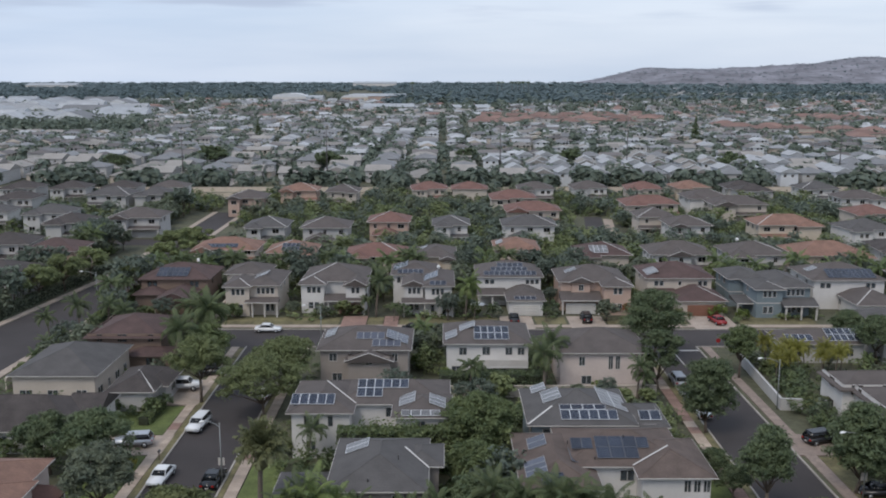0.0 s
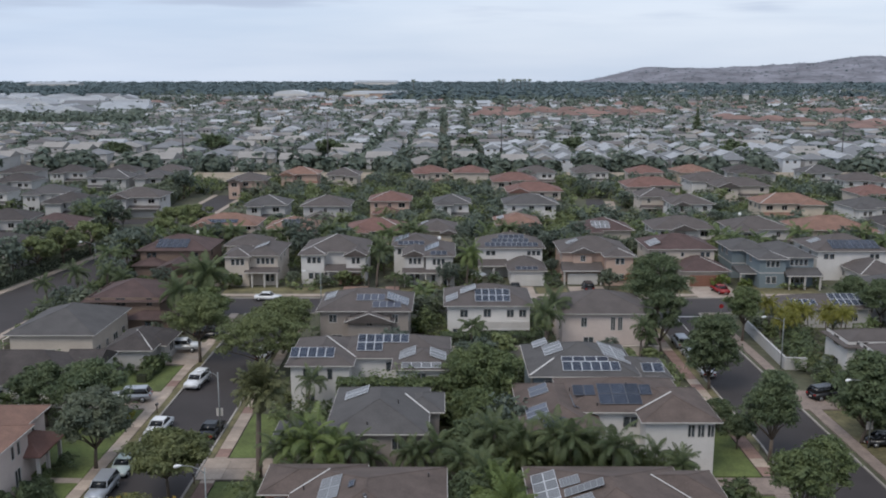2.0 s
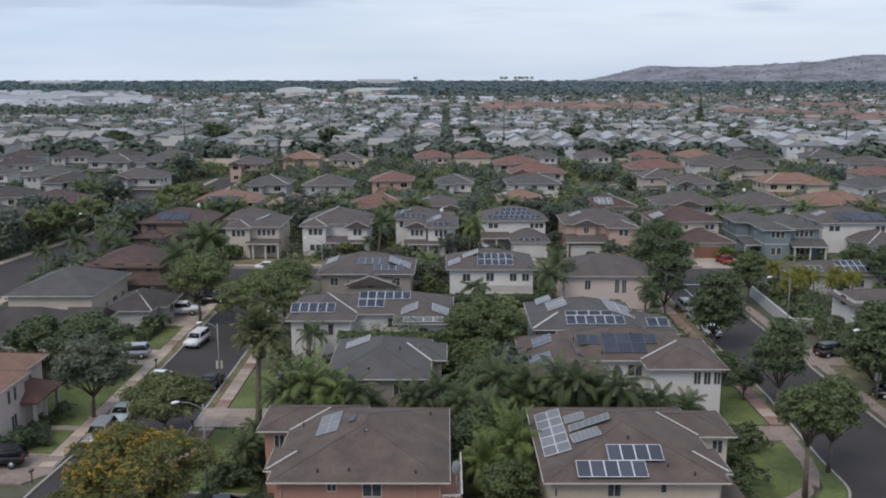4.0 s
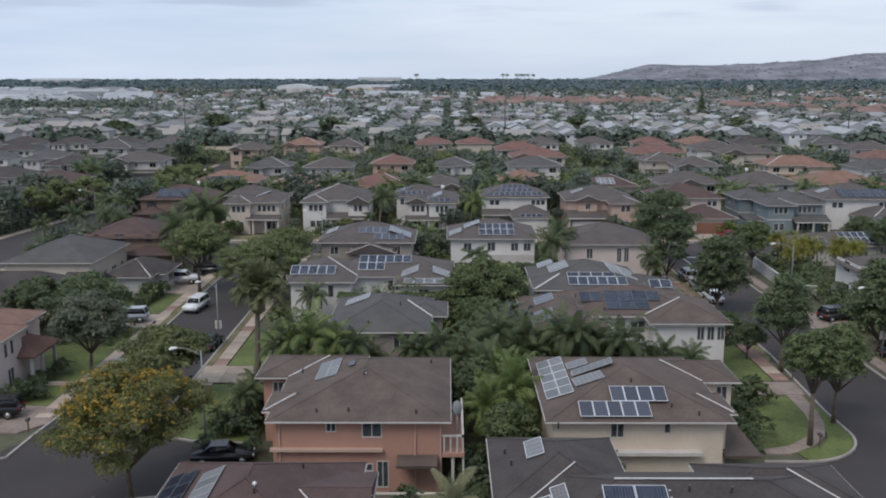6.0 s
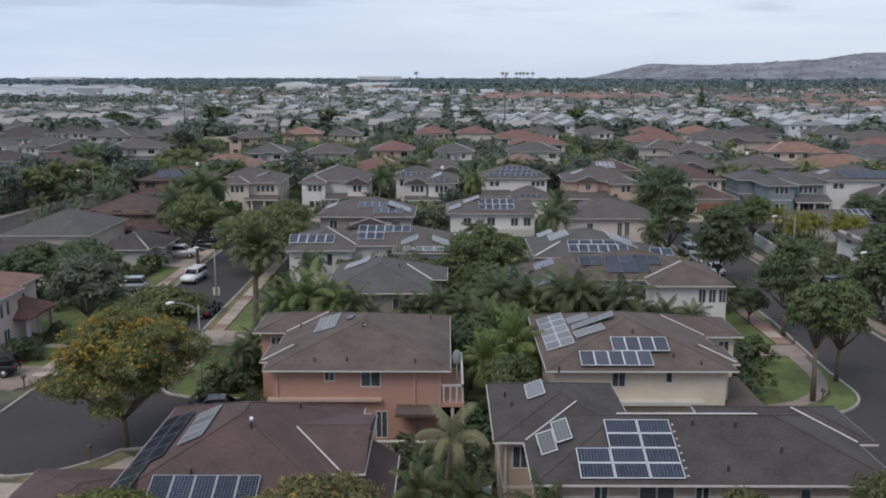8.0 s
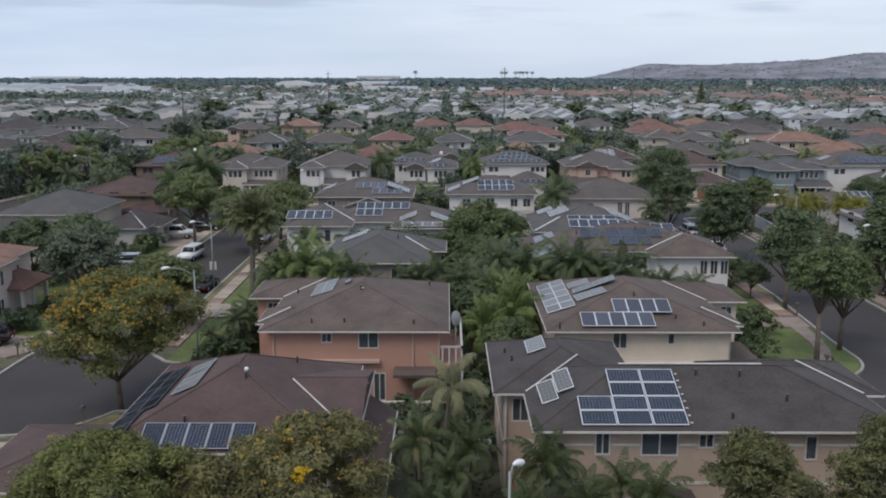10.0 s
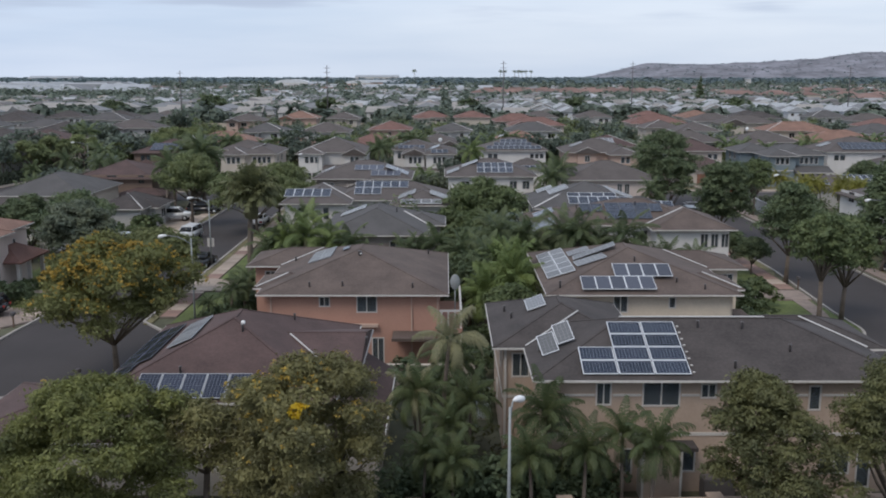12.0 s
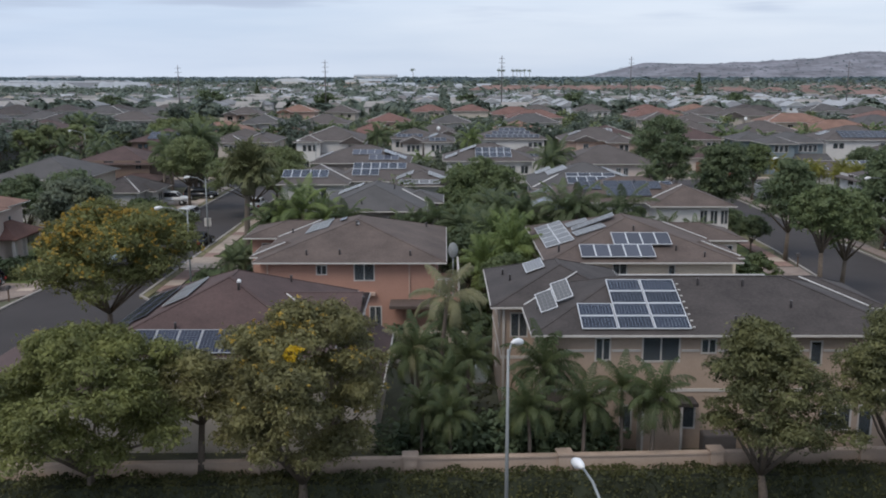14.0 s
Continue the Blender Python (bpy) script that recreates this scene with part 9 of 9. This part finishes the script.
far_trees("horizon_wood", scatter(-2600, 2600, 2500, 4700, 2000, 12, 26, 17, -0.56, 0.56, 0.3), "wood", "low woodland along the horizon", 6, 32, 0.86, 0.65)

# a tall pointed tree and larger single crowns that stand out


def conifer_meshes(height, r, seed):
    """A straight trunk and tiers of drooping branches that narrow to a point."""
    rng_ = np.random.default_rng(seed)
    bm = bmesh.new()
    tube(bm, [(0, 0, -0.1), (0, 0, height * 0.6), (0, 0, height)], [0.4, 0.22, 0.04], 8)
    cs, rs = [], []
    for k in range(70):
        u = (k + 0.5) / 70
        a, out = k * 2.399, r * (1 - u) * (0.55 + 0.3 * rng_.random())
        cs.append((out * math.cos(a), out * math.sin(a), height * (0.1 + 0.9 * u)))
        q = 0.35 + r * (1 - u) * 0.34
        rs.append((q, q, q * 0.7))
    return to_mesh("trunk", bm, BARK), leaf_cloud("crown", cs, rs, 3600, 0.62, LEAF["deep"], rng_, 0.4)


PINE = conifer_meshes(19.5, 3.9, 80)
plant("conifer", PINE, 157, 575, "tall dark pointed conifer among far roofs", "tree")
plant("conifer", PINE, -128, 640, "dark narrow tree among far roofs", "tree", 60, 0.75)
MIDTREE = tree_meshes("roadside", 8.5, 5.2, 2.4, "light", 6000, 0.5, 83, 16, 3, 0, None, 0.0, (0, 0), -0.6, 0.75, 1.3)
for x, y, k in ((-64.6, 219.0, 0.95), (-62.2, 226.0, 0.9), (-63.4, 207.0, 0.85), (-62.6, 181.5, 0.85), (-62.2, 189.5, 0.8), (-79.0, 187.0, 0.95), (-77.6, 198.0, 0.9), (-80.5, 178.5, 0.9)):
    plant("tree", MIDTREE, x, y, "grey-green tree beside the far road", "tree", x * 5, k, "trees beside the far road")
BIG = tree_meshes("bigcrown", 11, 7.5, 3, "deep", 5000, 0.8, 81, 14, 3)
for x, y, s in ((-112, 450, 1.0), (-54, 430, 0.9), (60, 440, 0.9), (132, 420, 0.9), (10, 460, 0.8), (-150, 425, 0.8)):
    plant("tree", BIG, x, y, "broad dark tree beyond the arterial", "tree", x, s, "broad far trees")
TALLPALM = palm_meshes("skyline_palm", 29, 5.5, 20, "deep", 82, 0.8, 0.2, 1.0, 0.4, 0.9, 8)
for x in (118, 128, 152, 162, 170, 180, 192, -60):
    plant("palm", TALLPALM, x, 1900 + x, "tall thin palm on the skyline", "palm", x * 3, 1.0, "skyline palms", 0, PALM_PARTS)


# pale sheds and domed halls on the plain
def hall(x, y, w, d, h, label, dome=False, mat=None):
    ob = root("hall", x, y, label, "hall")
    part("wall", bm_box(-w / 2, w / 2, -d / 2, d / 2, 0, h), mat or STUCCO["white"], ob)
    bm = bmesh.new()
    if dome:
        n = 12
        rows_ = []
        for k in range(n + 1):
            a = math.pi * k / n
            rows_.append((bm.verts.new((-w / 2 * 1.02 * math.cos(a), -d / 2, h + h * 0.75 * math.sin(a))), bm.verts.new((-w / 2 * 1.02 * math.cos(a), d / 2, h + h * 0.75 * math.sin(a)))))
        for (a, b), (c, e) in zip(rows_, rows_[1:]):
            bm.faces.new((a, c, e, b))
        bm.faces.new([r_[0] for r_ in reversed(rows_)])
        bm.faces.new([r_[1] for r_ in rows_])
    else:
        roof_mesh(bm, -w / 2 - 1, w / 2 + 1, -d / 2 - 1, d / 2 + 1, h, 0.2, "gable_x")
    part("roof", bm, FAR_WHITE if dome else WHITE_ROOFS[0], ob)


hall(-267, 1640, 58, 50, 8, "white domed hall far across the plain", True)
hall(-236, 1640, 50, 40, 6, "white hall beside the dome", False)
hall(-153, 1640, 46, 46, 7, "cream domed sports hall", True, STUCCO["cream"])
hall(-112, 1640, 92, 40, 9, "long salmon-pink hall beside the sports hall", False, STUCCO["rose"])
hall(-240, 3300, 150, 60, 17, "pale block on the horizon", False)
hall(-1250, 3000, 160, 60, 14, "pale shed on the western horizon", False)
hall(-68, 1175, 62, 34, 6, "long pale shed among roofs")
hall(38, 1180, 84, 30, 5, "long low white shed before the wood")
hall(372, 1150, 6, 6, 16, "white church tower among roofs", False)

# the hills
# The purple-blue in this hillside colour is haze painted on.
HILL = surface("hazed_dry_hillside", (0.172, 0.170, 0.192), 0.5, 1.5, 0.95, 0.03, 0.006, 0.3)


def step(a, b, u):
    t = min(1.0, max(0.0, (u - a) / (b - a)))
    return t * t * (3 - 2 * t)


bm = bmesh.new()
nx, ny = 120, 14
gridv = []
for i in range(nx + 1):
    col = []
    x = 500 + 3800 * i / nx
    for j in range(ny + 1):
        y = 3900 + 950 * j / ny
        u = x / 4600
        ridge = 78 * step(0.125, 0.235, u) + 12 * math.exp(-((u - 0.243) / 0.025) ** 2) + 62 * step(0.28, 0.5, u)
        rise = math.sin(min(1.0, j / (ny * 0.85)) * math.pi / 2)
        z = ridge * rise * (0.93 + 0.14 * noise.noise((x * 0.004, y * 0.004, 3))) + 6 * noise.noise((x * 0.012, y * 0.012, 7)) * rise + 3 * noise.noise((x * 0.04, y * 0.04, 2)) * rise - 4 * (1 - rise)
        col.append(bm.verts.new((x, y, z)))
    gridv.append(col)
for i in range(nx):
    for j in range(ny):
        bm.faces.new((gridv[i][j], gridv[i + 1][j], gridv[i + 1][j + 1], gridv[i][j + 1]))
for f in bm.faces:
    f.smooth = True
pick = random.Random(31)
scrub = []
for k in range(1500):
    v = gridv[pick.randrange(nx)][pick.randrange(1, ny)].co
    if v.z > 8:
        rad = pick.uniform(3, 7)
        scrub.append((v.x + pick.uniform(-16, 16), v.y + pick.uniform(-30, 30), rad, rad * 0.6, v.z - rad * 0.2))
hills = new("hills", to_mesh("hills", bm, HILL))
tagged(hills, "dry purplish-brown hills above the plain", "hill", "", "structure")
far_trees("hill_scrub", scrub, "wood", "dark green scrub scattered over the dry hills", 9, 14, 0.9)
